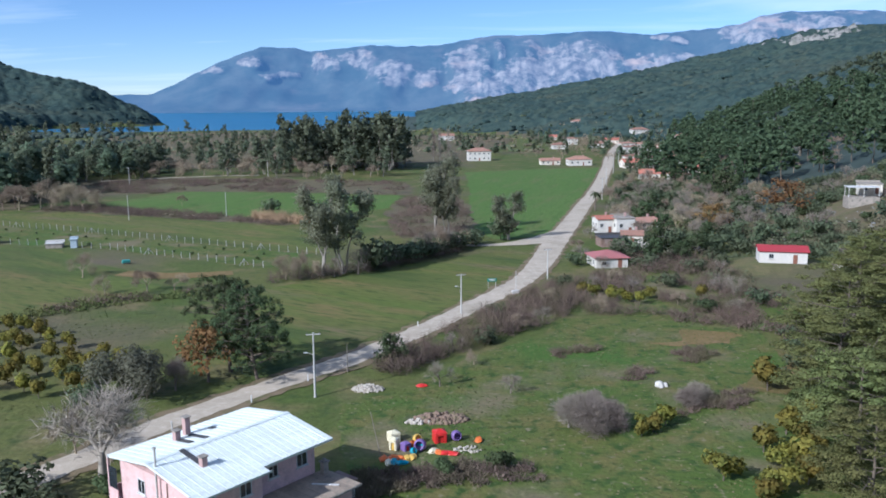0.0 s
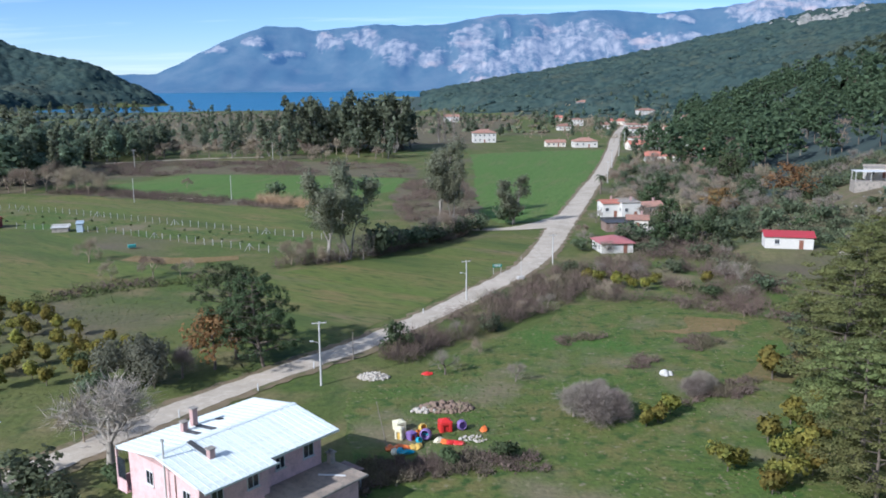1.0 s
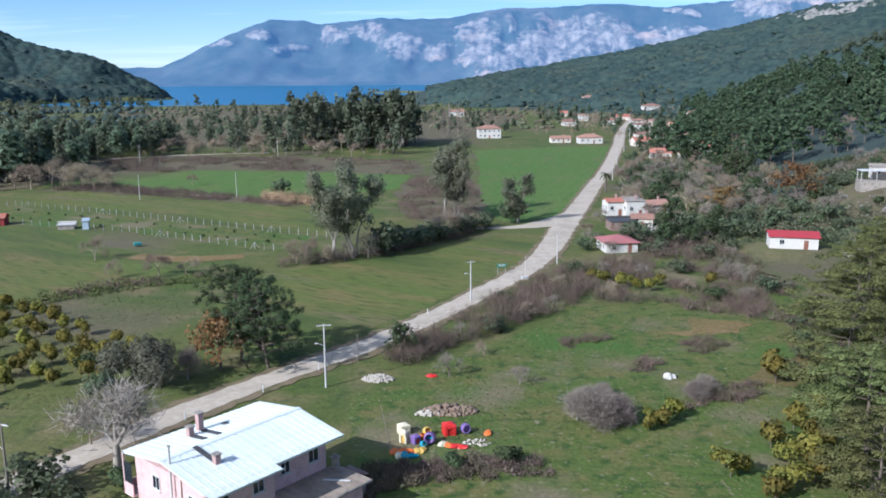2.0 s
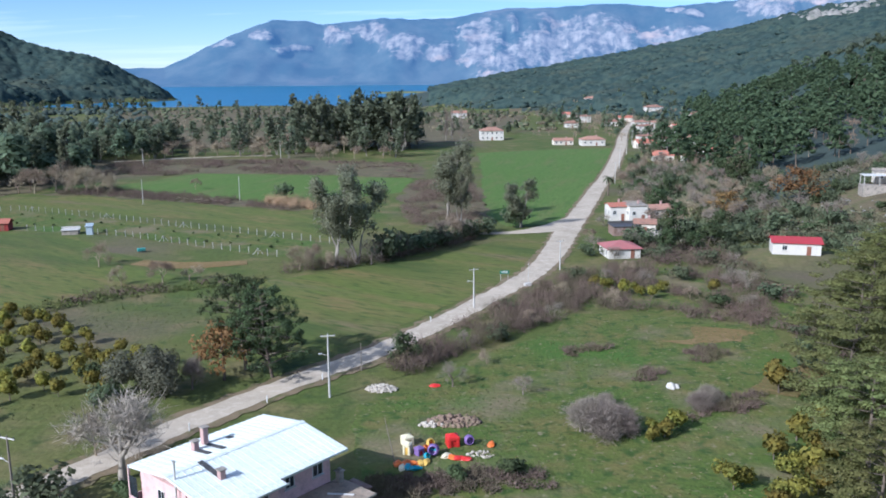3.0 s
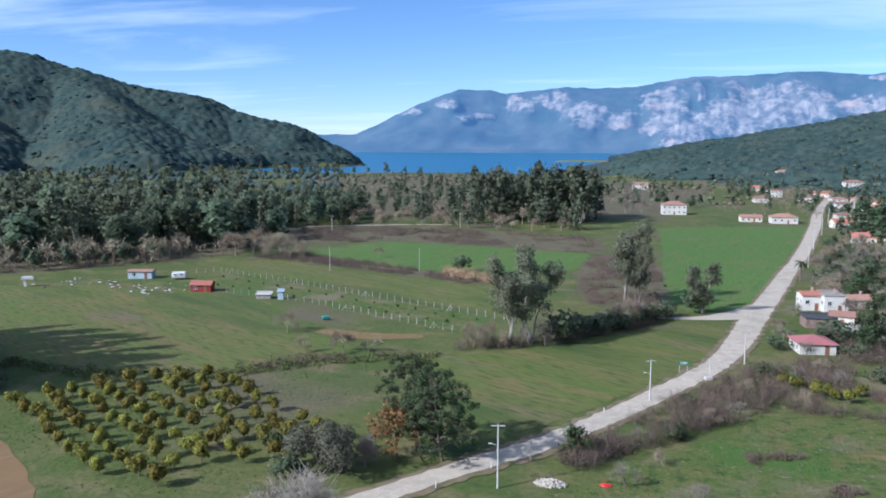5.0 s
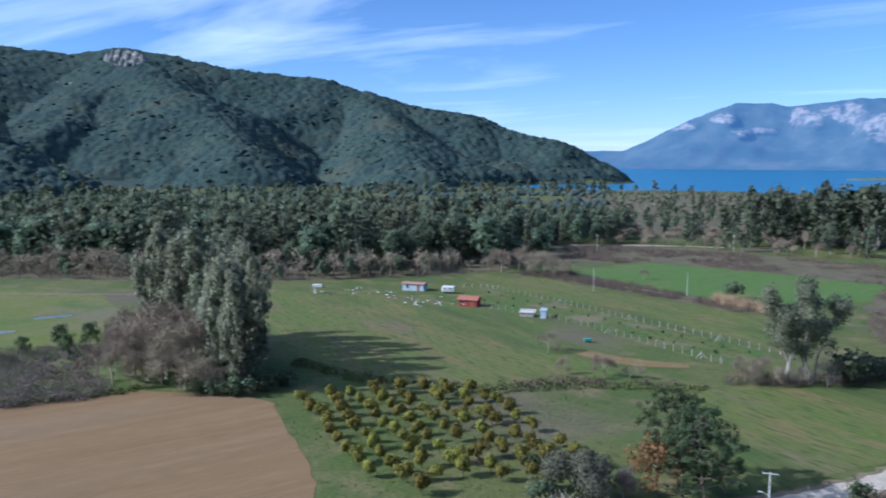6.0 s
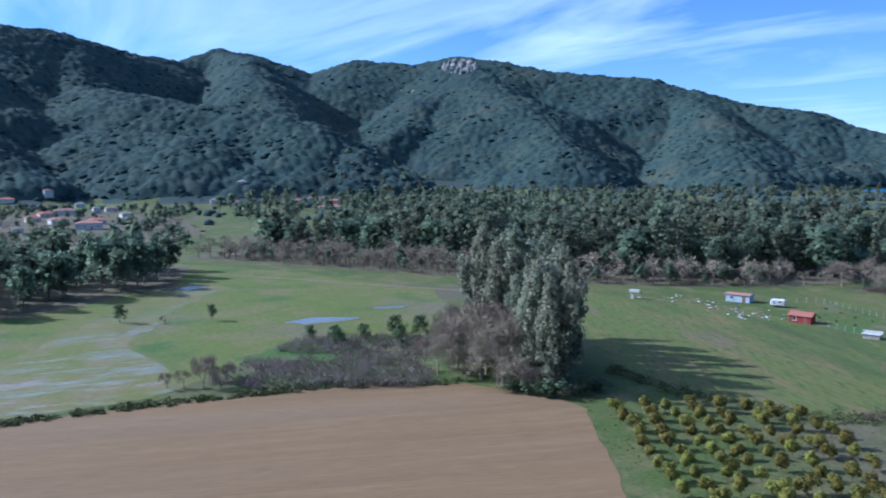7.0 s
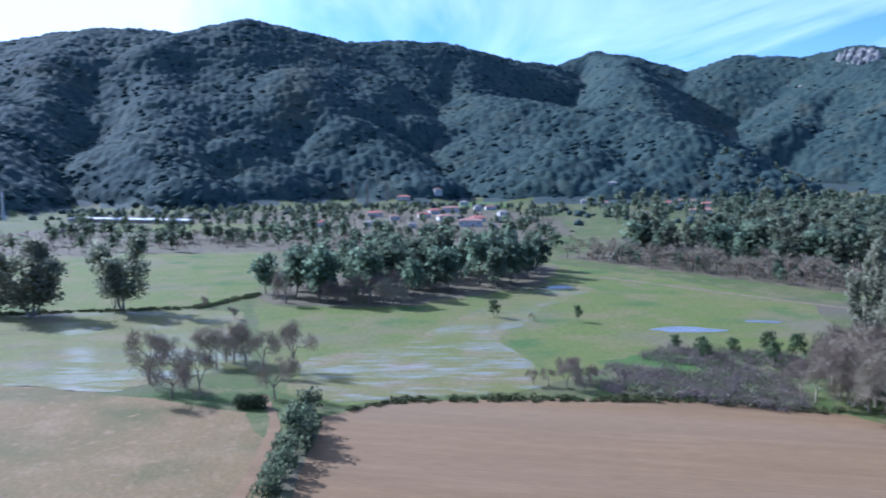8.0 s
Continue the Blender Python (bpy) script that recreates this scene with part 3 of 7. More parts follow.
def far_range():
    """The limestone range over the bay: cliffs under a crest, wooded spurs and long screes down to the shore."""
    az = np.linspace(-40, 40, 760)
    src = np.array(sorted(FAR_CREST))
    top = 40 + 4250 * np.tan(np.radians(np.interp(az, src[:, 0], src[:, 1])))
    s = np.linspace(0, 1, 70)
    prof = np.interp(s, [0, 0.12, 0.35, 0.55, 0.75, 0.9, 1.0], [0, 0.05, 0.27, 0.50, 0.76, 0.94, 1.0])
    A, S = np.meshgrid(np.radians(az), s, indexing="ij")
    R, Z = 3720 + 530 * S, top[:, None] * prof[None]
    x, y = -R * np.sin(A), R * np.cos(A)
    # spurs run down and across the face, hollows between them
    spur = lattice_noise(x + 0.5 * Z + 9000, Z * 0.2, 420, 21) + 0.5 * lattice_noise(x - 0.6 * Z + 9000, Z * 0.4, 170, 22) + 0.25 * lattice_noise(x + 9000, Z, 70, 25) - 0.87
    el = np.degrees(np.arctan2(Z - 40, R))
    warp_a = 0.9 * (lattice_noise(x + 5000, Z * 1.3, 130, 31) - 0.5) + 0.5 * (lattice_noise(x + 5000, Z, 50, 32) - 0.5)
    warp_e = 0.8 * (lattice_noise(x + 7000, Z * 1.3, 130, 33) - 0.5) + 0.4 * (lattice_noise(x + 7000, Z, 50, 34) - 0.5)
    bare = np.zeros(A.shape)
    for a0, e0, wa, we in CLIFFS:
        d = np.hypot((np.degrees(A) + warp_a - a0) / wa, (el + warp_e - e0) / we)
        bare = np.maximum(bare, np.clip(1.35 - 0.9 * d, 0, 0.85))
    rib = np.abs(lattice_noise(x + 9000, Z * 0.2, 60, 23) - 0.5) + 0.6 * np.abs(lattice_noise(x + 9000, Z * 0.3, 26, 24) - 0.5)
    push = np.sin(np.pi * np.clip(S, 0, 1)) * 230 * spur + bare * (60 * (rib - 0.35) - 25)
    x, y = x - push * np.sin(A), y + push * np.cos(A)
    Z = Z + np.where(S > 0.9, 8 * (lattice_noise(x, y, 40, 5) - 0.5), 0)
    Z[:, 0] = -2
    v = np.stack([x, y, Z], -1)
    back_v = np.stack([-4900 * np.sin(np.radians(az)), 4900 * np.cos(np.radians(az)), top * 0 - 2], -1)[:, None]
    v = np.concatenate([v, back_v], 1)
    na, ns = v.shape[:2]
    i, j = np.meshgrid(np.arange(na - 1), np.arange(ns - 1), indexing="ij")
    a = i * ns + j
    f = np.stack([a, a + 1, a + ns + 1, a + ns], -1).reshape(-1, 4)
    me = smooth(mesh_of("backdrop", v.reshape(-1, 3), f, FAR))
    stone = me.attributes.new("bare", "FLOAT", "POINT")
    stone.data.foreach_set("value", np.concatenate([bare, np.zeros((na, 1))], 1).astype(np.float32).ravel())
    return tagged(new("backdrop", me), "distant limestone mountain range across the bay, haze put in as blue glow", "mountain", kind="structure")


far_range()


def patch(name, poly, material, z, label, category, ragged=0.7, kind="structure", seed=1):
    """A field: a flat sheet with an uneven edge."""
    rng = np.random.default_rng(seed)
    pts = []
    for (x0, y0), (x1, y1) in zip(poly, poly[1:] + poly[:1]):
        n = max(2, int(math.hypot(x1 - x0, y1 - y0) / 2.2))
        for t in np.arange(n) / n:
            pts.append((x0 + t * (x1 - x0), y0 + t * (y1 - y0)))
    p = np.array(pts)
    p += ragged * (np.stack([lattice_noise(p[:, 0], p[:, 1], 6, seed), lattice_noise(p[:, 0], p[:, 1], 6, seed + 50)], 1) - 0.5) * 2.4
    p += rng.uniform(-0.35, 0.35, p.shape) * ragged
    bm = bmesh.new()
    bm.faces.new([bm.verts.new((x, y, z)) for x, y in p])
    bmesh.ops.triangulate(bm, faces=bm.faces[:])
    bm.normal_update()
    bmesh.ops.reverse_faces(bm, faces=[f for f in bm.faces if f.normal.z < 0])
    return tagged(new(name, bm_mesh(name, bm, material)), label, category, kind=kind)


def ribbon(name, pts, widths, material, z, label, category, step=1.5, ragged=0.25, seed=2, kind="structure"):
    """A road or track along a smooth line."""
    p = np.array(pts, float)
    s = np.r_[0, np.cumsum(np.hypot(*np.diff(p, axis=0).T))]
    q = np.arange(0, s[-1], step)
    x, y, w = np.interp(q, s, p[:, 0]), np.interp(q, s, p[:, 1]), np.interp(q, s, widths)
    for _ in range(14):
        x[1:-1], y[1:-1] = (x[:-2] + 2 * x[1:-1] + x[2:]) / 4, (y[:-2] + 2 * y[1:-1] + y[2:]) / 4
    dx, dy = np.gradient(x), np.gradient(y)
    n = np.hypot(dx, dy)
    rng = np.random.default_rng(seed)
    le, ri = w / 2 + rng.uniform(-ragged, ragged, len(q)), w / 2 + rng.uniform(-ragged, ragged, len(q))
    zz = np.maximum(land(x, y), 0) + z
    v = np.concatenate([np.stack([x - dy / n * le, y + dx / n * le, zz], 1), np.stack([x + dy / n * ri, y - dx / n * ri, zz], 1)])
    i, m = np.arange(len(q) - 1), len(q)
    f = np.stack([i, i + m, i + m + 1, i + 1], 1)
    return tagged(new(name, mesh_of(name, v, f, material)), label, category, kind=kind)


ROAD = [(-62, 20), (-58, 50), (-50, 71), (-41, 86), (-36, 95), (-29, 105), (-22, 114), (-15, 122), (-8, 133), (-1, 145), (6, 158), (15, 175), (20.5, 190), (25, 208),
        (30, 229), (40, 267), (51, 311), (61, 348), (76, 411), (96, 500), (108, 560), (128, 650), (160, 780)]
ribbon("verge", ROAD, [7.2] * 12 + [8.2] * 11, DIRT, 0.10, "dirt verge with dry weeds along the gravel road", "verge", ragged=0.6)
ribbon("road", ROAD, [4.8, 4.8, 4.6, 4.4, 4.4, 4.4, 4.4, 4.4, 4.6, 4.8, 5.0, 5.0, 5.4, 6.4, 6.6, 6.0, 5.6, 5.6, 5.6, 6, 6, 5, 5], GRAVEL, 0.14, "pale gravel country road winding up the valley", "road", ragged=0.3)
ribbon("road_branch", [(4, 224.5), (11, 225), (17, 226.3), (24, 230), (30, 238), (35, 249)], [2.4, 3.2, 4.6, 8, 8.5, 6], GRAVEL, 0.125, "pale gravel fan where a side track meets the road", "road")

FIELD_A = [(11, 466), (60, 486), (90, 492), (72, 408), (57, 349), (36, 258), (30, 238), (14, 236), (7, 262), (10, 352)]
FIELD_B = [(-137, 326), (-115, 371), (-61, 362), (-19, 350), (-21, 309), (-30, 298), (-48, 286), (-76, 290)]
FIELD_C = [(-165, 290), (-134, 300), (-52, 262), (-34, 236), (-33, 214), (-78, 237), (-110, 255), (-146, 272)]
FIELD_N = [(-144, 269), (-78, 235), (-33, 212), (-41, 195), (-66, 209), (-90, 223), (-125, 232), (-150, 262)]
FIELD_D = [(-42, 171), (-29, 180), (-12, 195), (9, 213), (23, 217), (18, 193), (10, 173), (0, 156), (-8, 143), (-17, 130), (-25, 120), (-36, 122), (-44, 150)]
FIELD_E = [(-209, 224), (-188, 229), (-150, 240), (-128, 228), (-105, 222), (-75, 193), (-60, 180), (-62, 165), (-80, 150), (-98, 144), (-124, 148), (-151, 165), (-190, 200)]
PLOUGH = [(-123, 5), (-142, 9), (-161, 13), (-169, 28), (-162, 63), (-155, 90), (-139, 112), (-118, 120), (-110, 119), (-92, 105), (-77, 92), (-62, 70), (-70, 30), (-95, 0)]
FIELD_G = [(-9, 70), (-14, 103), (-7, 108), (3, 124), (16, 137), (21, 147), (39, 145), (53, 138), (51, 121), (45, 102), (40, 50), (0, 40)]
FIELD_H = [(-389, 135), (-330, 165), (-250, 186), (-185, 150), (-200, 105), (-172, 62), (-168, 15), (-180, 5), (-295, 0), (-330, 60)]
FIELD_I = [(-520, -150), (-470, 5), (-325, 2), (-297, -20), (-300, -90), (-330, -160)]
FIELD_J = [(-205, -54), (-168, -2), (-155, 1), (-122, 2), (-100, -10), (-100, -70), (-160, -110)]
for nm, poly, m, z, text in (("crop_field", FIELD_A, CROP, 0.03, "bright green young crop field beside the road"), ("crop_field", FIELD_B, CROP, 0.03, "bright green crop field between brown scrub strips"),
        ("grass_field", FIELD_C, OLIVE, 0.03, "olive green grass field behind the fenced strip"), ("nursery_strip", FIELD_N, GRASS, 0.05, "fenced green strip with rows of young saplings"),
        ("grass_field", FIELD_D, OLIVE, 0.04, "green roadside meadow with faint mowing lines"), ("grass_field", FIELD_E, OLIVE, 0.03, "wide olive green field with brownish patches"),
        ("ploughed_field", PLOUGH, SOIL, 0.05, "bare reddish brown ploughed field"), ("grass_field", FIELD_G, GRASS, 0.03, "patchy green paddock below the house"),
        ("wet_meadow", FIELD_H, WETGRASS, 0.03, "wet green meadow with standing water"), ("wet_meadow", FIELD_I, WETGRASS, 0.03, "yellowish green pasture behind tall trees"),
        ("dry_field", FIELD_J, DRY, 0.03, "dry tan grass field beside a track")):
    patch(nm, poly, m, z, text, "field", 0.45 if m is SOIL else 1.0, seed=int(abs(poly[0][0])) + 3)
for k, poly in enumerate(([(-21, 300), (-14, 238), (6, 238), (9, 265), (9, 300), (4, 348), (-16, 348)], [(-155, 350), (-115, 373), (-61, 364), (-15, 351), (-18, 408), (-65, 426), (-137, 443), (-176, 412)],
                          [(-155, 305), (-134, 302), (-52, 264), (-42, 276), (-76, 289), (-137, 324)], [(20, 150), (39, 146), (55, 139), (64, 147), (68, 160), (63, 174), (52, 180), (40, 186), (28, 184), (24, 170)],
                          [(-165, 70), (-190, 84), (-202, 106), (-187, 132), (-172, 142), (-150, 134), (-132, 118), (-139, 104), (-152, 88)], [(-408, 150), (-344, 179), (-271, 211), (-217, 240), (-187, 272), (-160, 314), (-150, 420), (-250, 470), (-420, 330), (-450, 250)],
                          [(-318, 0), (-296, 6), (-284, 30), (-281, 52), (-318, 114), (-372, 140), (-398, 110), (-372, 38)])):
    patch("scrub_floor", poly, GRASS if k in (3, 4) else BRUSHFLOOR, 0.034 + 0.002 * k, "leaf litter and rough grass of the scrub floor", "ground", 2.0, seed=300 + k)
patch("scrub_floor", [(-485, -150), (-470, 10), (-455, 130), (-530, 210), (-640, 240), (-760, 250), (-850, 160), (-840, -140)], BRUSHFLOOR, 0.052, "leaf litter and rough grass of the scrub floor", "ground", 3.0, seed=311)
for poly, sd in (([(32, 131), (41, 137), (50, 135), (47, 130), (38, 128)], 411), ([(41, 112), (47, 117), (51, 127), (54, 124), (50, 110), (45, 106)], 412)):
    patch("worn_ground", poly, DRY, 0.062, "worn dry patch in the paddock grass", "ground", 2.4, seed=sd)
patch("scrub_floor", [(-290, 640), (-240, 570), (-150, 505), (15, 545), (75, 900), (20, 1150), (-300, 1160), (-420, 1040)], BRUSHFLOOR, 0.056, "leaf litter and rough grass of the scrub floor", "ground", 3.0, seed=312)
for poly, sd in (([(-170, 18), (-180, 8), (-212, 12), (-225, 40), (-262, 70), (-312, 105), (-316, 122), (-300, 128), (-262, 92), (-222, 66), (-196, 66), (-170, 60)], 201),
                 ([(-205, -60), (-190, -32), (-205, 0), (-285, -4), (-292, -30), (-300, -92), (-260, -130)], 202)):
    patch("flooded_grass", poly, WETSHEEN, 0.06, "grass under shallow silvery flood water", "field", 1.6, seed=sd)

# ---- trees ----
def limbs(rng, height, forks, spread, start=0.35, bend=0.12, r0=0.22):
    """A trunk and its limbs: tube rows, and the limb ends."""
    rows, ends = [], []
    p, r = np.zeros(3), r0
    steps = 6
    trunk = [p]
    for k in range(steps):
        q = p + np.array([rng.normal() * bend, rng.normal() * bend, height * 0.8 / steps])
        rows.append((p, q, r, r * 0.84))
        p, r = q, r * 0.84
        trunk.append(p)
    ends.append(p)
    for k in range(forks):
        t = start + (0.95 - start) * (k + rng.random() * 0.6) / forks
        i = min(int(t * steps), steps - 1)
        a = trunk[i] + (trunk[i + 1] - trunk[i]) * (t * steps - i)
        ang = k * 2.4 + rng.random()
        out = spread * (1.15 - 0.6 * t) * (0.7 + 0.5 * rng.random())
        mid = a + np.array([math.cos(ang) * out * 0.55, math.sin(ang) * out * 0.55, height * 0.05])
        end = a + np.array([math.cos(ang) * out, math.sin(ang) * out, height * (0.08 + 0.10 * rng.random())])
        rr = r0 * (1 - 0.75 * t) * 0.6
        rows += [(a, mid, rr, rr * 0.65), (mid, end, rr * 0.65, rr * 0.2)]
        ends.append(end)
    return rows, ends


def pine_meshes(seed, h=12.0, n=2600, size=0.30, forks=13, sides=6, material=None, spread=0.34, puff=(0.15, 0.085), start=0.3, keep=None, core=0.12):
    rng = np.random.default_rng(seed)
    rows, ends = limbs(rng, h, forks, h * spread, start=start)
    blobs = [(*(e + rng.normal(size=3) * 0.02 * h), h * puff[0] * (0.8 + 0.5 * rng.random()), h * puff[0] * (0.8 + 0.5 * rng.random()), h * puff[1] * (0.8 + 0.5 * rng.random())) for e in ends]
    blobs += [(e[0] * 0.5, e[1] * 0.5, e[2] * 1.0, h * core, h * core, h * core * 0.75) for e in ends[1:]]
    return (mesh_of("trunk", *tubes(rows[:keep], sides), BARK), crown_of(leaf_cloud(rng, blobs, n, size, up=0.5), blobs, material or PINE))


def euca_meshes(seed, h=20.0, n=2600, size=0.42, sides=6, clear=0.35, spread=0.20, material=None, bark=None, bare=False, puff=1.0, leaders=3):
    """A eucalyptus: a few rising leaders, boughs all the way up, hanging clumps of leaves with gaps between."""
    rng = np.random.default_rng(seed)
    rows, blobs = [], []
    for k in range(leaders):
        ang = k * 2.2 + rng.random()
        p, r = np.array([0.25 * math.cos(ang), 0.25 * math.sin(ang), 0.0]), (0.34 - 0.06 * k) * h / 20
        lean, reach = h * (0.016 + 0.010 * rng.random()), h * (0.90 - 0.13 * k)
        for s in range(8):
            q = p + np.array([math.cos(ang) * lean + rng.normal() * 0.014 * h, math.sin(ang) * lean + rng.normal() * 0.014 * h, reach / 8])
            rows.append((p, q, r, r * 0.83))
            t = (s + 1) / 8
            if t * reach / h > clear:
                for b in range(2 if s < 7 else 3):
                    a2 = ang + rng.normal() * 1.5
                    out = h * spread * (0.55 + 0.6 * rng.random()) * (1.0 - 0.55 * t)
                    e = q + np.array([math.cos(a2) * out, math.sin(a2) * out, h * (0.01 + 0.06 * rng.random())])
                    if not bare:
                        rows.append((q, e, r * 0.42, 0.03))
                    g = h * 0.066 * (0.7 + 0.7 * rng.random())
                    blobs.append((*e, g, g * (0.8 + 0.4 * rng.random()), g * 1.35))
                    blobs.append((*(e * 0.4 + q * 0.6 + rng.normal(size=3) * 0.02 * h), g * 0.8, g * 0.8, g))
            p, r = q, r * 0.83
        blobs.append((*p, h * 0.05, h * 0.05, h * 0.075))
    blobs = [(*b[:3], b[3] * puff, b[4] * puff, b[5] * puff) for b in blobs]
    return (mesh_of("trunk", *tubes(rows, sides), bark or PALEBARK), crown_of(leaf_cloud(rng, blobs, n, size, up=-0.3, shell=0.5), blobs, material or EUCA))


def red_pine_meshes(seed, h=15.0, n=11000, size=0.15, boughs=30, spread=0.30, start=0.24, material=None, lean=0.0, sides=6, shoots=4, flat=0.42, keep=None, pad=0.052):
    """A pine with tiers of spreading boughs, each ending in flat pads of needles."""
    rng = np.random.default_rng(seed)
    rows, blobs = [], []
    p, r = np.zeros(3), 0.021 * h
    spine = [p]
    for k in range(8):
        q = p + np.array([lean * h / 8 * (0.4 + k / 6) + rng.normal() * 0.008 * h, rng.normal() * 0.008 * h, h * 0.95 / 8])
        rows.append((p, q, r, r * 0.82)); p, r = q, r * 0.82
        spine.append(p)
    spine = np.array(spine)
    for k in range(boughs):
        t = start + (0.98 - start) * (k + 0.7 * rng.random()) / boughs
        i = min(int(t * 8), 7)
        a = spine[i] + (spine[i + 1] - spine[i]) * (t * 8 - i)
        ang = k * 2.4 + rng.normal() * 0.3
        out = h * spread * (0.30 + 0.80 * math.sin(math.pi * min(1.0, 0.18 + 0.80 * t)) ** 0.8) * (0.65 + 0.55 * rng.random())
        d = np.array([math.cos(ang), math.sin(ang), 0.0]); side = np.array([-d[1], d[0], 0.0])
        line = [a, a + d * out * 0.5 + (0, 0, out * 0.14), a + d * out + (0, 0, out * (0.10 + 0.22 * t))]
        rr = 0.021 * h * (1 - 0.8 * t) * 0.5
        rows += [(line[0], line[1], rr, rr * 0.6), (line[1], line[2], rr * 0.6, 0.02)]
        g = h * pad * (0.75 + 0.5 * rng.random()) * (1.1 - 0.4 * t)
        blobs.append((*line[2], g, g, g * flat))
        for j in range(shoots):
            u = 0.42 + 0.5 * (j + rng.random()) / shoots
            c = a + (line[2] - a) * u + side * (1 if j % 2 else -1) * out * (0.16 + 0.24 * rng.random()) + np.array([0, 0, out * rng.uniform(-0.10, 0.26)])
            rows.append((a + (line[2] - a) * u * 0.85, c, 0.02 + rr * 0.2, 0.012))
            gg = g * (0.75 + 0.4 * rng.random())
            blobs.append((*c, gg, gg, gg * flat))
    blobs.append((*spine[-1], h * 0.035, h * 0.035, h * 0.04))
    return (mesh_of("trunk", *tubes(rows[:keep], sides), BARK), crown_of(leaf_cloud(rng, blobs, n, size, up=0.9, shell=0.5), blobs, material or PINE))


def bare_meshes(seed, h=7.0, levels=4, split=3, twigs=700, r0=0.16, material=None, fork=0.28, wide=1.0, haze=None, thick=0.018):
    """A leafless tree: a trunk that forks into limbs, and a haze of fine twigs."""
    rng = np.random.default_rng(seed)
    rows, tips = [], []

    def grow(p, d, length, r, level):
        q = p + d * length
        rows.append((p, q, r, r * 0.62))
        if level == 0:
            tips.append(q)
            return
        for k in range(split if level < levels else split + 1):
            nd = d + rng.normal(size=3) * 0.50 * wide + (0, 0, 0.10)
            nd /= np.linalg.norm(nd)
            grow(q - d * length * 0.25 * rng.random(), nd, length * (0.62 + 0.22 * rng.random()), r * 0.6, level - 1)

    grow(np.zeros(3), np.array([rng.normal() * 0.05, rng.normal() * 0.05, 1.0]), h * fork, r0, levels)
    t = np.array(tips)
    s = h * 0.10
    blobs = [(*c, s, s, s) for c in t]
    tw = twig_cloud(rng, blobs, twigs, h * 0.09, thick, up=0.5)
    return (mesh_of("trunk", *tubes(rows, 4), material or TWIG), mesh_of("twigs", *tw, haze or material or TWIG))


def citrus_meshes(seed, h=2.6, n=620):
    rng = np.random.default_rng(seed)
    rows, ends = limbs(rng, h * 0.75, 6, h * 0.3, start=0.25, bend=0.03, r0=0.07)
    blobs = [(rng.normal() * 0.14 * h, rng.normal() * 0.14 * h, h * (0.40 + 0.35 * rng.random()), h * 0.25, h * 0.25, h * 0.23) for _ in range(9)]
    return (mesh_of("trunk", *tubes(rows, 4), BARK), crown_of(leaf_cloud(rng, blobs, n, 0.17, up=0.3, shell=0.3), blobs, CITRUS))


def bush_meshes(seed, h=2.5, n=900, size=0.16, material=None):
    rng = np.random.default_rng(seed)
    rows, ends = limbs(rng, h * 0.7, 6, h * 0.4, start=0.1, bend=0.05, r0=0.06)
    blobs = [(rng.normal() * 0.24 * h, rng.normal() * 0.24 * h, h * (0.25 + 0.42 * rng.random()), h * 0.27, h * 0.27, h * 0.25) for _ in range(9)]
    return (mesh_of("trunk", *tubes(rows, 4), BARK), crown_of(leaf_cloud(rng, blobs, n, size, up=0.3, shell=0.35), blobs, material or OLIVELEAF))


def poplar_meshes(seed, h=16.0):
    rng = np.random.default_rng(seed)
    rows = [((0, 0, 0), (0, 0, h * 0.5), 0.22, 0.13), ((0, 0, h * 0.5), (0.1, 0, h), 0.13, 0.02)]
    blobs = [(rng.normal() * 0.15, rng.normal() * 0.15, z, h * 0.06, h * 0.06, h * 0.08) for z in np.linspace(h * 0.15, h * 0.93, 12)]
    return (mesh_of("trunk", *tubes(rows, 5), PALEBARK), mesh_of("twigs", *twig_cloud(rng, blobs, 900, 1.6, 0.03, up=1.5), GREYTWIG))


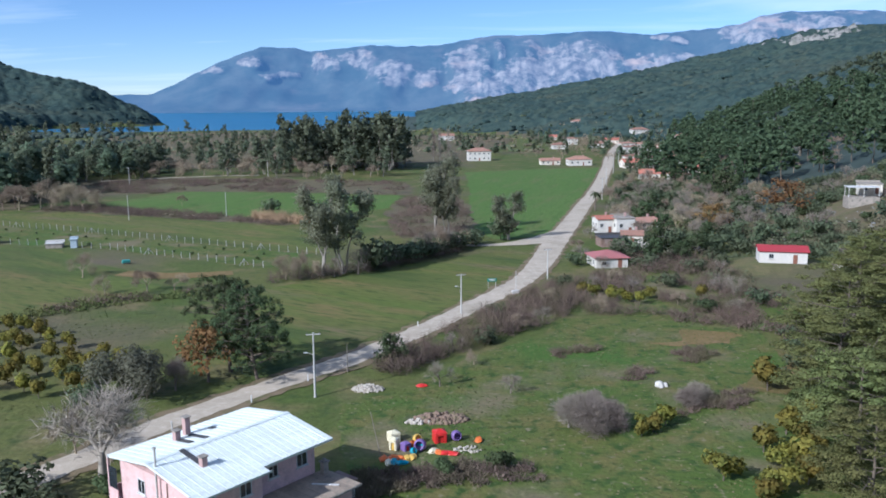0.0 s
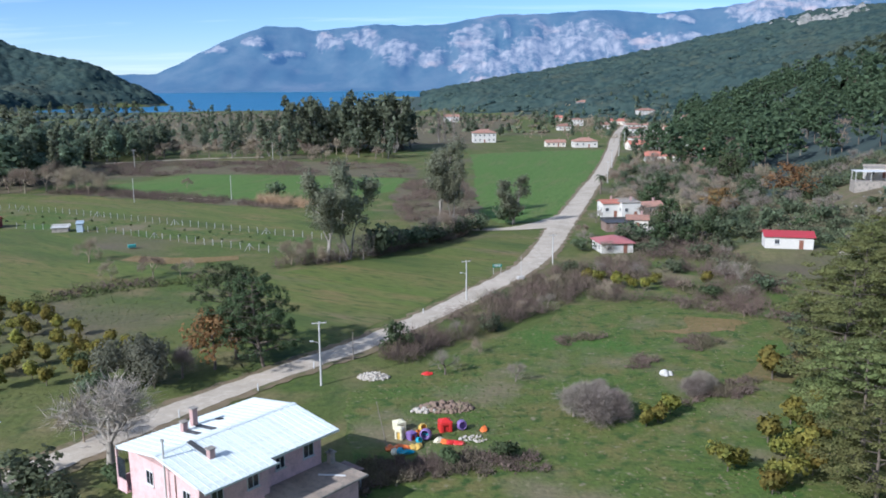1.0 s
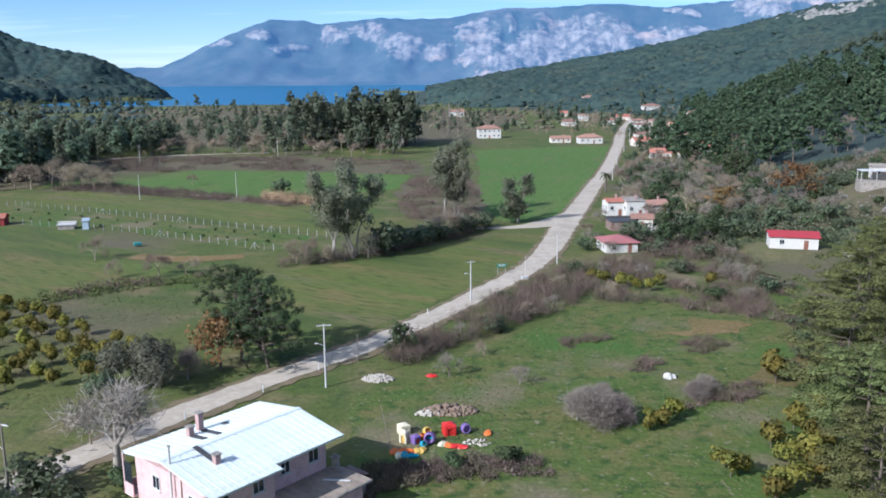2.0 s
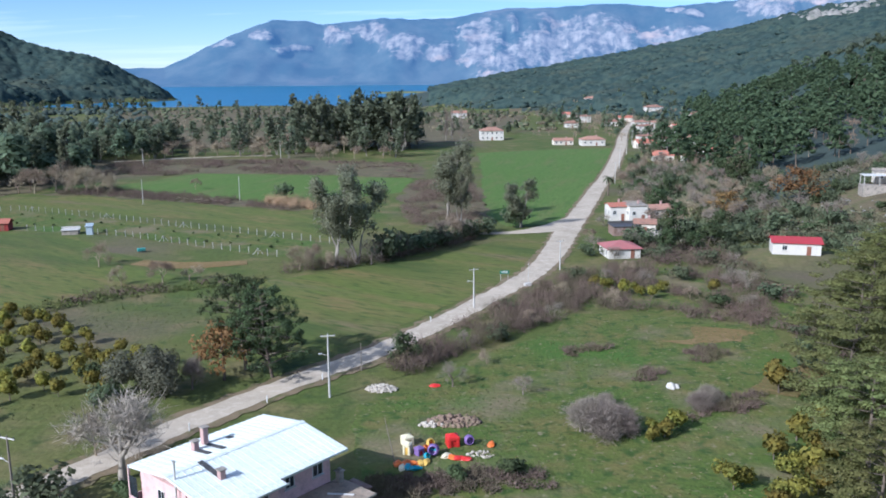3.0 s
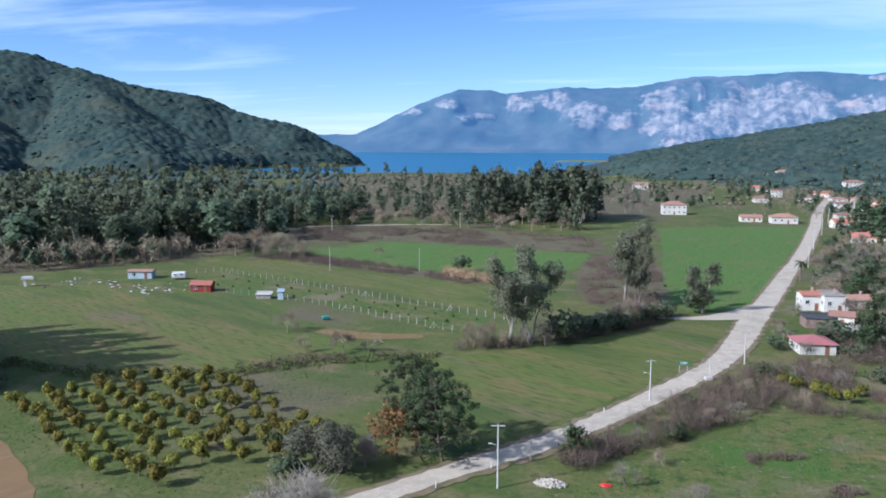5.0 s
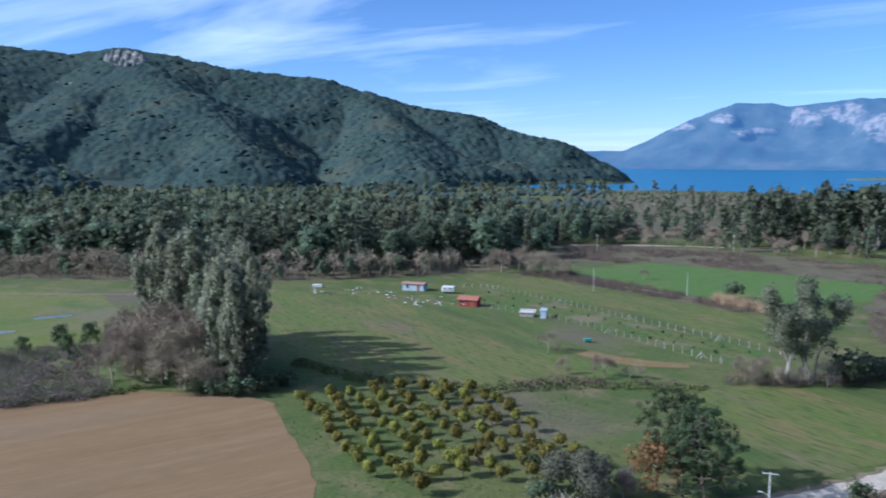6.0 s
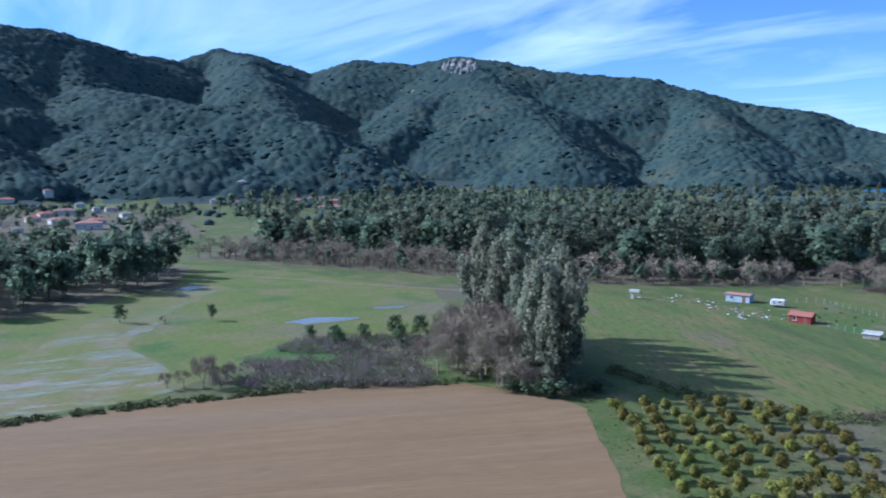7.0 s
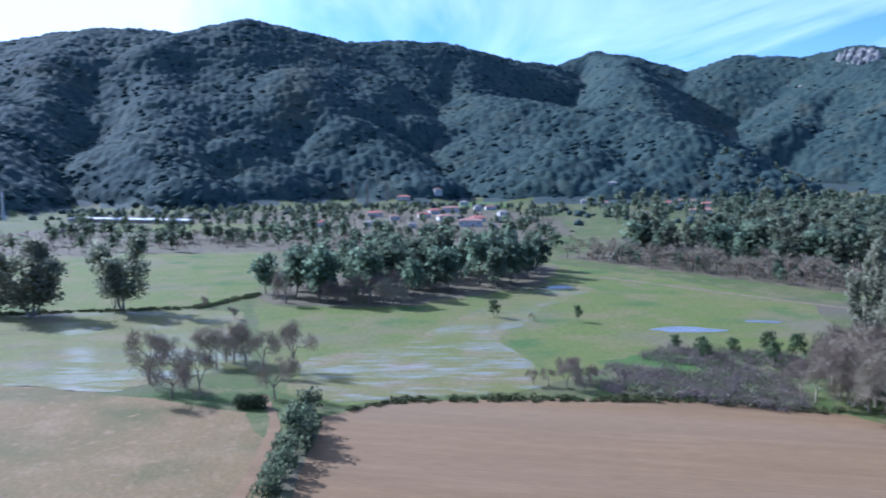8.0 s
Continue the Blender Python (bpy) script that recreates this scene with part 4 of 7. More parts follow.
KINDS = {   # kind: (nominal height, second part, variants)
    "pine": (15.0, "crown", [red_pine_meshes(k, n=17000, size=0.135, boughs=24, spread=0.36, start=0.18, flat=0.42, shoots=3, pad=0.088) for k in (1, 2, 3)]),
    "mid_pine": (14.0, "crown", [red_pine_meshes(k, h=14.0, n=400, size=0.74, boughs=16, spread=0.27, sides=3, shoots=2, flat=0.8, keep=8, material=SLOPEPINE) for k in (4, 5, 6, 7)]),
    "verge_pine": (15.0, "crown", [red_pine_meshes(k, h=15.0, n=17000, size=0.135, boughs=36, spread=0.38, start=0.16, material=OAK, lean=-0.06, flat=0.9, shoots=5) for k in (8, 9)]),
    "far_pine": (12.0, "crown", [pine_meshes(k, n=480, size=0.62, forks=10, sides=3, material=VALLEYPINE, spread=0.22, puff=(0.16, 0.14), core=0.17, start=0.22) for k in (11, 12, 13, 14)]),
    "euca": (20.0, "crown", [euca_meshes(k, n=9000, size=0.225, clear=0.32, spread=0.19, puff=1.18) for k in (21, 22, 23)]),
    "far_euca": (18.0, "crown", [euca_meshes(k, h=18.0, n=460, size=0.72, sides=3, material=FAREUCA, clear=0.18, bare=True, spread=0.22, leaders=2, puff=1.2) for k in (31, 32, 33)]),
    "full_euca": (20.0, "crown", [euca_meshes(k, n=6500, size=0.38, clear=0.16, spread=0.22, puff=1.35) for k in (24, 25)]),
    "clump_euca": (20.0, "crown", [euca_meshes(k, n=3600, size=0.36, clear=0.15, spread=0.18, bark=BARK) for k in (21, 22, 23)]),
    "pale_bare": (9.0, "crown", [bare_meshes(k, h=9.0, levels=5, split=3, twigs=2600, material=PALETWIG, fork=0.17, wide=1.25, r0=0.26, thick=0.016) for k in (87,)]),
    "brush_bare": (5.0, "crown", [bare_meshes(k, h=5.0, levels=5, split=3, twigs=5200, material=GREYTWIG, fork=0.12, wide=1.2, r0=0.07, thick=0.011) for k in (88, 89)]),
    "round": (8.0, "crown", [pine_meshes(k, h=8.0, n=1300, size=0.26, forks=13, material=OAK, spread=0.42, puff=(0.16, 0.13)) for k in (43, 44)]),
    "russet": (8.0, "crown", [pine_meshes(k, h=8.0, n=1100, size=0.22, forks=14, material=RUSSET, spread=0.45, puff=(0.15, 0.12)) for k in (51, 52)]),
    "olive": (5.0, "crown", [bush_meshes(k, h=5.0, n=520, size=0.30) for k in (61, 62, 63)]),
    "grey_olive": (7.0, "crown", [bush_meshes(k, h=7.0, n=5200, size=0.17, material=GREYLEAF) for k in (64, 65)]),
    "citrus": (2.6, "crown", [citrus_meshes(k) for k in (71, 72, 73, 74)]),
    "bush": (2.5, "crown", [bush_meshes(k, material=OAK) for k in (81, 82)]),
    "bare": (7.0, "crown", [bare_meshes(k, twigs=2200, split=2, levels=5, fork=0.24, thick=0.019) for k in (91, 92, 93)]),
    "grey": (7.0, "crown", [bare_meshes(k, twigs=1300, material=GREYTWIG, wide=1.1) for k in (95, 96)]),
    "far_bare": (8.0, "crown", [bare_meshes(k, h=8.0, levels=3, split=2, twigs=620, fork=0.24, wide=1.2, thick=0.055) for k in (97, 98, 99)]),
    "full_bare": (9.0, "crown", [bare_meshes(k, h=9.0, levels=5, twigs=5200, material=GREYTWIG, fork=0.20, wide=1.1, r0=0.22, thick=0.014) for k in (85, 86)]),
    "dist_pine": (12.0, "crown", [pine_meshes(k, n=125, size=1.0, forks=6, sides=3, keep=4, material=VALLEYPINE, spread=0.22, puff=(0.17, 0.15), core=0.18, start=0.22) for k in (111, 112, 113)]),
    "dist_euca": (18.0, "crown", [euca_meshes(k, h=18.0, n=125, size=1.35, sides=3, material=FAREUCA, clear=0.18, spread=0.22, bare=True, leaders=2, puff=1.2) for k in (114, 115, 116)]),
    "dist_bare": (8.0, "crown", [bare_meshes(k, h=8.0, levels=2, split=2, twigs=165, fork=0.3, wide=1.35, thick=0.080) for k in (117, 118, 119)]),
    "sapling": (2.5, "crown", [bush_meshes(k, n=90, size=0.4, material=OAK) for k in (83, 84)]),
    "poplar": (16.0, "crown", [poplar_meshes(k) for k in (101, 102)]),
}
LOOKS = {"pine": ("pine_tree", "pine"), "mid_pine": ("pine_tree", "pine"), "verge_pine": ("pine_tree", "pine"), "far_pine": ("pine_tree", "pine"), "euca": ("eucalyptus_tree", "eucalyptus"), "far_euca": ("eucalyptus_tree", "eucalyptus"), "full_euca": ("eucalyptus_tree", "eucalyptus"), "clump_euca": ("eucalyptus_tree", "eucalyptus"),
         "round": ("oak_tree", "tree"), "russet": ("oak_tree", "tree"), "olive": ("olive_tree", "olive tree"), "grey_olive": ("olive_tree", "olive tree"), "citrus": ("citrus_tree", "citrus tree"), "bush": ("bush", "bush"), "sapling": ("sapling", "sapling"),
         "bare": ("bare_tree", "tree"), "grey": ("bare_tree", "tree"), "far_bare": ("bare_tree", "tree"), "full_bare": ("bare_tree", "tree"), "poplar": ("poplar_tree", "poplar"), "pale_bare": ("bare_tree", "tree"), "brush_bare": ("bare_bush", "bush")}
planted = random.Random(7)


def plant(kind, x, y, h, label, group="", wide=1.0, variant=None, turn=None):
    nominal, second, variants = KINDS[kind]
    name, category = LOOKS[kind]
    root = tagged(new(name), label, category, group)
    s = h / nominal
    root.matrix_world = Matrix.Translation((x, y, floor_at(x, y) - 0.03)) @ Matrix.Rotation(planted.uniform(0, 6.28) if turn is None else radians(turn), 4, "Z") @ Matrix.Diagonal((s * wide, s * wide, s, 1))
    trunk, crown = variants[planted.randrange(len(variants)) if variant is None else variant]
    part("trunk", trunk, root)
    part(second, crown, root)
    return root


# big trees by the road and the house
plant("verge_pine", -26.9, 114.2, 13.6, "large dark pine leaning over the road verge", turn=5, variant=0, wide=1.0)
plant("verge_pine", -31.5, 117.5, 14.2, "tall spreading dark pine beside the road", turn=-30, variant=1, wide=1.05)
plant("russet", -33.5, 113, 9.0, "oak with thin russet leaves beside the road")
plant("grey_olive", -39.5, 105.5, 8.2, "large grey-green bushy tree beside the road", wide=0.95)
plant("grey_olive", -43.5, 108, 6.5, "grey-green bushy tree at the orchard's edge", wide=0.9)
plant("full_bare", -37, 109.5, 6.5, "grey leafless tree with a dense twiggy crown", wide=1.0)
plant("olive", -46.5, 103, 4.0, "grey-green olive tree at the orchard's edge")
plant("pale_bare", -36.3, 83, 16.5, "large pale bare tree beside the pink house", wide=1.15)
plant("bare", -41.5, 88.5, 6.0, "bare tree with pinkish twigs on the verge")
plant("olive", -42.5, 76.5, 5.0, "dark leafy tree beside the house yard", wide=1.3)
plant("olive", -37, 72, 4.2, "dark leafy shrub beside the house wall", wide=1.2)
plant("bush", -34.2, 78.5, 2.6, "small round green shrub behind the house")
plant("bush", -28.5, 87, 2.2, "dark green shrub on the road verge")
plant("bush", -26, 90.5, 1.6, "small bush with pink twigs on the verge")
plant("round", -8, 119, 5.6, "bushy young evergreen tree on the road's edge", wide=0.9)
plant("grey", -1, 110.5, 4.2, "small leafless fruit tree with grey twigs in the paddock", wide=1.2)
plant("grey", 8.5, 107.5, 3.4, "small leafless fruit tree in the paddock", wide=1.2)
plant("bare", 4, 120, 3.0, "thin leafless sapling in the paddock")
plant("bush", 5.2, 83.5, 2.6, "rounded green bush in the paddock")
plant("bush", -0.5, 82.5, 2.4, "rounded green bush near the dumped plastic")
plant("citrus", 5.6, 84.8, 1.8, "low yellowish citrus bush in the grass")
for k, (x, y, h) in enumerate(((14.5, 95.5, 6.4), (17.0, 94.6, 6.6), (16.0, 96.5, 6.2), (19.0, 95.6, 5.6), (30.5, 102.5, 4.2), (32.6, 103.8, 4.0), (19, 103, 3.2))):
    plant("brush_bare", x, y, h * 1.35, "dense grey leafless thicket bush in the paddock", "grey thicket", wide=1.35)
for x, y, h in ((22.5, 92.5, 2.4), (24.2, 93.8, 2.7), (26.2, 96, 3.0), (23.4, 94.8, 2.2)):
    plant("citrus", x, y, h, "yellow-green leafy citrus bush by the thicket", "citrus bushes")
for x, y, h in ((43, 108, 5.0), (28.3, 81, 3.6), (35, 88, 3.6), (39.5, 93, 3.8), (37.8, 83.5, 4.2), (33.2, 78, 3.6), (36.6, 80, 3.4), (40, 88, 3.4), (31, 76, 3.0), (45, 98, 3.2), (35.6, 84.5, 3.0)):
    plant("citrus", x, y, h, "yellow-green citrus tree under the pines", "citrus trees by the pines", wide=1.05)
for x, y, h in ((29.5, 163, 3.2), (32, 160, 3.4), (34.5, 159, 3.0), (37, 157, 3.0), (49.5, 160, 3.6), (27.5, 166, 2.8), (40, 162, 2.6)):
    plant("citrus", x, y, h, "yellow-green citrus tree among brown brambles", "citrus trees in brambles")
for x, y, h, w in ((44.5, 86, 12.0, 1.45), (49.5, 103, 12.5, 1.55), (39.5, 73, 10.5, 1.35), (59, 121, 14, 1.5), (68, 136, 14, 1.4), (54, 93, 14, 1.4),
                   (77, 152, 14, 1.3), (72, 120, 16, 1.3), (64, 104, 15, 1.3), (88, 168, 13, 1.3)):
    plant("pine", x, y, h, "spreading olive green pine on the lower slope", "slope pines", wide=w)
for x, y, h in ((48, 104, 3.0), (51, 117, 3.0), (46, 112, 2.5), (54, 126, 2.8), (47, 100, 2.2), (56, 134, 2.4)):
    plant("olive", x, y, h, "grey-green scrub tree at the paddock's edge", "paddock scrub", wide=1.2)

# the hedgerow in the middle of the valley
plant("euca", -28, 185.5, 22, "tall eucalyptus with a pale bare trunk in the hedgerow", variant=0)
plant("euca", -23.5, 188, 21, "tall eucalyptus with dark dense foliage in the hedgerow", variant=1, wide=1.1)
plant("olive", -16.5, 190, 10, "dark round evergreen tree in the hedgerow", wide=0.7)
plant("euca", -3.5, 247, 22.5, "tall eucalyptus in the hedgerow behind brambles", variant=2, wide=1.2)
plant("euca", 0, 238, 17, "slender eucalyptus in the hedgerow", variant=0, wide=0.9)
plant("euca", 17.5, 234, 13.8, "broad dark eucalyptus beside the road junction", variant=1, wide=1.25)
plant("olive", 15.5, 234.5, 8, "dense dark tree beside the road junction", wide=0.9)
for x, y, h, k in ((-35.5, 182, 8.5, "bare"), (-33, 184, 7, "bare"), (-20, 187, 7.5, "grey"), (-14, 196, 7, "grey"), (-5, 208, 8.5, "grey"), (-2, 212, 9, "bare"), (1, 215, 7.5, "grey"), (-30, 183, 6, "bare"),
                   (-25, 184, 5.5, "grey"), (4, 222, 6, "bare"), (-9, 203, 6, "bare")):
    plant(k, x, y, h, "leafless hedgerow tree with thin grey branches", "hedgerow bare trees")
for x, y, h, w in ((-13, 199, 6.5, 1.1), (-9.5, 202, 6, 1.2), (-6, 206, 6, 1.2), (0, 216, 6, 1.2), (5, 222, 5.5, 1.2), (8, 226, 5, 1.1), (-18, 193, 5, 1.1), (-2.5, 210, 4.5, 1.2), (3, 219, 5, 1.2)):
    plant("olive", x, y, h, "dark evergreen shrub in the hedgerow", "hedgerow shrubs", wide=w)

# lone trees in the fields
plant("bare", -82, 185.5, 6.6, "lone round bare tree in the olive green field", wide=1.25)
plant("bare", -70, 168, 5, "bare bushy tree at the field's edge")
plant("bare", -62, 170, 6, "bare bushy tree at the field's edge", wide=1.3)
plant("bare", -57, 172, 4.5, "bare bushy tree at the field's edge", wide=1.3)
plant("bare", -100.5, 318, 5.5, "small bare tree in the crop field")
plant("olive", -61, 290, 7.5, "grey-green round tree beside dry reeds", wide=0.8)
plant("round", -253.8, 74, 6.2, "small round tree alone in the wet meadow", wide=0.8)
plant("round", -240.3, 97, 5.6, "small round tree alone in the wet meadow", wide=0.6)
plant("bare", -245, 84, 3, "thin leafless sapling in the wet meadow")
plant("full_euca", -292, -70, 24, "tall eucalyptus standing in flooded grass", variant=0, wide=1.45)
plant("full_euca", -296, -43, 25, "tall dark eucalyptus beside a field ditch", variant=1, wide=1.2)
plant("euca", -300, -46, 15, "slender dark eucalyptus beside a field ditch", variant=0)
plant("full_euca", -300, -82, 18, "tall eucalyptus standing in flooded grass", variant=1, wide=1.4)
plant("far_bare", -295, -17, 6.5, "leafless tree on the meadow ditch")
plant("far_bare", -271, -6, 6.5, "leafless tree on the meadow ditch")
for x, y, h in ((-195, -23, 11), (-182, -17, 10), (-183, -11.5, 9), (-213, -7, 10), (-210, -5, 9), (-214, -11, 9.5), (-207, -9, 8.5), (-176, 4, 9), (-201, 9, 10.5), (-199, 2, 9), (-190, -15, 11.5), (-206, -2, 8)):
    plant("bare", x, y, h * 1.4, "leafless tree with brownish branches in wet grass", "bare grove", wide=0.85)
hedge_rng = np.random.default_rng(12)
box_blobs = [(x, y, 1.5, 1.3, 1.2, 1.55) for x in (-2.4, -1.2, 0, 1.2, 2.4) for y in (-0.4, 0.4)]
box_hedge = tagged(new("hedge"), "dense dark clipped hedge beside the bare grove", "hedge")
box_hedge.matrix_world = pose(-171.1, -1.0, 0, 0, 0, 76)
for stem_x in (-2, -1, 0, 1, 2):
    part("stem", mesh_of("stem", *tubes([((stem_x, 0, -0.1), (stem_x, 0.1, 1.6), 0.06, 0.03)], 5), BARK), box_hedge)
part("foliage", crown_of(leaf_cloud(hedge_rng, box_blobs, 1800, 0.22, shell=0.25), box_blobs, OAK, "foliage"), box_hedge)
for x, y, h in ((-165, 10.5, 6.5), (-158, 9, 5), (-152, 8, 7.5), (-147, 7, 8.5), (-143, 8, 7), (-138, 5.5, 6.5), (-132, 4, 6), (-127, 3, 5.5), (-122, 1.5, 6), (-150, 9.5, 5)):
    plant("olive", x, y, h, "dark grey-green tree along the field track", "track hedge trees", wide=0.75)

# the tall clump at the ploughed field's corner
clump = np.random.default_rng(5)
for x, y, h in ((-122, 122, 23), (-125, 126, 25), (-128, 122, 22), (-129, 129, 26), (-133, 127, 24), (-134, 133, 26), (-138, 131, 24), (-140, 137, 27), (-131, 136, 25), (-152, 143, 29), (-157, 141, 28), (-160, 147, 30),
                (-165, 145, 29), (-169, 150, 28), (-146, 141, 27), (-171, 143, 26), (-143, 133, 22)):
    plant("clump_euca", x, y, h, "tall grey-green tree in a dense field clump", "corner clump", wide=0.78)
for x, y, h in ((-132, 117, 11), (-136, 119, 13), (-139, 117, 11), (-142, 121, 14), (-145, 117, 11), (-147, 123, 14), (-150, 119, 12), (-152, 126, 15), (-155, 121, 12), (-148, 129, 15), (-157, 130, 14), (-143, 127, 15), (-129, 118, 9), (-160, 125, 11),
                (-153, 112, 8), (-147, 111, 8), (-162, 134, 13), (-138, 124, 14)):
    plant("bare", x, y, h * 1.2, "leafless brownish tree at the clump's foot", "corner clump bare trees", wide=1.05)
for x, y, h in ((-119, 120, 5), (-117, 125, 4.5), (-123, 117.5, 4), (-128, 116, 3.5), (-116, 130, 4)):
    plant("olive", x, y, h, "grey-green shrub at the clump's foot", "clump shrubs", wide=1.2)
for x, y, h in ((-186, 126, 7), (-180, 130, 7.5), (-174, 133, 8), (-176, 121, 6.5), (-170, 128, 7), (-192, 111, 5), (-196, 106, 5), (-185, 108, 5.5), (-166, 138, 7), (-164, 129, 6), (-189, 118, 5)):
    plant("round", x, y, h, "round dark green tree in the bramble strip", "bramble strip trees", wide=0.75)
for x, y, h in ((-169, 66, 7), (-172, 69, 8), (-172.5, 63, 5), (-176, 70, 7.5), (-170, 71, 6), (-174, 60, 4.5), (-167, 69, 5)):
    plant("bare", x, y, h, "leafless tree group beside the ploughed field", "meadow bare group")

# the citrus orchard
ORCHARD = [(-106, 121), (-73, 93), (-57, 97), (-45, 109), (-45, 124), (-64, 135), (-78, 146), (-93, 145)]
orch = random.Random(3)
c, s = math.cos(radians(-37)), math.sin(radians(-37))
for i in range(-9, 10):
    for j in range(-9, 10):
        u, v = i * 4.9 + orch.uniform(-0.8, 0.8), j * 4.7 + orch.uniform(-0.8, 0.8)
        x, y = -76 + u * c - v * s, 118 + u * s + v * c
        if in_poly([x], [y], ORCHARD)[0] and orch.random() < 0.93:
            plant("citrus", x, y, orch.uniform(2.7, 3.8), "rounded citrus tree with yellowing foliage and fruit", "orchard", wide=orch.uniform(0.86, 1.02))
for x, y in ((-52, 113), (-47, 107)):
    plant("bush", x, y, 2.8, "dark green bush at the orchard's edge", wide=1.1)

# rows of trees further off
belt = np.random.default_rng(17)


def grove(poly, spacing, mix, label_of, group, heights, limit=400):
    for x, y in scatter(belt, poly, spacing, limit):
        kind = mix[belt.integers(len(mix))]
        lo, hi = heights[kind]
        plant(kind, x, y, belt.uniform(lo, hi), label_of[kind], group, wide=belt.uniform(1.05, 1.4) if group == "valley wood" else belt.uniform(0.9, 1.25))


def joined_wood(poly, spacing, mix, heights, label, limit=600):
    """Woodland too far off to pick trees apart: one joined mesh of crowns and one of trunks."""
    pts = scatter(belt, poly, spacing, limit)
    store = {}
    for x, y in pts:
        kind = mix[belt.integers(len(mix))]
        nominal, second, variants = KINDS[kind]
        lo, hi = heights[kind]
        s = belt.uniform(lo, hi) / nominal
        wide = s * belt.uniform(0.9, 1.25)
        a = belt.uniform(0, 6.28)
        turn = np.array([[math.cos(a), -math.sin(a), 0], [math.sin(a), math.cos(a), 0], [0, 0, 1]]) * np.array([wide, wide, s])[None]
        for me in variants[belt.integers(len(variants))]:
            v = np.empty(len(me.vertices) * 3, np.float32); me.vertices.foreach_get("co", v)
            f = np.empty(len(me.loops), np.int32); me.loops.foreach_get("vertex_index", f)
            per = len(me.loops) // len(me.polygons)
            rows = store.setdefault((me.materials[0], per), [[], [], 0, []])
            if me.name in SOFT:
                rows[3].append(SOFT[me.name] @ turn.T / s)
            rows[0].append(v.reshape(-1, 3) @ turn.T + np.array([x, y, floor_at(x, y)]))
            rows[1].append(f.reshape(-1, per) + rows[2])
            rows[2] += len(me.vertices)
    for (material, per), (vs, fs, _, soft) in store.items():
        me = mesh_of("valley_woods", np.concatenate(vs), np.concatenate(fs), material)
        if soft:
            soft = np.concatenate(soft)
            smooth(me).normals_split_custom_set_from_vertices(soft / np.linalg.norm(soft, axis=1)[:, None])
        tagged(new("valley_woods", me), label, "woodland", kind="stuff")


TALL = {"dist_pine": (10, 17), "dist_euca": (14, 21), "dist_bare": (7, 11), "far_pine": (10, 17), "far_euca": (14, 21), "far_bare": (7, 11), "olive": (4, 7), "poplar": (14, 19), "russet": (6, 9), "oak": (5, 9), "bare": (5, 8), "bush": (2, 4), "grey": (5, 8)}
WORDS = {"far_pine": "dark green pine in the valley wood", "far_euca": "tall grey-green eucalyptus in the valley wood", "far_bare": "leafless brownish tree along the wood's edge", "olive": "grey-green scrub tree on the slope",
         "poplar": "slender leafless poplar", "russet": "bushy tree with russet leaves on the slope", "round": "dark evergreen oak on the slope", "bare": "leafless brown tree on the slope", "bush": "green bush on the slope",
         "grey": "grey leafless tree on the slope"}
joined_wood([(-405, 152), (-344, 181), (-271, 213), (-217, 242), (-187, 274), (-160, 316), (-150, 324), (-180, 300), (-224, 264), (-270, 242), (-350, 210), (-400, 180)], 5.2, ["dist_bare", "dist_bare", "dist_bare", "dist_pine"], {"dist_bare": (5, 17), "dist_pine": (4, 9)}, "brown leafless trees along the valley wood's edge")
grove([(-408, 185), (-350, 210), (-270, 242), (-222, 268), (-183, 305), (-158, 345), (-185, 420), (-250, 470), (-330, 430), (-420, 330), (-450, 250)], 11, ["far_pine", "far_pine", "far_euca", "far_euca", "far_bare"], WORDS, "valley wood", {"far_pine": (11, 23), "far_euca": (14, 27), "far_bare": (9, 15)}, 420)
joined_wood([(-450, 250), (-420, 330), (-330, 430), (-250, 470), (-260, 560), (-400, 640), (-560, 520), (-600, 380)], 20, ["dist_pine", "dist_euca"], TALL, "pines, eucalyptus and bare trees of the valley woods")
joined_wood([(-600, 250), (-600, 380), (-560, 520), (-420, 690), (-700, 700), (-850, 480), (-800, 330)], 28, ["dist_pine", "dist_euca"], TALL, "pines, eucalyptus and bare trees of the valley woods")
grove([(-164, 413), (-214, 400), (-262, 470), (-232, 560), (-178, 520), (-152, 460)], 10, ["far_pine", "far_pine", "far_euca"], WORDS, "wood by the gravel track", {"far_pine": (11, 17), "far_euca": (12, 18)}, 90)
for x, y, h in ((-133, 306, 8), (-139, 310, 9.5), (-146, 309, 9), (-152, 313, 10), (-158, 309, 9), (-163, 316, 8), (-142, 317, 8.5), (-128, 309, 6)):
    plant("bare", x, y, h * 1.3, "large brown leafless tree at the field's corner", "corner bare trees", wide=1.25)
grove([(-165, 425), (-120, 447), (-65, 428), (-28, 440), (-24, 500), (-60, 530), (-130, 520), (-175, 480)], 11, ["far_bare", "far_bare", "far_bare", "far_euca"], WORDS, "middle belt", {"far_bare": (8, 15), "far_euca": (12, 20)}, 80)
grove([(-92, 470), (-30, 470), (-22, 520), (-85, 540)], 10.5, ["far_euca"], WORDS, "middle eucalyptus belt", {"far_euca": (24, 33)})
joined_wood([(-175, 500), (-100, 540), (-20, 560), (10, 700), (-40, 900), (-220, 900), (-280, 640)], 18, ["dist_bare", "dist_pine", "dist_euca", "dist_bare"], {"dist_bare": (5, 8), "dist_pine": (6, 10), "dist_euca": (7, 11)}, "pines, eucalyptus and bare trees of the valley woods")
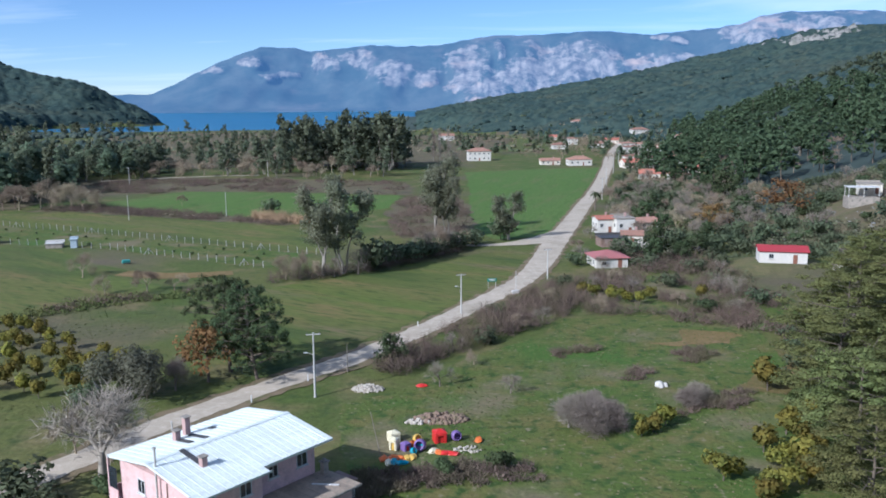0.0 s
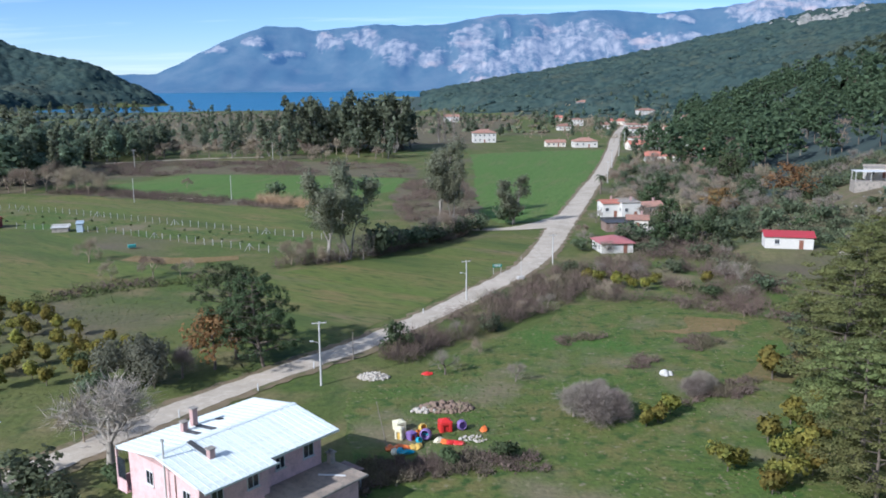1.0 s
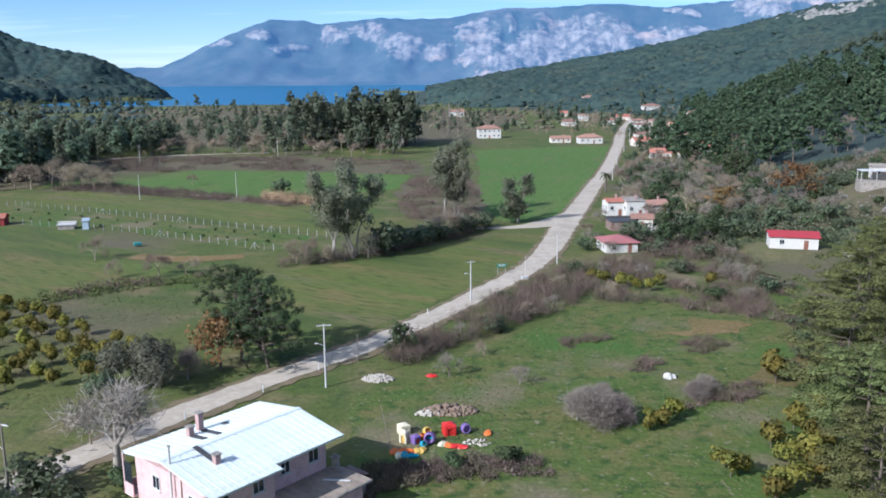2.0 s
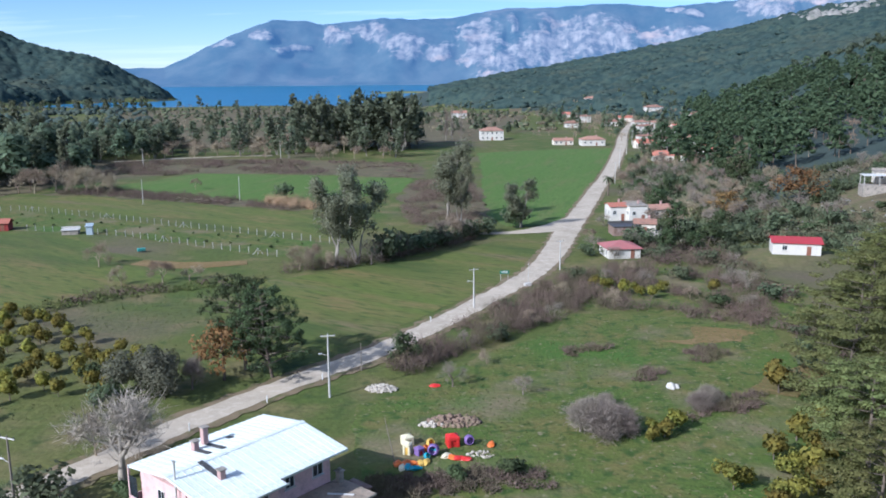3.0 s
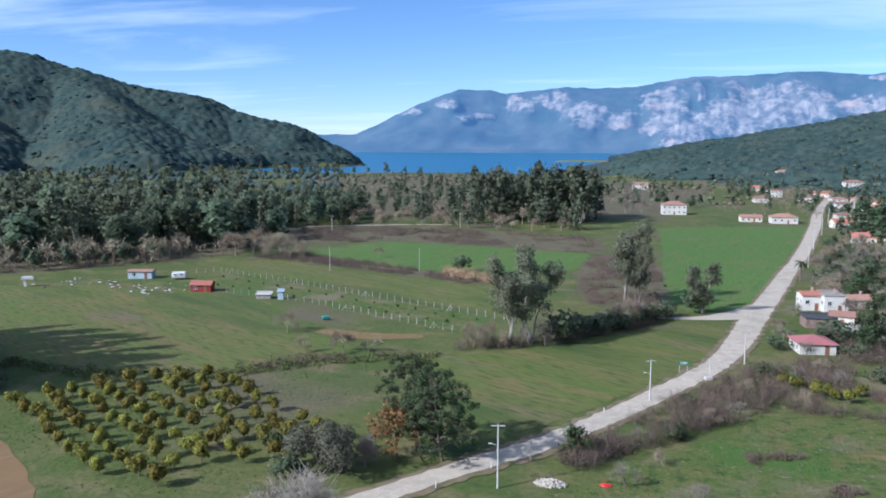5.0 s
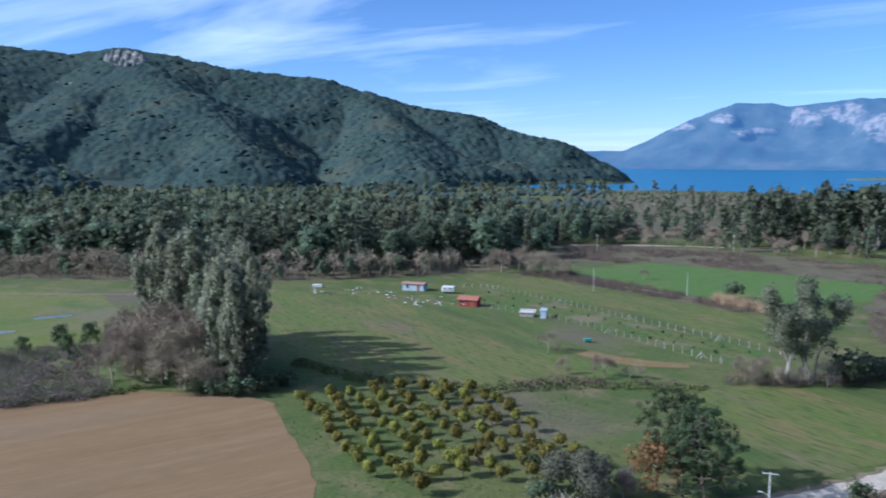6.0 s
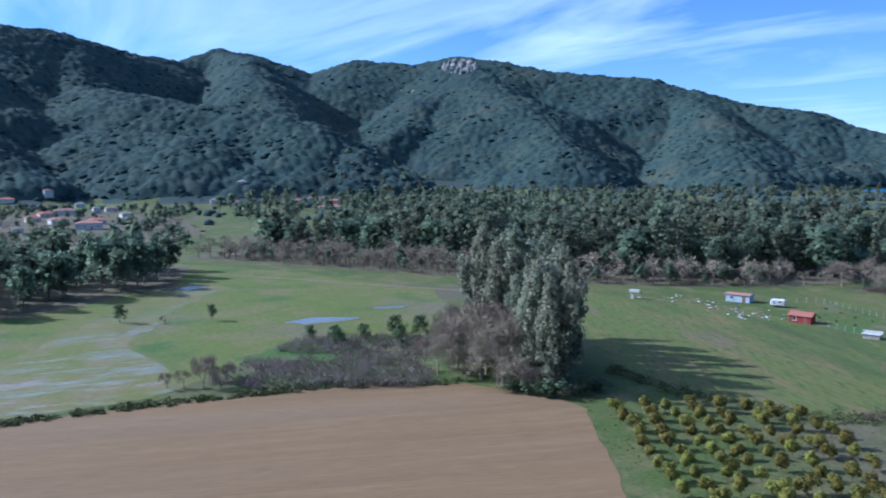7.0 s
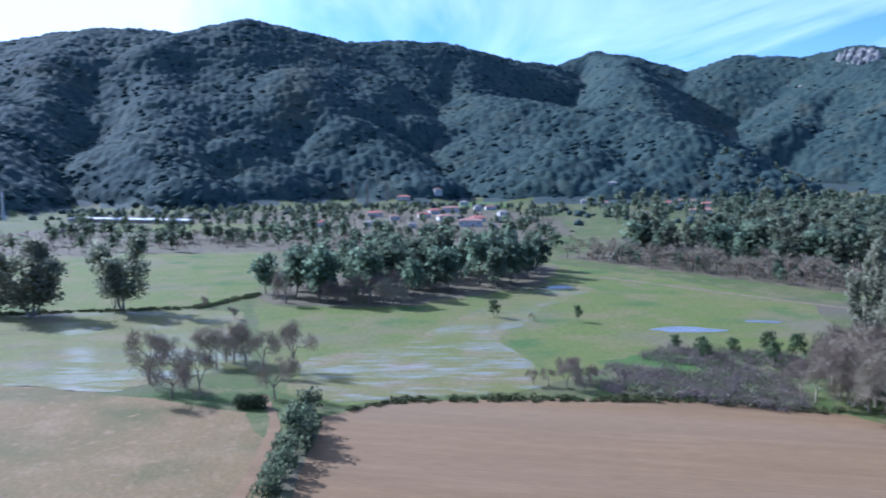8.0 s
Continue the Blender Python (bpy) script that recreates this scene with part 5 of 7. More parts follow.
joined_wood([(0, 585), (90, 560), (120, 700), (110, 900), (20, 900), (0, 760)], 22, ["dist_bare", "dist_bare", "dist_pine"], {"dist_bare": (5, 8), "dist_pine": (6, 9)}, "pines, eucalyptus and bare trees of the valley woods")
grove([(-318, 2), (-296, 8), (-286, 30), (-283, 52), (-320, 112), (-372, 138), (-395, 110), (-370, 40)], 12.5, ["far_pine"], WORDS, "pine grove", {"far_pine": (15, 20)})
grove([(-296, 10), (-288, 30), (-282, 52), (-290, 56), (-296, 34), (-302, 12)], 8, ["bare"], {"bare": "leafless brown tree in front of the pine grove"}, "grove front", {"bare": (11, 15)})
joined_wood([(-470, 8), (-450, 120), (-420, 160), (-480, 200), (-560, 120), (-560, 20)], 17, ["dist_bare", "dist_bare", "dist_pine"], TALL, "pines, eucalyptus and bare trees of the valley woods")
joined_wood([(-480, -170), (-480, 0), (-560, 20), (-600, -60), (-600, -170)], 12.5, ["dist_bare", "dist_bare", "dist_pine"], {"dist_bare": (6, 10), "dist_pine": (8, 14)}, "pines, eucalyptus and bare trees of the valley woods")
grove([(-420, -200), (-430, -130), (-520, -150), (-560, -210)], 12, ["far_pine"], WORDS, "far pine stand", {"far_pine": (16, 22)})
joined_wood([(92, 430), (112, 400), (130, 470), (150, 560), (215, 720), (230, 900), (90, 930), (80, 700), (104, 590)], 15, ["dist_bare", "dist_bare", "dist_pine", "dist_euca"], {"dist_bare": (5, 9), "dist_pine": (6, 10), "dist_euca": (7, 11)}, "trees between the village houses")
joined_wood([(-520, 200), (-480, 60), (-520, -60), (-640, 20), (-640, 230)], 11.5, ["dist_bare", "dist_bare", "dist_pine"], {"dist_bare": (5, 8), "dist_pine": (5, 9)}, "bare trees and pines before the hamlet")
joined_wood([(-640, -150), (-640, 20), (-640, 230), (-820, 330), (-900, 120), (-860, -150)], 15, ["dist_bare", "dist_pine", "dist_pine"], {"dist_bare": (5, 8), "dist_pine": (5, 10)}, "trees round the hamlet houses", 900)
joined_wood([(-820, 330), (-740, 470), (-700, 700), (-560, 900), (-420, 1050), (-300, 1180), (-520, 1200), (-800, 900), (-960, 560)], 27, ["dist_pine", "dist_euca", "dist_bare"], {"dist_bare": (6, 10), "dist_pine": (8, 15), "dist_euca": (10, 17)}, "woods along the foot of the western hill")
joined_wood([(-280, 640), (-180, 620), (20, 720), (60, 900), (20, 1150), (-300, 1180), (-420, 1050), (-380, 800)], 21, ["dist_bare", "dist_bare", "dist_euca", "dist_pine"], {"dist_bare": (3, 5), "dist_pine": (4, 6), "dist_euca": (4, 7)}, "thin woods on the plain behind the shore")
for x, y in ((-905, 105), (-915, 122), (-925, 145)):
    plant("poplar", x, y, 26, "tall slender leafless poplar by the hamlet", "hamlet poplars")
for x, y in ((-8, 560), (-4, 565), (2, 560)):
    plant("poplar", x, y, 20, "tall slender leafless poplar", "field poplars")
# trees on the slope to the east
grove([(40, 203), (62, 205), (90, 245), (122, 320), (112, 410), (84, 400), (64, 330), (56, 285), (52, 262), (57, 240), (50, 230)], 7.5, ["olive", "bare", "grey", "olive", "bare", "round", "grey", "bare"], WORDS, "slope scrub trees", {**TALL, "round": (4, 8), "olive": (3, 6)})
grove([(57, 182), (66, 200), (90, 232), (125, 300), (150, 260), (112, 210), (90, 200), (66, 202)], 8.0, ["olive", "olive", "grey", "bush"], WORDS, "slope olives", {**TALL, "olive": (2.5, 5)})
joined_wood([(98, 420), (122, 320), (150, 285), (210, 300), (260, 420), (330, 640), (300, 760), (200, 760), (165, 640), (140, 540)], 9.6, ["mid_pine", "mid_pine", "mid_pine", "mid_pine", "dist_bare"], {"mid_pine": (11, 20), "dist_bare": (6, 10)}, "dark pine woods on the near eastern slope", 400)
joined_wood([(210, 300), (300, 330), (420, 620), (470, 800), (300, 780), (330, 640), (260, 420)], 15, ["dist_pine"], {"dist_pine": (10, 17)}, "dark pine woods on the eastern slope", 400)
joined_wood([(66, 330), (84, 400), (98, 420), (140, 540), (122, 560), (112, 470), (92, 410), (74, 370)], 8, ["dist_bare", "dist_pine", "dist_euca"], {"dist_pine": (5, 10), "dist_euca": (6, 10), "dist_bare": (4, 7)}, "mixed trees above the village road", 150)
joined_wood([(110, 215), (150, 270), (215, 300), (230, 240), (180, 170), (120, 170)], 11, ["mid_pine", "dist_bare", "dist_pine"], {"mid_pine": (7, 13), "dist_bare": (4, 7), "dist_pine": (4, 7)}, "pines and bare trees on the eastern slope", 160)
for x, y, h in ((100, 247, 12.0), (78, 244, 9)):
    plant("russet", x, y, h, "broad tree with russet winter leaves on the slope", wide=1.25)
plant("round", 100, 301, 13, "large round green tree on the slope", wide=0.9)
for x, y, h, k in ((89, 240, 7, "grey"), (84, 252, 6, "olive"), (92, 256, 7, "olive"), (72, 236, 6, "grey"), (68, 246, 7, "bare"), (80, 232, 6, "olive"), (94, 232, 5.5, "olive"), (76, 218, 5, "olive"), (68, 212, 6.5, "olive"), (62, 206, 6.5, "round"), (86, 222, 6, "olive"),
                   (98, 218, 5, "olive"), (60, 214, 7, "olive"), (54, 212, 6, "grey"), (46, 208, 6, "olive"), (41, 236, 5, "grey"), (43, 205, 5, "grey"), (33.5, 205, 4.5, "grey"), (34, 213, 4.5, "bare"), (55, 256, 7, "bare")):
    plant(k, x, y, h, WORDS[k], "slope trees by the cottage", wide=1.2)
plant("round", 51, 199, 9.5, "dark round evergreen tree beside the roadside houses", wide=0.7)
plant("round", 49, 196, 7, "dark round evergreen tree beside the roadside houses", wide=0.8)
plant("round", 56, 198, 6, "dark evergreen tree beside the roadside houses", wide=0.8)


# ---- thickets, reeds and weeds ----
def thicket(name, poly, spacing, low, high, material, label, leaves=44, size=0.15, twigs=70, seed=1, wide=1.3, gaps=0.30):
    rng = np.random.default_rng(seed)
    pts = scatter(rng, poly, spacing)
    clumpy = lattice_noise(pts[:, 0], pts[:, 1], spacing * 3.2, seed) * 0.65 + lattice_noise(pts[:, 0], pts[:, 1], spacing * 9, seed + 5) * 0.35
    pts, clumpy = pts[clumpy > gaps], clumpy[clumpy > gaps]
    h = (low + (high - low) * rng.random(len(pts))) * (0.55 + 0.9 * clumpy)
    z = np.maximum(land(pts[:, 0], pts[:, 1]), 0)
    blobs = np.stack([pts[:, 0], pts[:, 1], z + h * 0.42, spacing * 0.55 * wide * (0.7 + 0.6 * rng.random(len(pts))), spacing * 0.55 * wide * (0.7 + 0.6 * rng.random(len(pts))), h * 0.55], 1)
    v, f = leaf_cloud(rng, blobs, leaves * len(pts), size, up=0.3)
    tv, tf = twig_cloud(rng, blobs, twigs * len(pts), high * 0.55, 0.022, up=1.0)
    v[:, 2] = np.maximum(v[:, 2], 0.02); tv[:, 2] = np.maximum(tv[:, 2], 0.02)
    f3 = np.concatenate([f[:, [0, 1, 2]], f[:, [0, 2, 3]], tf + len(v)])
    return tagged(new(name, mesh_of(name, np.concatenate([v, tv]), f3, material)), label, "brush", kind="stuff")


thicket("bramble_thicket", [(-12, 115), (-6, 115.5), (4, 128), (16, 140), (22, 150), (26, 165), (25, 178), (19, 170), (10, 154), (2, 141), (-5, 130)], 1.9, 0.7, 2.7, BRAMBLE, "brown leafless bramble thicket along the road", seed=3, leaves=55, size=0.11, twigs=120, gaps=0.40)
thicket("bramble_thicket", [(21, 150), (39, 147), (55, 140), (62, 147), (66, 160), (62, 172), (52, 178), (40, 184), (28, 182), (25, 170)], 2.3, 0.8, 2.2, BRAMBLE, "wide brown bramble thicket behind the paddock", seed=4, gaps=0.33, leaves=70, size=0.12, twigs=120)
thicket("bramble_thicket", [(39, 144), (54, 137), (57, 120), (50, 104), (53, 104), (60, 125), (60, 140), (42, 149)], 1.8, 0.7, 1.8, BRAMBLE, "brown scrub along the paddock's upper edge", seed=5)
for poly, sd in (([(14, 125), (20, 128), (24, 127), (17, 123)], 6), ([(32, 123), (38, 127), (42, 124), (36, 120)], 7), ([(24, 113), (27, 117), (30, 115), (27, 112)], 8), ([(28, 99), (34, 106), (41, 108), (38, 102)], 9)):
    thicket("bramble_patch", poly, 1.2, 0.4, 1.1, BRAMBLE, "low brown bramble mound in the paddock", seed=sd, leaves=60, size=0.11, twigs=110)
thicket("hedge_thicket", [(-39, 178), (-29, 181), (-19, 186), (-12, 195), (-1, 208), (11, 226), (8, 232), (-4, 218), (-14, 203), (-22, 192), (-38, 184)], 2.0, 1.2, 3.0, BRAMBLE, "brown and grey undergrowth of the field hedgerow", seed=10)
thicket("brown_scrub", [(-21, 300), (-14, 240), (6, 240), (8, 265), (8, 300), (2, 345), (-16, 345)], 3.0, 0.8, 2.2, BRAMBLE, "brown scrub between the crop fields", seed=11, gaps=0.40, leaves=44, size=0.18, twigs=90)
thicket("brown_scrub", [(-150, 352), (-115, 374), (-61, 365), (-16, 352), (-20, 405), (-65, 423), (-137, 440), (-172, 412)], 4.2, 0.8, 2.0, BRAMBLE, "brown scrub strip behind the crop field", seed=12, gaps=0.36, leaves=48, size=0.25, twigs=90)
thicket("brown_scrub", [(-152, 304), (-134, 303), (-52, 265), (-45, 278), (-76, 288), (-137, 322)], 2.6, 0.8, 1.8, BRAMBLE, "brown scrub strip between two fields", seed=13, leaves=60, size=0.17, twigs=90)
thicket("reed_bed", [(-66, 286), (-48, 277), (-40, 268), (-44, 264), (-64, 276)], 1.5, 2.0, 3.2, REED, "tall dry tan reeds beside the crop field", seed=14, leaves=20, twigs=46, size=0.25)
thicket("bramble_strip", [(-164, 71), (-188, 84), (-200, 106), (-186, 130), (-172, 140), (-156, 124), (-140, 105), (-152, 89)], 2.6, 0.8, 2.0, PALEBRAMBLE, "brown bramble strip behind the ploughed field", seed=15, gaps=0.38, leaves=60, size=0.18, twigs=120)
thicket("field_bank", [(-163, 16), (-171, 28), (-164, 63), (-157, 90), (-141, 113), (-138, 112), (-153, 88), (-160, 62), (-167, 28)], 1.3, 0.4, 1.0, WEED, "grassy weedy bank along the ploughed field", seed=16, leaves=34, size=0.22)
thicket("field_ditch", [(-128, 143), (-98, 138.5), (-80, 145), (-62, 160), (-40, 171), (-40, 175), (-64, 168), (-82, 151), (-99, 144.5), (-128, 149)], 1.7, 0.3, 1.0, WEED, "weedy ditch between orchard and field", seed=18, leaves=30, size=0.2, twigs=14, gaps=0.38)
thicket("field_ditch", [(-75, 152), (-62, 161), (-45, 170), (-46, 176), (-64, 170), (-76, 158)], 2.4, 0.5, 1.6, BRAMBLE, "brown scrub on the ditch bank", seed=17, leaves=30, size=0.2, twigs=60, gaps=0.45)
thicket("meadow_ditch", [(-300, -92), (-297, -20), (-321, 0), (-318, 4), (-292, -17), (-296, -92)], 1.8, 0.4, 0.9, WEED, "dark grassy ditch through the meadow", seed=19, leaves=30, size=0.3)
thicket("house_weeds", [(-9, 76), (-12, 82), (-4, 84), (1, 84), (0, 80.5), (-5, 79)], 1.1, 0.4, 1.2, BRAMBLE, "brown brambles and weeds beside the house", seed=20, leaves=70, size=0.13, twigs=110)
thicket("house_weeds", [(-9, 78), (-4, 83.5), (3, 85), (9, 84), (10, 81.5), (3, 80.5), (-3, 79)], 1.3, 0.4, 1.2, BRAMBLE, "tangled brown weeds along the paddock edge", seed=24, leaves=60, size=0.13, twigs=110)
thicket("yard_hedge", [(-47, 78), (-38, 70), (-33, 66), (-36, 62), (-50, 68)], 1.5, 1.0, 2.6, OLIVELEAF, "dark leafy hedge beside the house yard", seed=23, leaves=60, size=0.22)


for x, y, h, k in ((36, 191, 4.0, "grey"), (46, 191, 4.5, "olive"), (56, 188, 4.0, "olive"), (62, 186, 3.6, "grey"), (43, 203, 4.6, "olive"), (64, 196, 4.4, "olive"), (88, 199, 4.0, "olive"), (94, 195, 3.6, "grey"), (31, 196, 3.6, "olive"), (1, 127, 3.6, "grey"), (6, 131, 3.2, "olive"), (12, 139, 3.8, "bare"), (17, 145, 3.2, "grey"), (9, 148, 2.8, "olive"), (20, 158, 3.6, "bare"), (24, 172, 3.4, "olive"), (30, 152, 4.2, "bare"), (38, 168, 4.4, "grey"), (46, 172, 3.6, "olive"),
                   (44, 156, 3.4, "bare"), (55, 165, 5.5, "grey"), (57, 163, 5.0, "grey"), (60, 156, 4.0, "olive"), (48, 150, 3.0, "bush"), (36, 177, 3.8, "bare"), (31, 172, 3.2, "grey"), (53, 150, 3.4, "grey")):
    plant(k, x, y, h, "scrubby small tree standing out of the brambles", "bramble trees", wide=1.25)


def tufts(name, poly, spacing, size, material, label, seed):
    rng = np.random.default_rng(seed)
    p = scatter(rng, poly, spacing)
    keep = lattice_noise(p[:, 0], p[:, 1], 11, seed) > 0.42
    p = p[keep]
    z = np.maximum(land(p[:, 0], p[:, 1]), 0) + size * 0.3
    blobs = np.stack([p[:, 0], p[:, 1], z, np.full(len(p), size), np.full(len(p), size), np.full(len(p), size * 0.5)], 1)
    v, f = leaf_cloud(rng, blobs, 7 * len(p), size * 0.55, up=0.8)
    v[:, 2] = np.maximum(v[:, 2], 0.05)
    return tagged(new(name, mesh_of(name, v, f, material)), label, "grass", kind="stuff")


tufts("weed_tufts", FIELD_G, 0.95, 0.17, WEED, "weed tufts and thistles scattered in the paddock", 31)
tufts("weed_tufts", [(-110, 118), (-70, 90), (-40, 105), (-30, 125), (-30, 140), (-40, 172), (-62, 164), (-80, 147), (-100, 142)], 1.7, 0.2, WEED, "weed tufts scattered round the orchard", 32)
tufts("straw_tufts", FIELD_G, 1.7, 0.16, STRAW, "dry straw tufts in the paddock", 34)
tufts("weed_tufts", FIELD_D, 2.0, 0.17, WEED, "weed tufts scattered in the roadside meadow", 33)


# ---- woods on the hills ----
def ico(level):
    bm = bmesh.new()
    bmesh.ops.create_icosphere(bm, subdivisions=level, radius=1)
    v = np.array([x.co[:] for x in bm.verts])
    f = np.array([[y.index for y in x.verts] for x in bm.faces])
    bm.free()
    return v, f


def hill_wood(name, az0, az1, r0, r1, spacing, radius, level, material, label, seed, least=3.0, gaps=0.25, tall=1.3):
    """Single crowns standing out of the woods between two bearings and two distances."""
    rng = np.random.default_rng(seed)
    area = 0.5 * (r1 * r1 - r0 * r0) * radians(az1 - az0)
    n = int(area / spacing ** 2)
    a, r = np.radians(rng.uniform(az0, az1, n)), np.sqrt(rng.uniform(r0 * r0, r1 * r1, n))
    x, y = -r * np.sin(a), r * np.cos(a)
    z = land(x, y)
    crest = np.array(WEST + WEST_END[1:4])
    bearing, far = np.degrees(np.arctan2(-crest[:, 0], crest[:, 1])), np.hypot(crest[:, 0], crest[:, 1])
    near_side = (r < np.interp(np.degrees(a), bearing, far) + 25) | (a < 0.25)
    keep = near_side & (z > least) & (lattice_noise(x, y, 60, seed) * 0.6 + lattice_noise(x, y, 22, seed + 1) * 0.4 > gaps)
    x, y, z = x[keep], y[keep], z[keep]
    for cx, cy, cr in CLEAR[14:]:
        k = np.hypot(x - cx, y - cy) > cr
        x, y, z = x[k], y[k], z[k]
    m = len(x)
    s = radius * rng.uniform(0.6, 1.25, m)
    # each crown: a rough closed lump, with loose sprays of leaves standing out of it
    rise = np.clip((z - 2.5) / 7, 0, 1) * 2.4
    v0, f0 = ico(1)
    k = len(v0)
    lump = v0[None] * rng.uniform(0.72, 1.18, (m, k, 1)) * s[:, None, None] * np.array([1.08, 1.08, 0.72 * tall])
    lump += np.stack([x, y, z + s * 0.30 + rise], 1)[:, None]
    lf = (f0[None] + (np.arange(m) * k)[:, None, None]).reshape(-1, 3)
    n = m * level
    own = np.repeat(np.arange(m), level)
    u = rng.normal(size=(n, 3)); u /= np.linalg.norm(u, axis=1)[:, None]
    u[:, 2] = np.abs(u[:, 2])
    c = np.stack([x, y, z + s * 0.3 + rise], 1)[own] + u * s[own][:, None] * np.array([1.08, 1.08, 0.74 * tall])
    nrm = u + rng.normal(size=(n, 3)) * 0.3
    nrm /= np.linalg.norm(nrm, axis=1)[:, None]
    t = np.cross(nrm, rng.normal(size=(n, 3))); t /= np.linalg.norm(t, axis=1)[:, None]
    w = np.cross(nrm, t)
    q = (s[own] * (0.16 + 0.18 * rng.random(n)))[:, None]
    v = np.stack([c - t * q, c + w * q * 0.8, c + t * q], 1).reshape(-1, 3)
    me = smooth(mesh_of(name, np.concatenate([lump.reshape(-1, 3), v]), np.concatenate([lf, np.arange(3 * n).reshape(-1, 3) + m * k]), material))
    return tagged(new(name, me), label, "woodland", kind="stuff")


def canopy(name, az0, az1, r0, r1, step, cell, rise, label, seed):
    """The closed roof of a hill wood: one bumpy sheet of touching crowns laid over the slope."""
    az = np.radians(np.arange(az0, az1, math.degrees(step / (0.75 * r1))))
    rad = np.arange(r0, r1, step * 1.15)
    A, R = np.meshgrid(az, rad, indexing="ij")
    x, y = -R * np.sin(A), R * np.cos(A)
    z = land(x, y)
    near = np.full(x.shape, 9.0)
    size = np.ones(x.shape)
    ix, iy = np.floor(x / cell), np.floor(y / cell)
    for i in (-1, 0, 1):
        for j in (-1, 0, 1):
            h1 = np.sin((ix + i) * 127.1 + (iy + j) * 311.7 + seed) * 43758.5453
            h2 = np.sin((ix + i) * 269.5 + (iy + j) * 183.3 + seed) * 43758.5453
            h1, h2 = h1 - np.floor(h1), h2 - np.floor(h2)
            d = np.hypot(x / cell - ix - i - h1, y / cell - iy - j - h2)
            size = np.where(d < near, 0.6 + 0.6 * h2, size)
            near = np.minimum(near, d)
    tall = rise * (0.25 + size * 1.15 * np.clip(1 - near ** 2, 0, 1) + 0.9 * (lattice_noise(x, y, 34, seed) - 0.5))
    top = z + tall * np.clip((z - 2.5) / 7, 0, 1)
    crest = np.array(WEST + WEST_END[1:4])
    bearing, far = np.degrees(np.arctan2(-crest[:, 0], crest[:, 1])), np.hypot(crest[:, 0], crest[:, 1])
    keep = (z > 2.5) & ((R < np.interp(np.degrees(A), bearing, far) + 40) | (A < 0.25))
    na, nr = x.shape
    i, j = np.meshgrid(np.arange(na - 1), np.arange(nr - 1), indexing="ij")
    a = (i * nr + j)[keep[:-1, :-1]]
    f = np.stack([a, a + 1, a + nr + 1, a + nr], -1)
    used = np.unique(f)
    back = np.zeros(na * nr, int); back[used] = np.arange(len(used))
    v = np.stack([x, y, top], -1).reshape(-1, 3)[used]
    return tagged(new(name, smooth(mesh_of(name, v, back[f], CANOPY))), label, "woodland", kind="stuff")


canopy("hill_woods", 15, 125, 820, 2130, 3.9, 11.0, 6.0, "dense pine woods on the western hills, tinted blue for haze", 3.1)
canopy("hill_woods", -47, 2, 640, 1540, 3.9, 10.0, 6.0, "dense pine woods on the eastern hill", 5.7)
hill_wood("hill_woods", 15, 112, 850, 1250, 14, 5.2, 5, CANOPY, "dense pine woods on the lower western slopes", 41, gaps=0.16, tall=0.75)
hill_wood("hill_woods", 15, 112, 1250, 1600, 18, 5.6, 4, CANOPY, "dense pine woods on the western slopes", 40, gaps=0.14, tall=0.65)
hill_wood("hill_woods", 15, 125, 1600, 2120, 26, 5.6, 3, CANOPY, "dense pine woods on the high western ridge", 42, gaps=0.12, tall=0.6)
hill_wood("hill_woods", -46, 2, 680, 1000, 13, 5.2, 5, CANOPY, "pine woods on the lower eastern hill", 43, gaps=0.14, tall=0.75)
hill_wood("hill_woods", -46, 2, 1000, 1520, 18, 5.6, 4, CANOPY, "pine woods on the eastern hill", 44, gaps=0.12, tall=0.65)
thicket("slope_scrub", [(57, 178), (64, 172), (90, 178), (112, 205), (150, 262), (125, 305), (100, 262), (84, 235), (66, 205)], 2.6, 0.6, 2.4, SCRUB, "grey-green scrub on the stony slope", seed=45, gaps=0.2, leaves=32, size=0.28, twigs=10)
thicket("slope_scrub", [(32, 188), (50, 184), (66, 177), (72, 183), (66, 200), (58, 210), (44, 208), (33, 206)], 2.2, 0.7, 2.4, BRAMBLE, "brown brambles round the roadside houses", seed=52, gaps=0.28, leaves=46, size=0.16, twigs=60)
thicket("slope_scrub", [(84, 183), (98, 180), (110, 200), (104, 212), (90, 204), (66, 206), (70, 199), (82, 198)], 2.4, 0.5, 2.0, SCRUB, "grey-green scrub behind the white cottage", seed=53, gaps=0.25, leaves=40, size=0.22, twigs=20)
thicket("slope_scrub", [(112, 205), (160, 190), (200, 230), (215, 300), (150, 290), (118, 262)], 3.2, 0.8, 2.8, SCRUB, "grey-green scrub under the slope pines", seed=49, gaps=0.22, leaves=44, size=0.30, twigs=14)
thicket("slope_scrub", [(44, 205), (62, 206), (90, 245), (122, 320), (112, 410), (84, 400), (64, 330), (56, 285), (54, 262)], 3.4, 1.0, 3.0, SCRUB, "grey-green and brown scrub behind the roadside houses", seed=46, leaves=46, size=0.34, twigs=12)
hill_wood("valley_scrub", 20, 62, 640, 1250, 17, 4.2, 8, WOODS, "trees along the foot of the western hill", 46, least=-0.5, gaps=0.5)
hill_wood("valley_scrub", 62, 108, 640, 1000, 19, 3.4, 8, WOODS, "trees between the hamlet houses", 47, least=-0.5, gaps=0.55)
hill_wood("shore_scrub", -8, 20, 650, 1190, 15, 2.6, 6, SCRUB, "scrub and reeds on the plain behind the shore", 48, least=-0.5, gaps=0.45, tall=0.8)


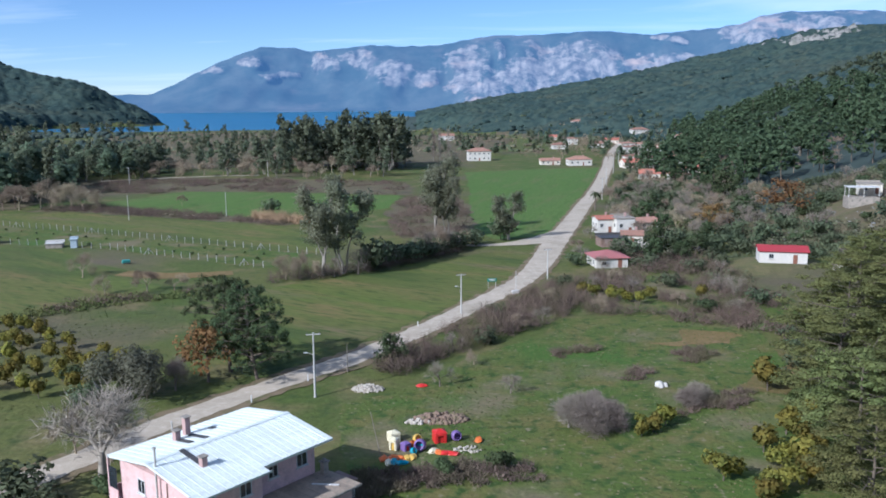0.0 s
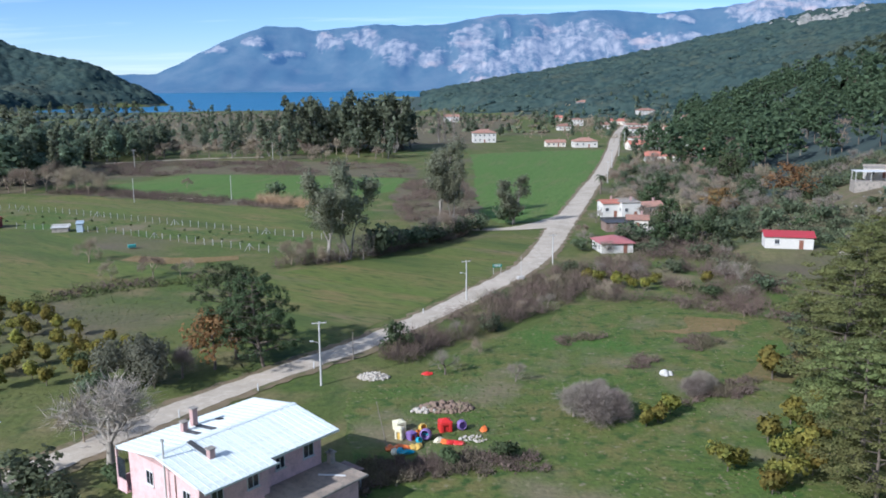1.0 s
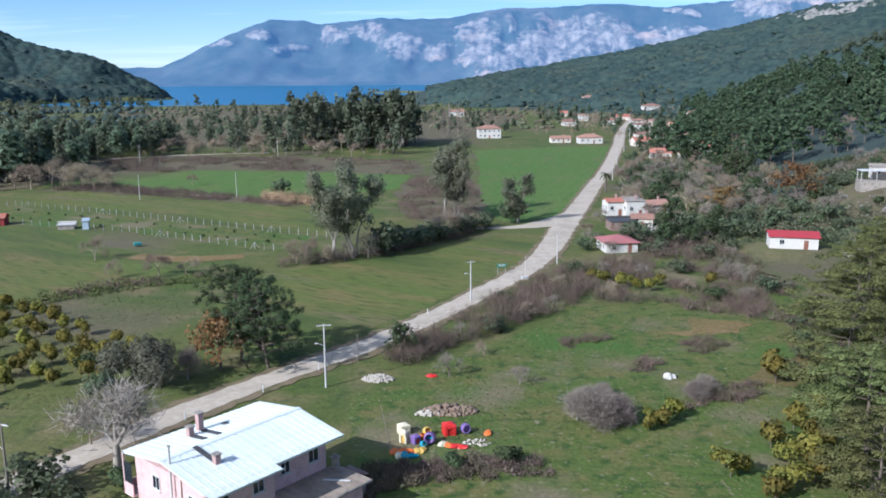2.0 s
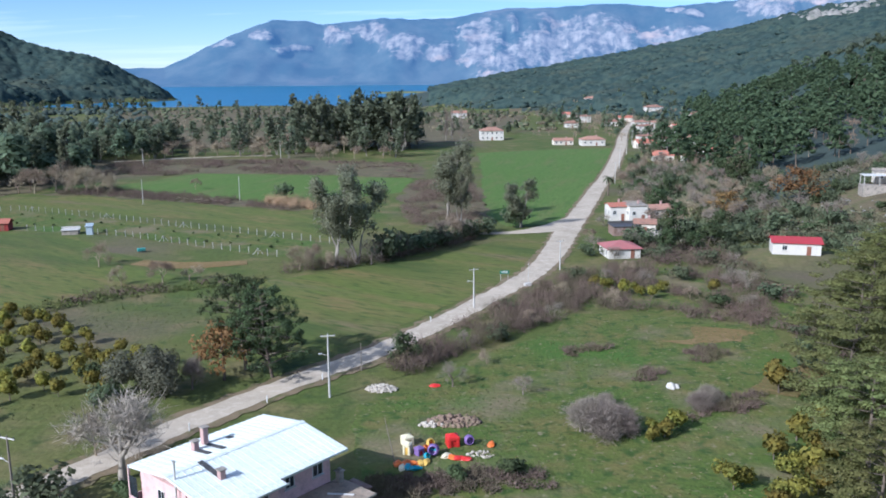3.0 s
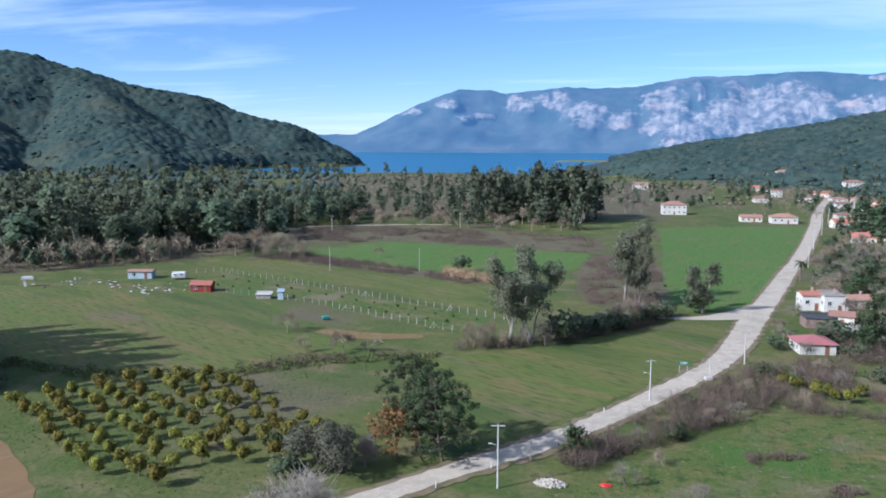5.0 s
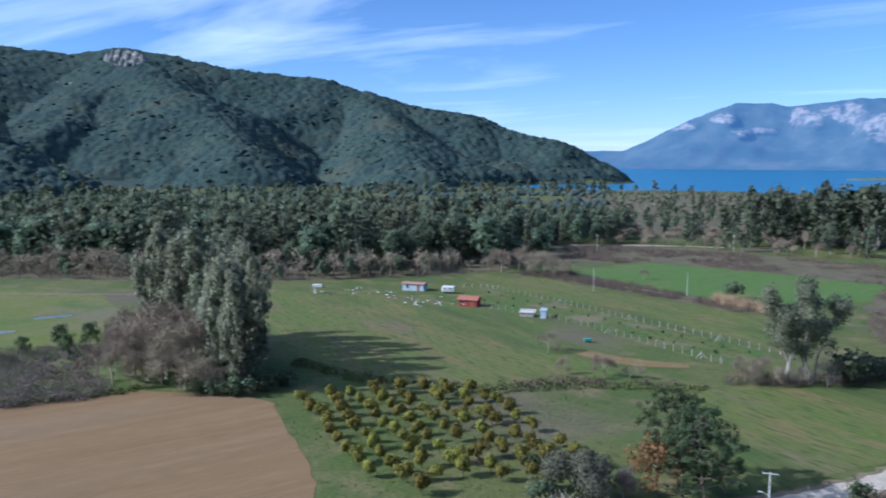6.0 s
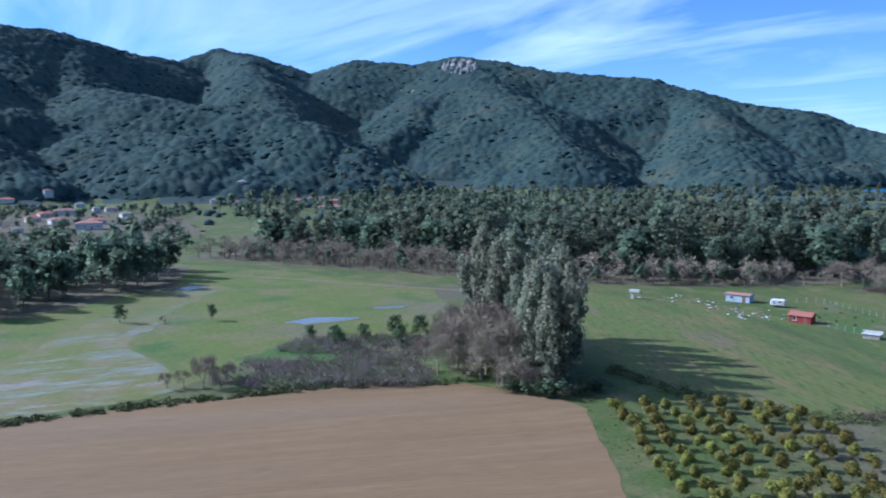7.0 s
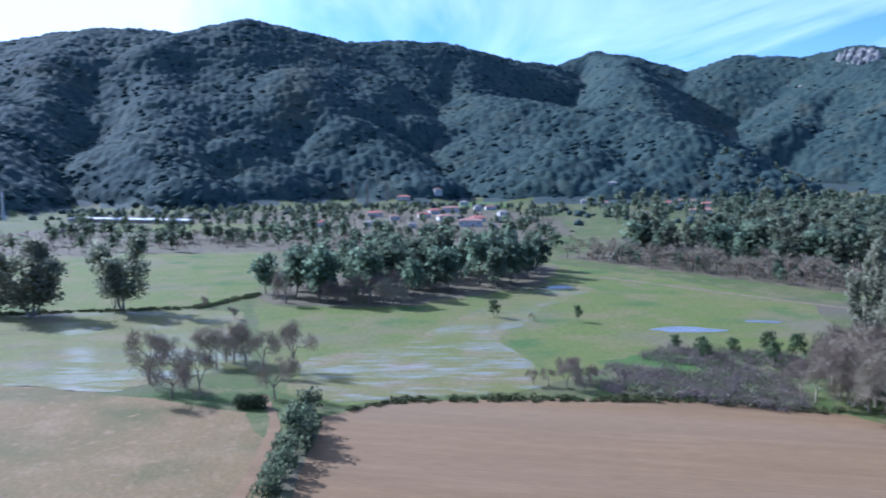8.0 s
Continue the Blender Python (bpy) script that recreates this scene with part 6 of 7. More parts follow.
def outcrop(name, cx, cy, rx, ry, count, size, label, seed, lean=0.6, stone=None):
    """Pale limestone blocks breaking out of a slope."""
    rng = np.random.default_rng(seed)
    v0, f0 = ico(1)
    a, r = rng.uniform(0, 6.28, count), np.sqrt(rng.random(count))
    x, y = cx + rx * r * np.cos(a), cy + ry * r * np.sin(a)
    s = size * rng.uniform(0.4, 1.3, count)
    v = v0[None] * rng.uniform(0.6, 1.3, (count, len(v0), 1)) * s[:, None, None] * np.array([1, 1, lean])
    v += np.stack([x, y, land(x, y) + s * 0.15], 1)[:, None]
    f = f0[None] + (np.arange(count) * len(v0))[:, None, None]
    return tagged(new(name, mesh_of(name, v.reshape(-1, 3), f.reshape(-1, 3), stone or ROCK)), label, "rocks", kind="stuff")


outcrop("rock_outcrop", 560, 1275, 90, 30, 60, 7, "grey limestone crags near the eastern hilltop", 51, 0.8, CRAG)
outcrop("rock_outcrop", *polar(-23.6, 1335, 0)[:2], 55, 26, 70, 9, "grey limestone cliff near the eastern hilltop", 57, 1.1, CRAG)
outcrop("rock_outcrop", *polar(-3.6, 1640, 0)[:2], 40, 60, 50, 6, "pale rocky point above the bay", 58, 0.8)
outcrop("rock_outcrop", *polar(51.3, 1880, 0)[:2], 46, 34, 80, 7.5, "grey limestone crag below the western summit", 52, 2.0, CRAG)
outcrop("rock_outcrop", *polar(55.6, 1870, 0)[:2], 60, 30, 30, 5, "pale limestone ledges below the western ridge", 53, 0.8, CRAG)
outcrop("slope_stones", 100, 205, 30, 25, 70, 0.5, "grey stones strewn on the slope", 54, stone=CRAG)
outcrop("slope_stones", 112, 228, 22, 16, 60, 0.6, "grey stone terrace below a slope house", 55, stone=CRAG)
outcrop("slope_stones", 60, 225, 12, 12, 40, 1.2, "pale rock outcrops among roadside scrub", 56, 1.0)

# ---- buildings ----
PINKWALL = mat("pink_render", (0.62, 0.42, 0.39), (0.66, 0.46, 0.43), (0.52, 0.36, 0.33), 0.5, 0.9, local=True, bump=0.005, bscale=20, rough=0.85)
WHITEWALL = mat("white_render", (0.55, 0.52, 0.46), (0.60, 0.57, 0.51), (0.55, 0.52, 0.47), 0.5, 0.8, local=True, rough=0.85)
CREAMWALL = mat("cream_render", (0.62, 0.56, 0.46), (0.68, 0.62, 0.52), (0.48, 0.43, 0.36), 0.5, 0.8, local=True, rough=0.85)
SHEET = mat("pale_sheet_roof", (0.665, 0.698, 0.658), (0.712, 0.747, 0.705), (0.589, 0.621, 0.583), 0.35, 1.3, local=True, rough=0.45, metal=0.0, vary=0.04, spec=0.5)
REDTILE = mat("red_roof_tiles", (0.42, 0.15, 0.10), (0.36, 0.14, 0.10), (0.30, 0.17, 0.12), 0.8, 1.5, local=True, bump=0.04, bscale=5, vary=0.15)
ORANGETILE = mat("orange_roof_tiles", (0.344, 0.189, 0.130), (0.296, 0.166, 0.125), (0.224, 0.156, 0.120), 0.6, 1.2, local=True, bump=0.04, bscale=5, vary=0.2)
FADEDRED = mat("faded_red_sheet", (0.391, 0.145, 0.135), (0.340, 0.128, 0.122), (0.289, 0.145, 0.135), 0.6, 2.0, local=True, rough=0.6)
CRIMSON = mat("crimson_sheet_roof", (0.36, 0.045, 0.055), (0.32, 0.05, 0.055), None, 0.6, 2.0, local=True, rough=0.5)
TERRACE = mat("dusty_terrace_boards", (0.36, 0.29, 0.22), (0.29, 0.235, 0.18), (0.22, 0.19, 0.15), 0.6, 1.4, local=True, bump=0.02, bscale=8, vary=0.12)
CONCRETE = mat("weathered_concrete", (0.34, 0.30, 0.25), (0.28, 0.25, 0.21), (0.20, 0.18, 0.15), 0.6, 1.4, local=True, bump=0.02, bscale=8)
GLASS = mat("dark_window_glass", (0.02, 0.025, 0.03), (0.03, 0.035, 0.04), None, 1.0, 3.0, local=True, rough=0.08, spec=0.6)
FRAME = mat("white_window_frame", (0.62, 0.61, 0.58), (0.57, 0.56, 0.53), None, 1.0, 4.0, local=True, rough=0.5)
WOOD = mat("brown_door_wood", (0.24, 0.11, 0.07), (0.20, 0.09, 0.06), None, 1.0, 5.0, local=True, rough=0.6)
RUST = mat("rusty_sheet", (0.20, 0.13, 0.10), (0.26, 0.20, 0.17), (0.14, 0.09, 0.07), 0.7, 1.5, local=True, rough=0.7)
BRICK = mat("pink_chimney_brick", (0.45, 0.30, 0.27), (0.38, 0.26, 0.23), None, 1.5, 5.0, local=True)
DARKSTEEL = mat("dark_painted_steel", (0.06, 0.06, 0.06), (0.09, 0.085, 0.08), None, 1.0, 5.0, local=True, rough=0.5)
POLECON = mat("pale_pole_concrete", (0.52, 0.50, 0.46), (0.45, 0.43, 0.39), None, 0.8, 4.0, local=True)
POLEWOOD = mat("grey_pole_wood", (0.22, 0.19, 0.15), (0.17, 0.145, 0.115), None, 0.8, 4.0, local=True)


def gable(name, length, width, eave, rise, material, over=0.4, thick=0.12):
    """A gabled roof with thickness, ridge along x."""
    l, w = length / 2 + over, width / 2 + over
    drop = rise * over / (width / 2)
    bm = bmesh.new()
    ring = [(-w, eave - drop), (0, eave + rise), (w, eave - drop), (w, eave - drop - thick), (0, eave + rise - thick), (-w, eave - drop - thick)]
    ends = [[bm.verts.new((x, y, z)) for y, z in ring] for x in (-l, l)]
    for k in range(6):
        bm.faces.new((ends[0][k], ends[0][(k + 1) % 6], ends[1][(k + 1) % 6], ends[1][k]))
    for e in ends:
        bm.faces.new((e[0], e[1], e[4], e[5])); bm.faces.new((e[1], e[2], e[3], e[4]))
    bmesh.ops.recalc_face_normals(bm, faces=bm.faces[:])
    return bm_mesh(name, bm, material)


def hipped(name, length, width, eave, rise, material, over=0.5, thick=0.12):
    l, w, r = length / 2 + over, width / 2 + over, max(length / 2 - width / 2, 0.1)
    bm = bmesh.new()
    lo = [bm.verts.new(p) for p in ((-l, -w, eave), (l, -w, eave), (l, w, eave), (-l, w, eave))]
    un = [bm.verts.new(p) for p in ((-l, -w, eave - thick), (l, -w, eave - thick), (l, w, eave - thick), (-l, w, eave - thick))]
    a, b = bm.verts.new((-r, 0, eave + rise)), bm.verts.new((r, 0, eave + rise))
    for f in ((lo[0], lo[1], b, a), (lo[1], lo[2], b), (lo[2], lo[3], a, b), (lo[3], lo[0], a), tuple(un)):
        bm.faces.new(f)
    for k in range(4):
        bm.faces.new((lo[k], un[k], un[(k + 1) % 4], lo[(k + 1) % 4]))
    bmesh.ops.recalc_face_normals(bm, faces=bm.faces[:])
    return bm_mesh(name, bm, material)


def wall_body(name, length, width, height, rise, material):
    """A closed block of walls; with a rise it has gable ends."""
    bm = bmesh.new()
    l, w = length / 2, width / 2
    ring = [(-w, -0.6), (w, -0.6), (w, height), (0, height + rise - 0.13), (-w, height)] if rise else [(-w, -0.6), (w, -0.6), (w, height), (-w, height)]
    ends = [[bm.verts.new((x, y, z)) for y, z in ring] for x in (-l, l)]
    for e in ends:
        bm.faces.new(e)
    n = len(ring)
    for k in range(n):
        bm.faces.new((ends[0][k], ends[0][(k + 1) % n], ends[1][(k + 1) % n], ends[1][k]))
    bmesh.ops.recalc_face_normals(bm, faces=bm.faces[:])
    return bm_mesh(name, bm, material)


WINDOWS = {}


def window_on(parent, m, w, h, frame_mat=None, name="window"):
    """A window proud of the wall: a frame with a mullion, the dark pane set back, a sill. m: its middle on the wall, -y outward."""
    key = (round(w, 2), round(h, 2))
    if key not in WINDOWS:
        t = 0.07
        WINDOWS[key] = (boxes("frame", [(-w / 2 + t / 2, 0, 0, t, 0.10, h), (w / 2 - t / 2, 0, 0, t, 0.10, h), (0, 0, h / 2 - t / 2, w - 2 * t, 0.10, t), (0, 0, -h / 2 + t / 2, w - 2 * t, 0.10, t), (0, 0, 0, 0.06, 0.08, h - 2 * t)], FRAME),
                        boxes("pane", [(0, 0.01, 0, w - t, 0.03, h - t)], GLASS), boxes("sill", [(0, -0.08, -h / 2 - 0.04, w + 0.2, 0.22, 0.06)], FRAME))
    fr, pn, sl = WINDOWS[key]
    win = part(name, fr, parent, at=m)
    part("pane", pn, win, "dark glass pane")
    part("sill", sl, win)
    return win


def face(side, along, z, length, width):
    """The pose of a fitting on one of the four walls, -y outward."""
    if side == "s":
        return pose(along, -width / 2 - 0.03, z)
    if side == "n":
        return pose(along, width / 2 + 0.03, z, 0, 0, 180)
    if side == "w":
        return pose(-length / 2 - 0.03, along, z, 0, 0, -90)
    return pose(length / 2 + 0.03, along, z, 0, 0, 90)


def house(x, y, turn, length, width, height, rise, walls, roofing, label, roof_kind="gable", floors=1, fronts="sw", chimney=True, name="house", z=None, category="house", bay=3.0):
    root = tagged(new(name), label, category)
    root.matrix_world = pose(x, y, floor_at(x, y) if z is None else z, 0, 0, turn)
    part("wall", wall_body("wall", length, width, height, rise if roof_kind == "gable" else 0, walls), root)
    if roof_kind == "gable":
        part("roof", gable("roof", length, width, height, rise, roofing), root)
    elif roof_kind == "hip":
        part("roof", hipped("roof", length, width, height + 0.12, rise, roofing), root)
    else:
        part("roof", boxes("roof", [(0, 0, height + 0.1, length + 0.5, width + 0.5, 0.2), (0, width / 2 + 0.1, height + 0.45, length + 0.5, 0.2, 0.5)], roofing, 0.02), root)
    storey = height / floors
    for side in fronts:
        span = length if side in "sn" else width
        n = max(1, int(span / bay))
        for fl in range(floors):
            for k in range(n):
                a = (k + 0.5) * span / n - span / 2
                if fl == 0 and k == n // 2 and side == fronts[0]:
                    door = part("door", boxes("door", [(0, 0, 0, 0.95, 0.10, 2.05)], WOOD, 0.01), root, "brown wooden door", face(side, a, 1.03, length, width))
                    part("handle", boxes("handle", [(0.35, -0.08, -0.02, 0.12, 0.05, 0.03)], DARKSTEEL), door)
                else:
                    window_on(root, face(side, a, fl * storey + storey * 0.55, length, width), 1.1, 1.15)
    if chimney:
        part("chimney", boxes("chimney", [(length * 0.2, width * 0.12, height + rise * 0.8 + 0.3, 0.5, 0.5, 1.2), (length * 0.2, width * 0.12, height + rise * 0.8 + 0.95, 0.66, 0.66, 0.1)], BRICK), root)
    return root


def pink_house():
    """The large pink house with the pale sheet roof by the road."""
    root = tagged(new("house"), "two-storey pink house with a pale metal sheet roof by the road", "house")
    root.matrix_world = pose(-20.7, 73.0, 0, 0, 0, 50.3)
    # walls: the near half stands forward of the far half
    wall = part("wall", boxes("wall", [(-3.4, 0.1, 3.25, 7.2, 11.0, 7.7), (3.7, 0.6, 3.25, 7.0, 10.0, 7.7)], PINKWALL), root, "smooth pink rendered wall")
    eave, rise, half = 7.45, 0.95, 6.3
    roof = part("roof", gable("roof", 15.4, 2 * half - 0.1, eave, rise, SHEET, over=0.0, thick=0.16), root, "pale blue-grey metal sheet roof")
    slope = math.hypot(half, rise)
    tilt = math.degrees(math.atan2(rise, half))
    n, pitch = 21, 15.5 / 21
    sheet = boxes("roof_panel", [(0, 0, 0.02, pitch - 0.02, slope + 0.25, 0.02), (-pitch / 2 + 0.03, 0, 0.05, 0.05, slope + 0.25, 0.06), (-pitch * 0.17, 0, 0.035, 0.03, slope + 0.25, 0.02), (pitch * 0.17, 0, 0.035, 0.03, slope + 0.25, 0.02)], SHEET)
    for k in range(n):
        for s in (-1, 1):
            long = 0.95 if s < 0 and k < n // 2 else 0.0
            at = pose(-7.75 + pitch * (k + 0.5), s * (half / 2 + 0.06 + long * 0.5), eave + rise / 2 + 0.02 - long * 0.5 * rise / half, -s * tilt)
            part("roof_panel", sheet, roof, at=at @ Matrix.Diagonal((1, 1 + long / (slope + 0.25), 1, 1)))
    part("ridge_cap", boxes("ridge_cap", [(0, -0.12, eave + rise + 0.06, 15.6, 0.26, 0.05), (0, 0.12, eave + rise + 0.06, 15.6, 0.26, 0.05)], SHEET), roof)
    part("eaves_board", boxes("eaves_board", [(-3.9, -7.30, 7.20, 7.6, 0.06, 0.2), (3.9, -6.36, 7.32, 7.8, 0.06, 0.2), (0, 6.36, 7.32, 15.6, 0.06, 0.2)], SHEET), roof)
    # chimneys and the long flat dark strips on the roof
    for x, y, h in ((-0.9, 4.3, 1.7), (-2.4, 3.6, 0.9), (-4.2, -3.2, 0.8)):
        zz = eave + rise * (1 - abs(y) / half)
        ch = part("chimney", boxes("chimney", [(x, y, zz + h / 2 - 0.2, 0.55, 0.55, h + 0.4)], BRICK, 0.02), root, "pinkish brick chimney")
        part("cap", boxes("cap", [(x, y, zz + h + 0.12, 0.75, 0.75, 0.08), (x - 0.25, y, zz + h + 0.04, 0.06, 0.5, 0.12), (x + 0.25, y, zz + h + 0.04, 0.06, 0.5, 0.12)], CONCRETE), ch)
    for x, y, s in ((-0.9, 2.4, 2.8), (-2.4, 2.2, 2.0), (-4.2, -1.4, 3.0), (1.3, 3.4, 0.7)):
        zz = eave + rise * (1 - abs(y) / half)
        part("roof_gutter", boxes("roof_gutter", [(0, 0, 0, 0.5, s, 0.08)], DARKSTEEL), root, "dark flat strip on the roof", pose(x, y, zz + 0.12, -tilt if y > 0 else tilt, 0, 0))
    part("flue_pipe", mesh_of("flue_pipe", *tubes([((-7.35, -0.9, 3.0), (-7.35, -0.9, 9.9), 0.10, 0.10), ((-7.35, -0.9, 9.9), (-7.35, -0.9, 10.05), 0.17, 0.17)], 8), POLECON), root, "tall grey metal flue pipe")
    part("downpipe", mesh_of("downpipe", *tubes([((-7.06, -2.0, 0), (-7.06, -2.0, 7.0), 0.05, 0.05)], 6), RUST), root)
    # windows
    for y, z in ((2.1, 5.5), (-3.6, 5.4), (2.1, 2.2), (-3.6, 2.2)):
        window_on(root, pose(-7.03, y, z, 0, 0, -90), 1.15, 1.35)
    for x in (-5.3, -1.6):
        window_on(root, pose(x, -5.43, 5.5), 1.25, 1.3)
        window_on(root, pose(x, -5.43, 2.3), 1.25, 1.3)
    window_on(root, pose(5.6, -4.43, 5.5), 1.3, 1.3)
    window_on(root, pose(2.2, -4.43, 5.5), 1.1, 1.2)
    # the covered balcony at the corner
    bal = part("balcony", boxes("balcony", [(-6.4, 6.3, 3.1, 2.2, 1.5, 0.18), (-7.4, 6.3, 3.7, 0.10, 1.5, 1.0), (-6.4, 7.0, 3.7, 2.2, 0.1, 1.0), (-7.4, 7.0, 5.1, 0.16, 0.16, 4.0)], PINKWALL), root)
    part("balcony_glass", boxes("balcony_glass", [(-7.42, 6.25, 5.3, 0.03, 1.3, 2.0)], GLASS), bal)
    # the flat-roofed annex
    part("annex", boxes("annex", [(4.0, -6.6, 1.55, 7.8, 4.2, 3.7)], PINKWALL), root)
    slab = part("terrace_slab", boxes("terrace_slab", [(4.0, -7.0, 3.5, 8.8, 5.2, 0.2)], CONCRETE, 0.03), root, "weathered concrete terrace roof")
    for k in range(9):
        part("slab_panel", boxes("slab_panel", [(0.15 + k * 0.96, -7.0, 3.62, 0.93, 5.0, 0.03)], TERRACE), slab)
    part("plank", boxes("plank", [(6.0, -7.2, 3.68, 0.22, 2.6, 0.06, 35)], FRAME), slab, "pale loose plank")
    st = part("stack", boxes("stack", [(7.7, -5.2, 4.1, 0.55, 0.55, 1.3), (7.7, -5.2, 4.8, 0.8, 0.8, 0.1), (7.7, -5.2, 4.95, 0.3, 0.3, 0.25)], CONCRETE), root, "grey concrete stack on the terrace")
    part("canopy", boxes("canopy", [(9.6, -5.2, 2.3, 2.4, 2.8, 0.12)], RUST), root, "brown sheet lean-to")
    part("lean_to_wall", boxes("lean_to_wall", [(9.4, -4.2, 1.1, 2.0, 0.15, 2.3), (10.5, -5.2, 1.1, 0.15, 2.2, 2.3)], WHITEWALL), root)
    dish = part("satellite_dish", hipped("satellite_dish", 0.8, 0.8, 0, 0.12, FRAME, over=0.0, thick=0.03), root, "white satellite dish", pose(-7.4, -2.7, 3.6, 70, 0, -60))
    part("awning", gable("awning", 3.4, 2.4, 2.5, 0.35, CRIMSON, over=0.1, thick=0.06), root, "rounded dark red porch roof", pose(-8.6, -0.2, 0, 0, 0, 0))
    return root


pink_house()
house(77.6, 191.8, -13, 10.4, 5.6, 2.9, 0.9, WHITEWALL, CRIMSON, "small white cottage with a crimson roof on the slope", fronts="s", chimney=False, bay=3.6, z=1.6)
bank = mesh_of("terrace", [(sx * a, sy * b, z) for a, b, z in ((13, 11, 0.0), (9, 6.5, 1.1), (7.2, 4.6, 1.58)) for sx, sy in ((-1, -1), (1, -1), (1, 1), (-1, 1))],
               [[k, (k + 1) % 4, (k + 1) % 4 + 4, k + 4] for k in range(4)] + [[k + 4, (k + 1) % 4 + 4, (k + 1) % 4 + 8, k + 8] for k in range(4)] + [[8, 9, 10, 11]], GROUND)
bank.transform(pose(77.6, 191.0, 0, 0, 0, -13))
tagged(new("terrace", bank), "levelled earth terrace under the white cottage", "terrace", kind="structure")
# the roadside houses
house(52.0, 246, 8, 5.5, 6.0, 4.6, 0.4, WHITEWALL, CONCRETE, "white house with a flat roof beside the road", roof_kind="flat", floors=1, fronts="sw", bay=2.6)
house(46.6, 247.5, 8, 5.0, 5.5, 4.4, 0.7, WHITEWALL, REDTILE, "white roadside house with a worn tiled roof", floors=1, fronts="sw", bay=2.4)
house(44.5, 224, 6, 7, 5.5, 2.4, 0.5, RUST, DARKSTEEL, "low dark shed with a flat sheet roof", roof_kind="flat", fronts="", name="shed", category="shed", chimney=False)
house(38.2, 196.5, 8, 7.6, 7.4, 2.3, 1.35, WHITEWALL, FADEDRED, "low white house with a faded red hipped roof by the road", roof_kind="hip", fronts="sw", chimney=False)
house(50.5, 226, -10, 5.5, 5, 3.0, 0.9, CREAMWALL, ORANGETILE, "small cream house with a tiled roof", fronts="s")
house(60, 252, 20, 7, 5, 2.8, 1.1, CREAMWALL, ORANGETILE, "small house with an orange tiled roof in scrub", fronts="s")
house(122.5, 243, -15, 6, 5, 2.8, 0.3, CREAMWALL, CONCRETE, "small cream house behind a veranda on the stony slope", roof_kind="flat", fronts="sw", chimney=False, z=floor_at(122.5, 243) + 1.2)
veranda = tagged(new("pergola"), "open veranda with a pale flat roof on thin posts", "pergola")
veranda.matrix_world = pose(118.0, 238, floor_at(118, 238) + 1.9, 0, 0, -10)
part("roof", boxes("roof", [(0, 0, 3.0, 8.5, 4.6, 0.16)], FRAME, 0.02), veranda)
for px in (-4.0, 0, 4.0):
    for py in (-2.0, 2.0):
        part("post", boxes("post", [(px, py, 1.3, 0.16, 0.16, 3.3)], POLECON), veranda)
part("floor_slab", boxes("floor_slab", [(0, 0, -1.4, 8.5, 4.8, 3.2)], CONCRETE), veranda, "rough stone terrace under the veranda")
house(22, 560, 4, 15, 10, 6.2, 2.2, WHITEWALL, ORANGETILE, "white two-storey house with an orange hipped roof", roof_kind="hip", floors=2, fronts="sw")
house(81, 513, 5, 14, 9, 3.6, 2.0, WHITEWALL, ORANGETILE, "white cottage with an orange roof at the crop field", roof_kind="hip", fronts="sw")
house(64, 519, 5, 12, 6, 2.8, 1.4, CREAMWALL, ORANGETILE, "long low farm shed with an orange roof", fronts="s", name="shed", category="shed")
house(1, 845, 3, 15, 9, 5.5, 2.0, WHITEWALL, ORANGETILE, "distant white farmhouse with a tiled roof", floors=2, fronts="s")
VILLAGE = ((108, 492, 10, 11, 8, 3.4, "r"), (101, 418, -8, 10, 8, 3.2, "r"), (114, 412, 12, 9, 7, 3.0, "o"), (134, 610, 5, 12, 8, 5.6, "w"), (152, 560, -6, 12, 9, 3.6, "o"),
           (141, 660, 8, 11, 8, 5.8, "w"), (166, 640, 14, 12, 8, 3.4, "r"), (127, 705, -4, 12, 9, 3.6, "o"), (186, 815, 6, 16, 10, 5.6, "o"), (150, 765, -8, 12, 9, 3.6, "r"), (176, 885, 10, 14, 9, 3.6, "o"),
           (112, 760, 0, 12, 8, 5.4, "w"), (200, 720, 16, 12, 8, 3.6, "o"), (105, 850, -6, 13, 8, 3.4, "r"), (140, 900, 4, 13, 9, 5.4, "o"), (92, 690, 4, 11, 8, 3.4, "o"), (160, 700, -10, 10, 8, 3.2, "w"))
for x, y, turn, l, w, h, tone in VILLAGE + tuple(LANE):
    roofing = {"o": ORANGETILE, "r": REDTILE, "w": ORANGETILE}[tone]
    text = {"o": "white village house with an orange tiled roof", "r": "village house with a faded red roof", "w": "bright white village house with a low roof"}[tone]
    house(x, y, turn, l, w, h, 1.0 if tone == "w" else 1.9, WHITEWALL if tone != "r" else CREAMWALL, roofing, text, roof_kind="gable" if tone == "r" else "hip", floors=2 if h > 5 else 1, fronts="sw")
for x, y, turn, l, w, h, tone in HAMLET:
    roofing = {"o": ORANGETILE, "r": REDTILE, "w": CONCRETE}[tone]
    text = {"o": "hamlet house with an orange tiled roof below woods", "r": "hamlet house with a faded red roof below woods", "w": "white hamlet house below wooded slopes"}[tone]
    house(x, y, turn, l, w, h, 1.8, WHITEWALL if tone != "r" else CREAMWALL, roofing, text, roof_kind="hip", floors=2 if h > 5 else 1, fronts="se", bay=4.0)
patch("grass_field", [(-868, 200), (-850, 262), (-905, 290), (-968, 300), (-985, 262), (-940, 232)], CROP, 0.1, "small green plot beside the hamlet", "field", 1.0, seed=77)
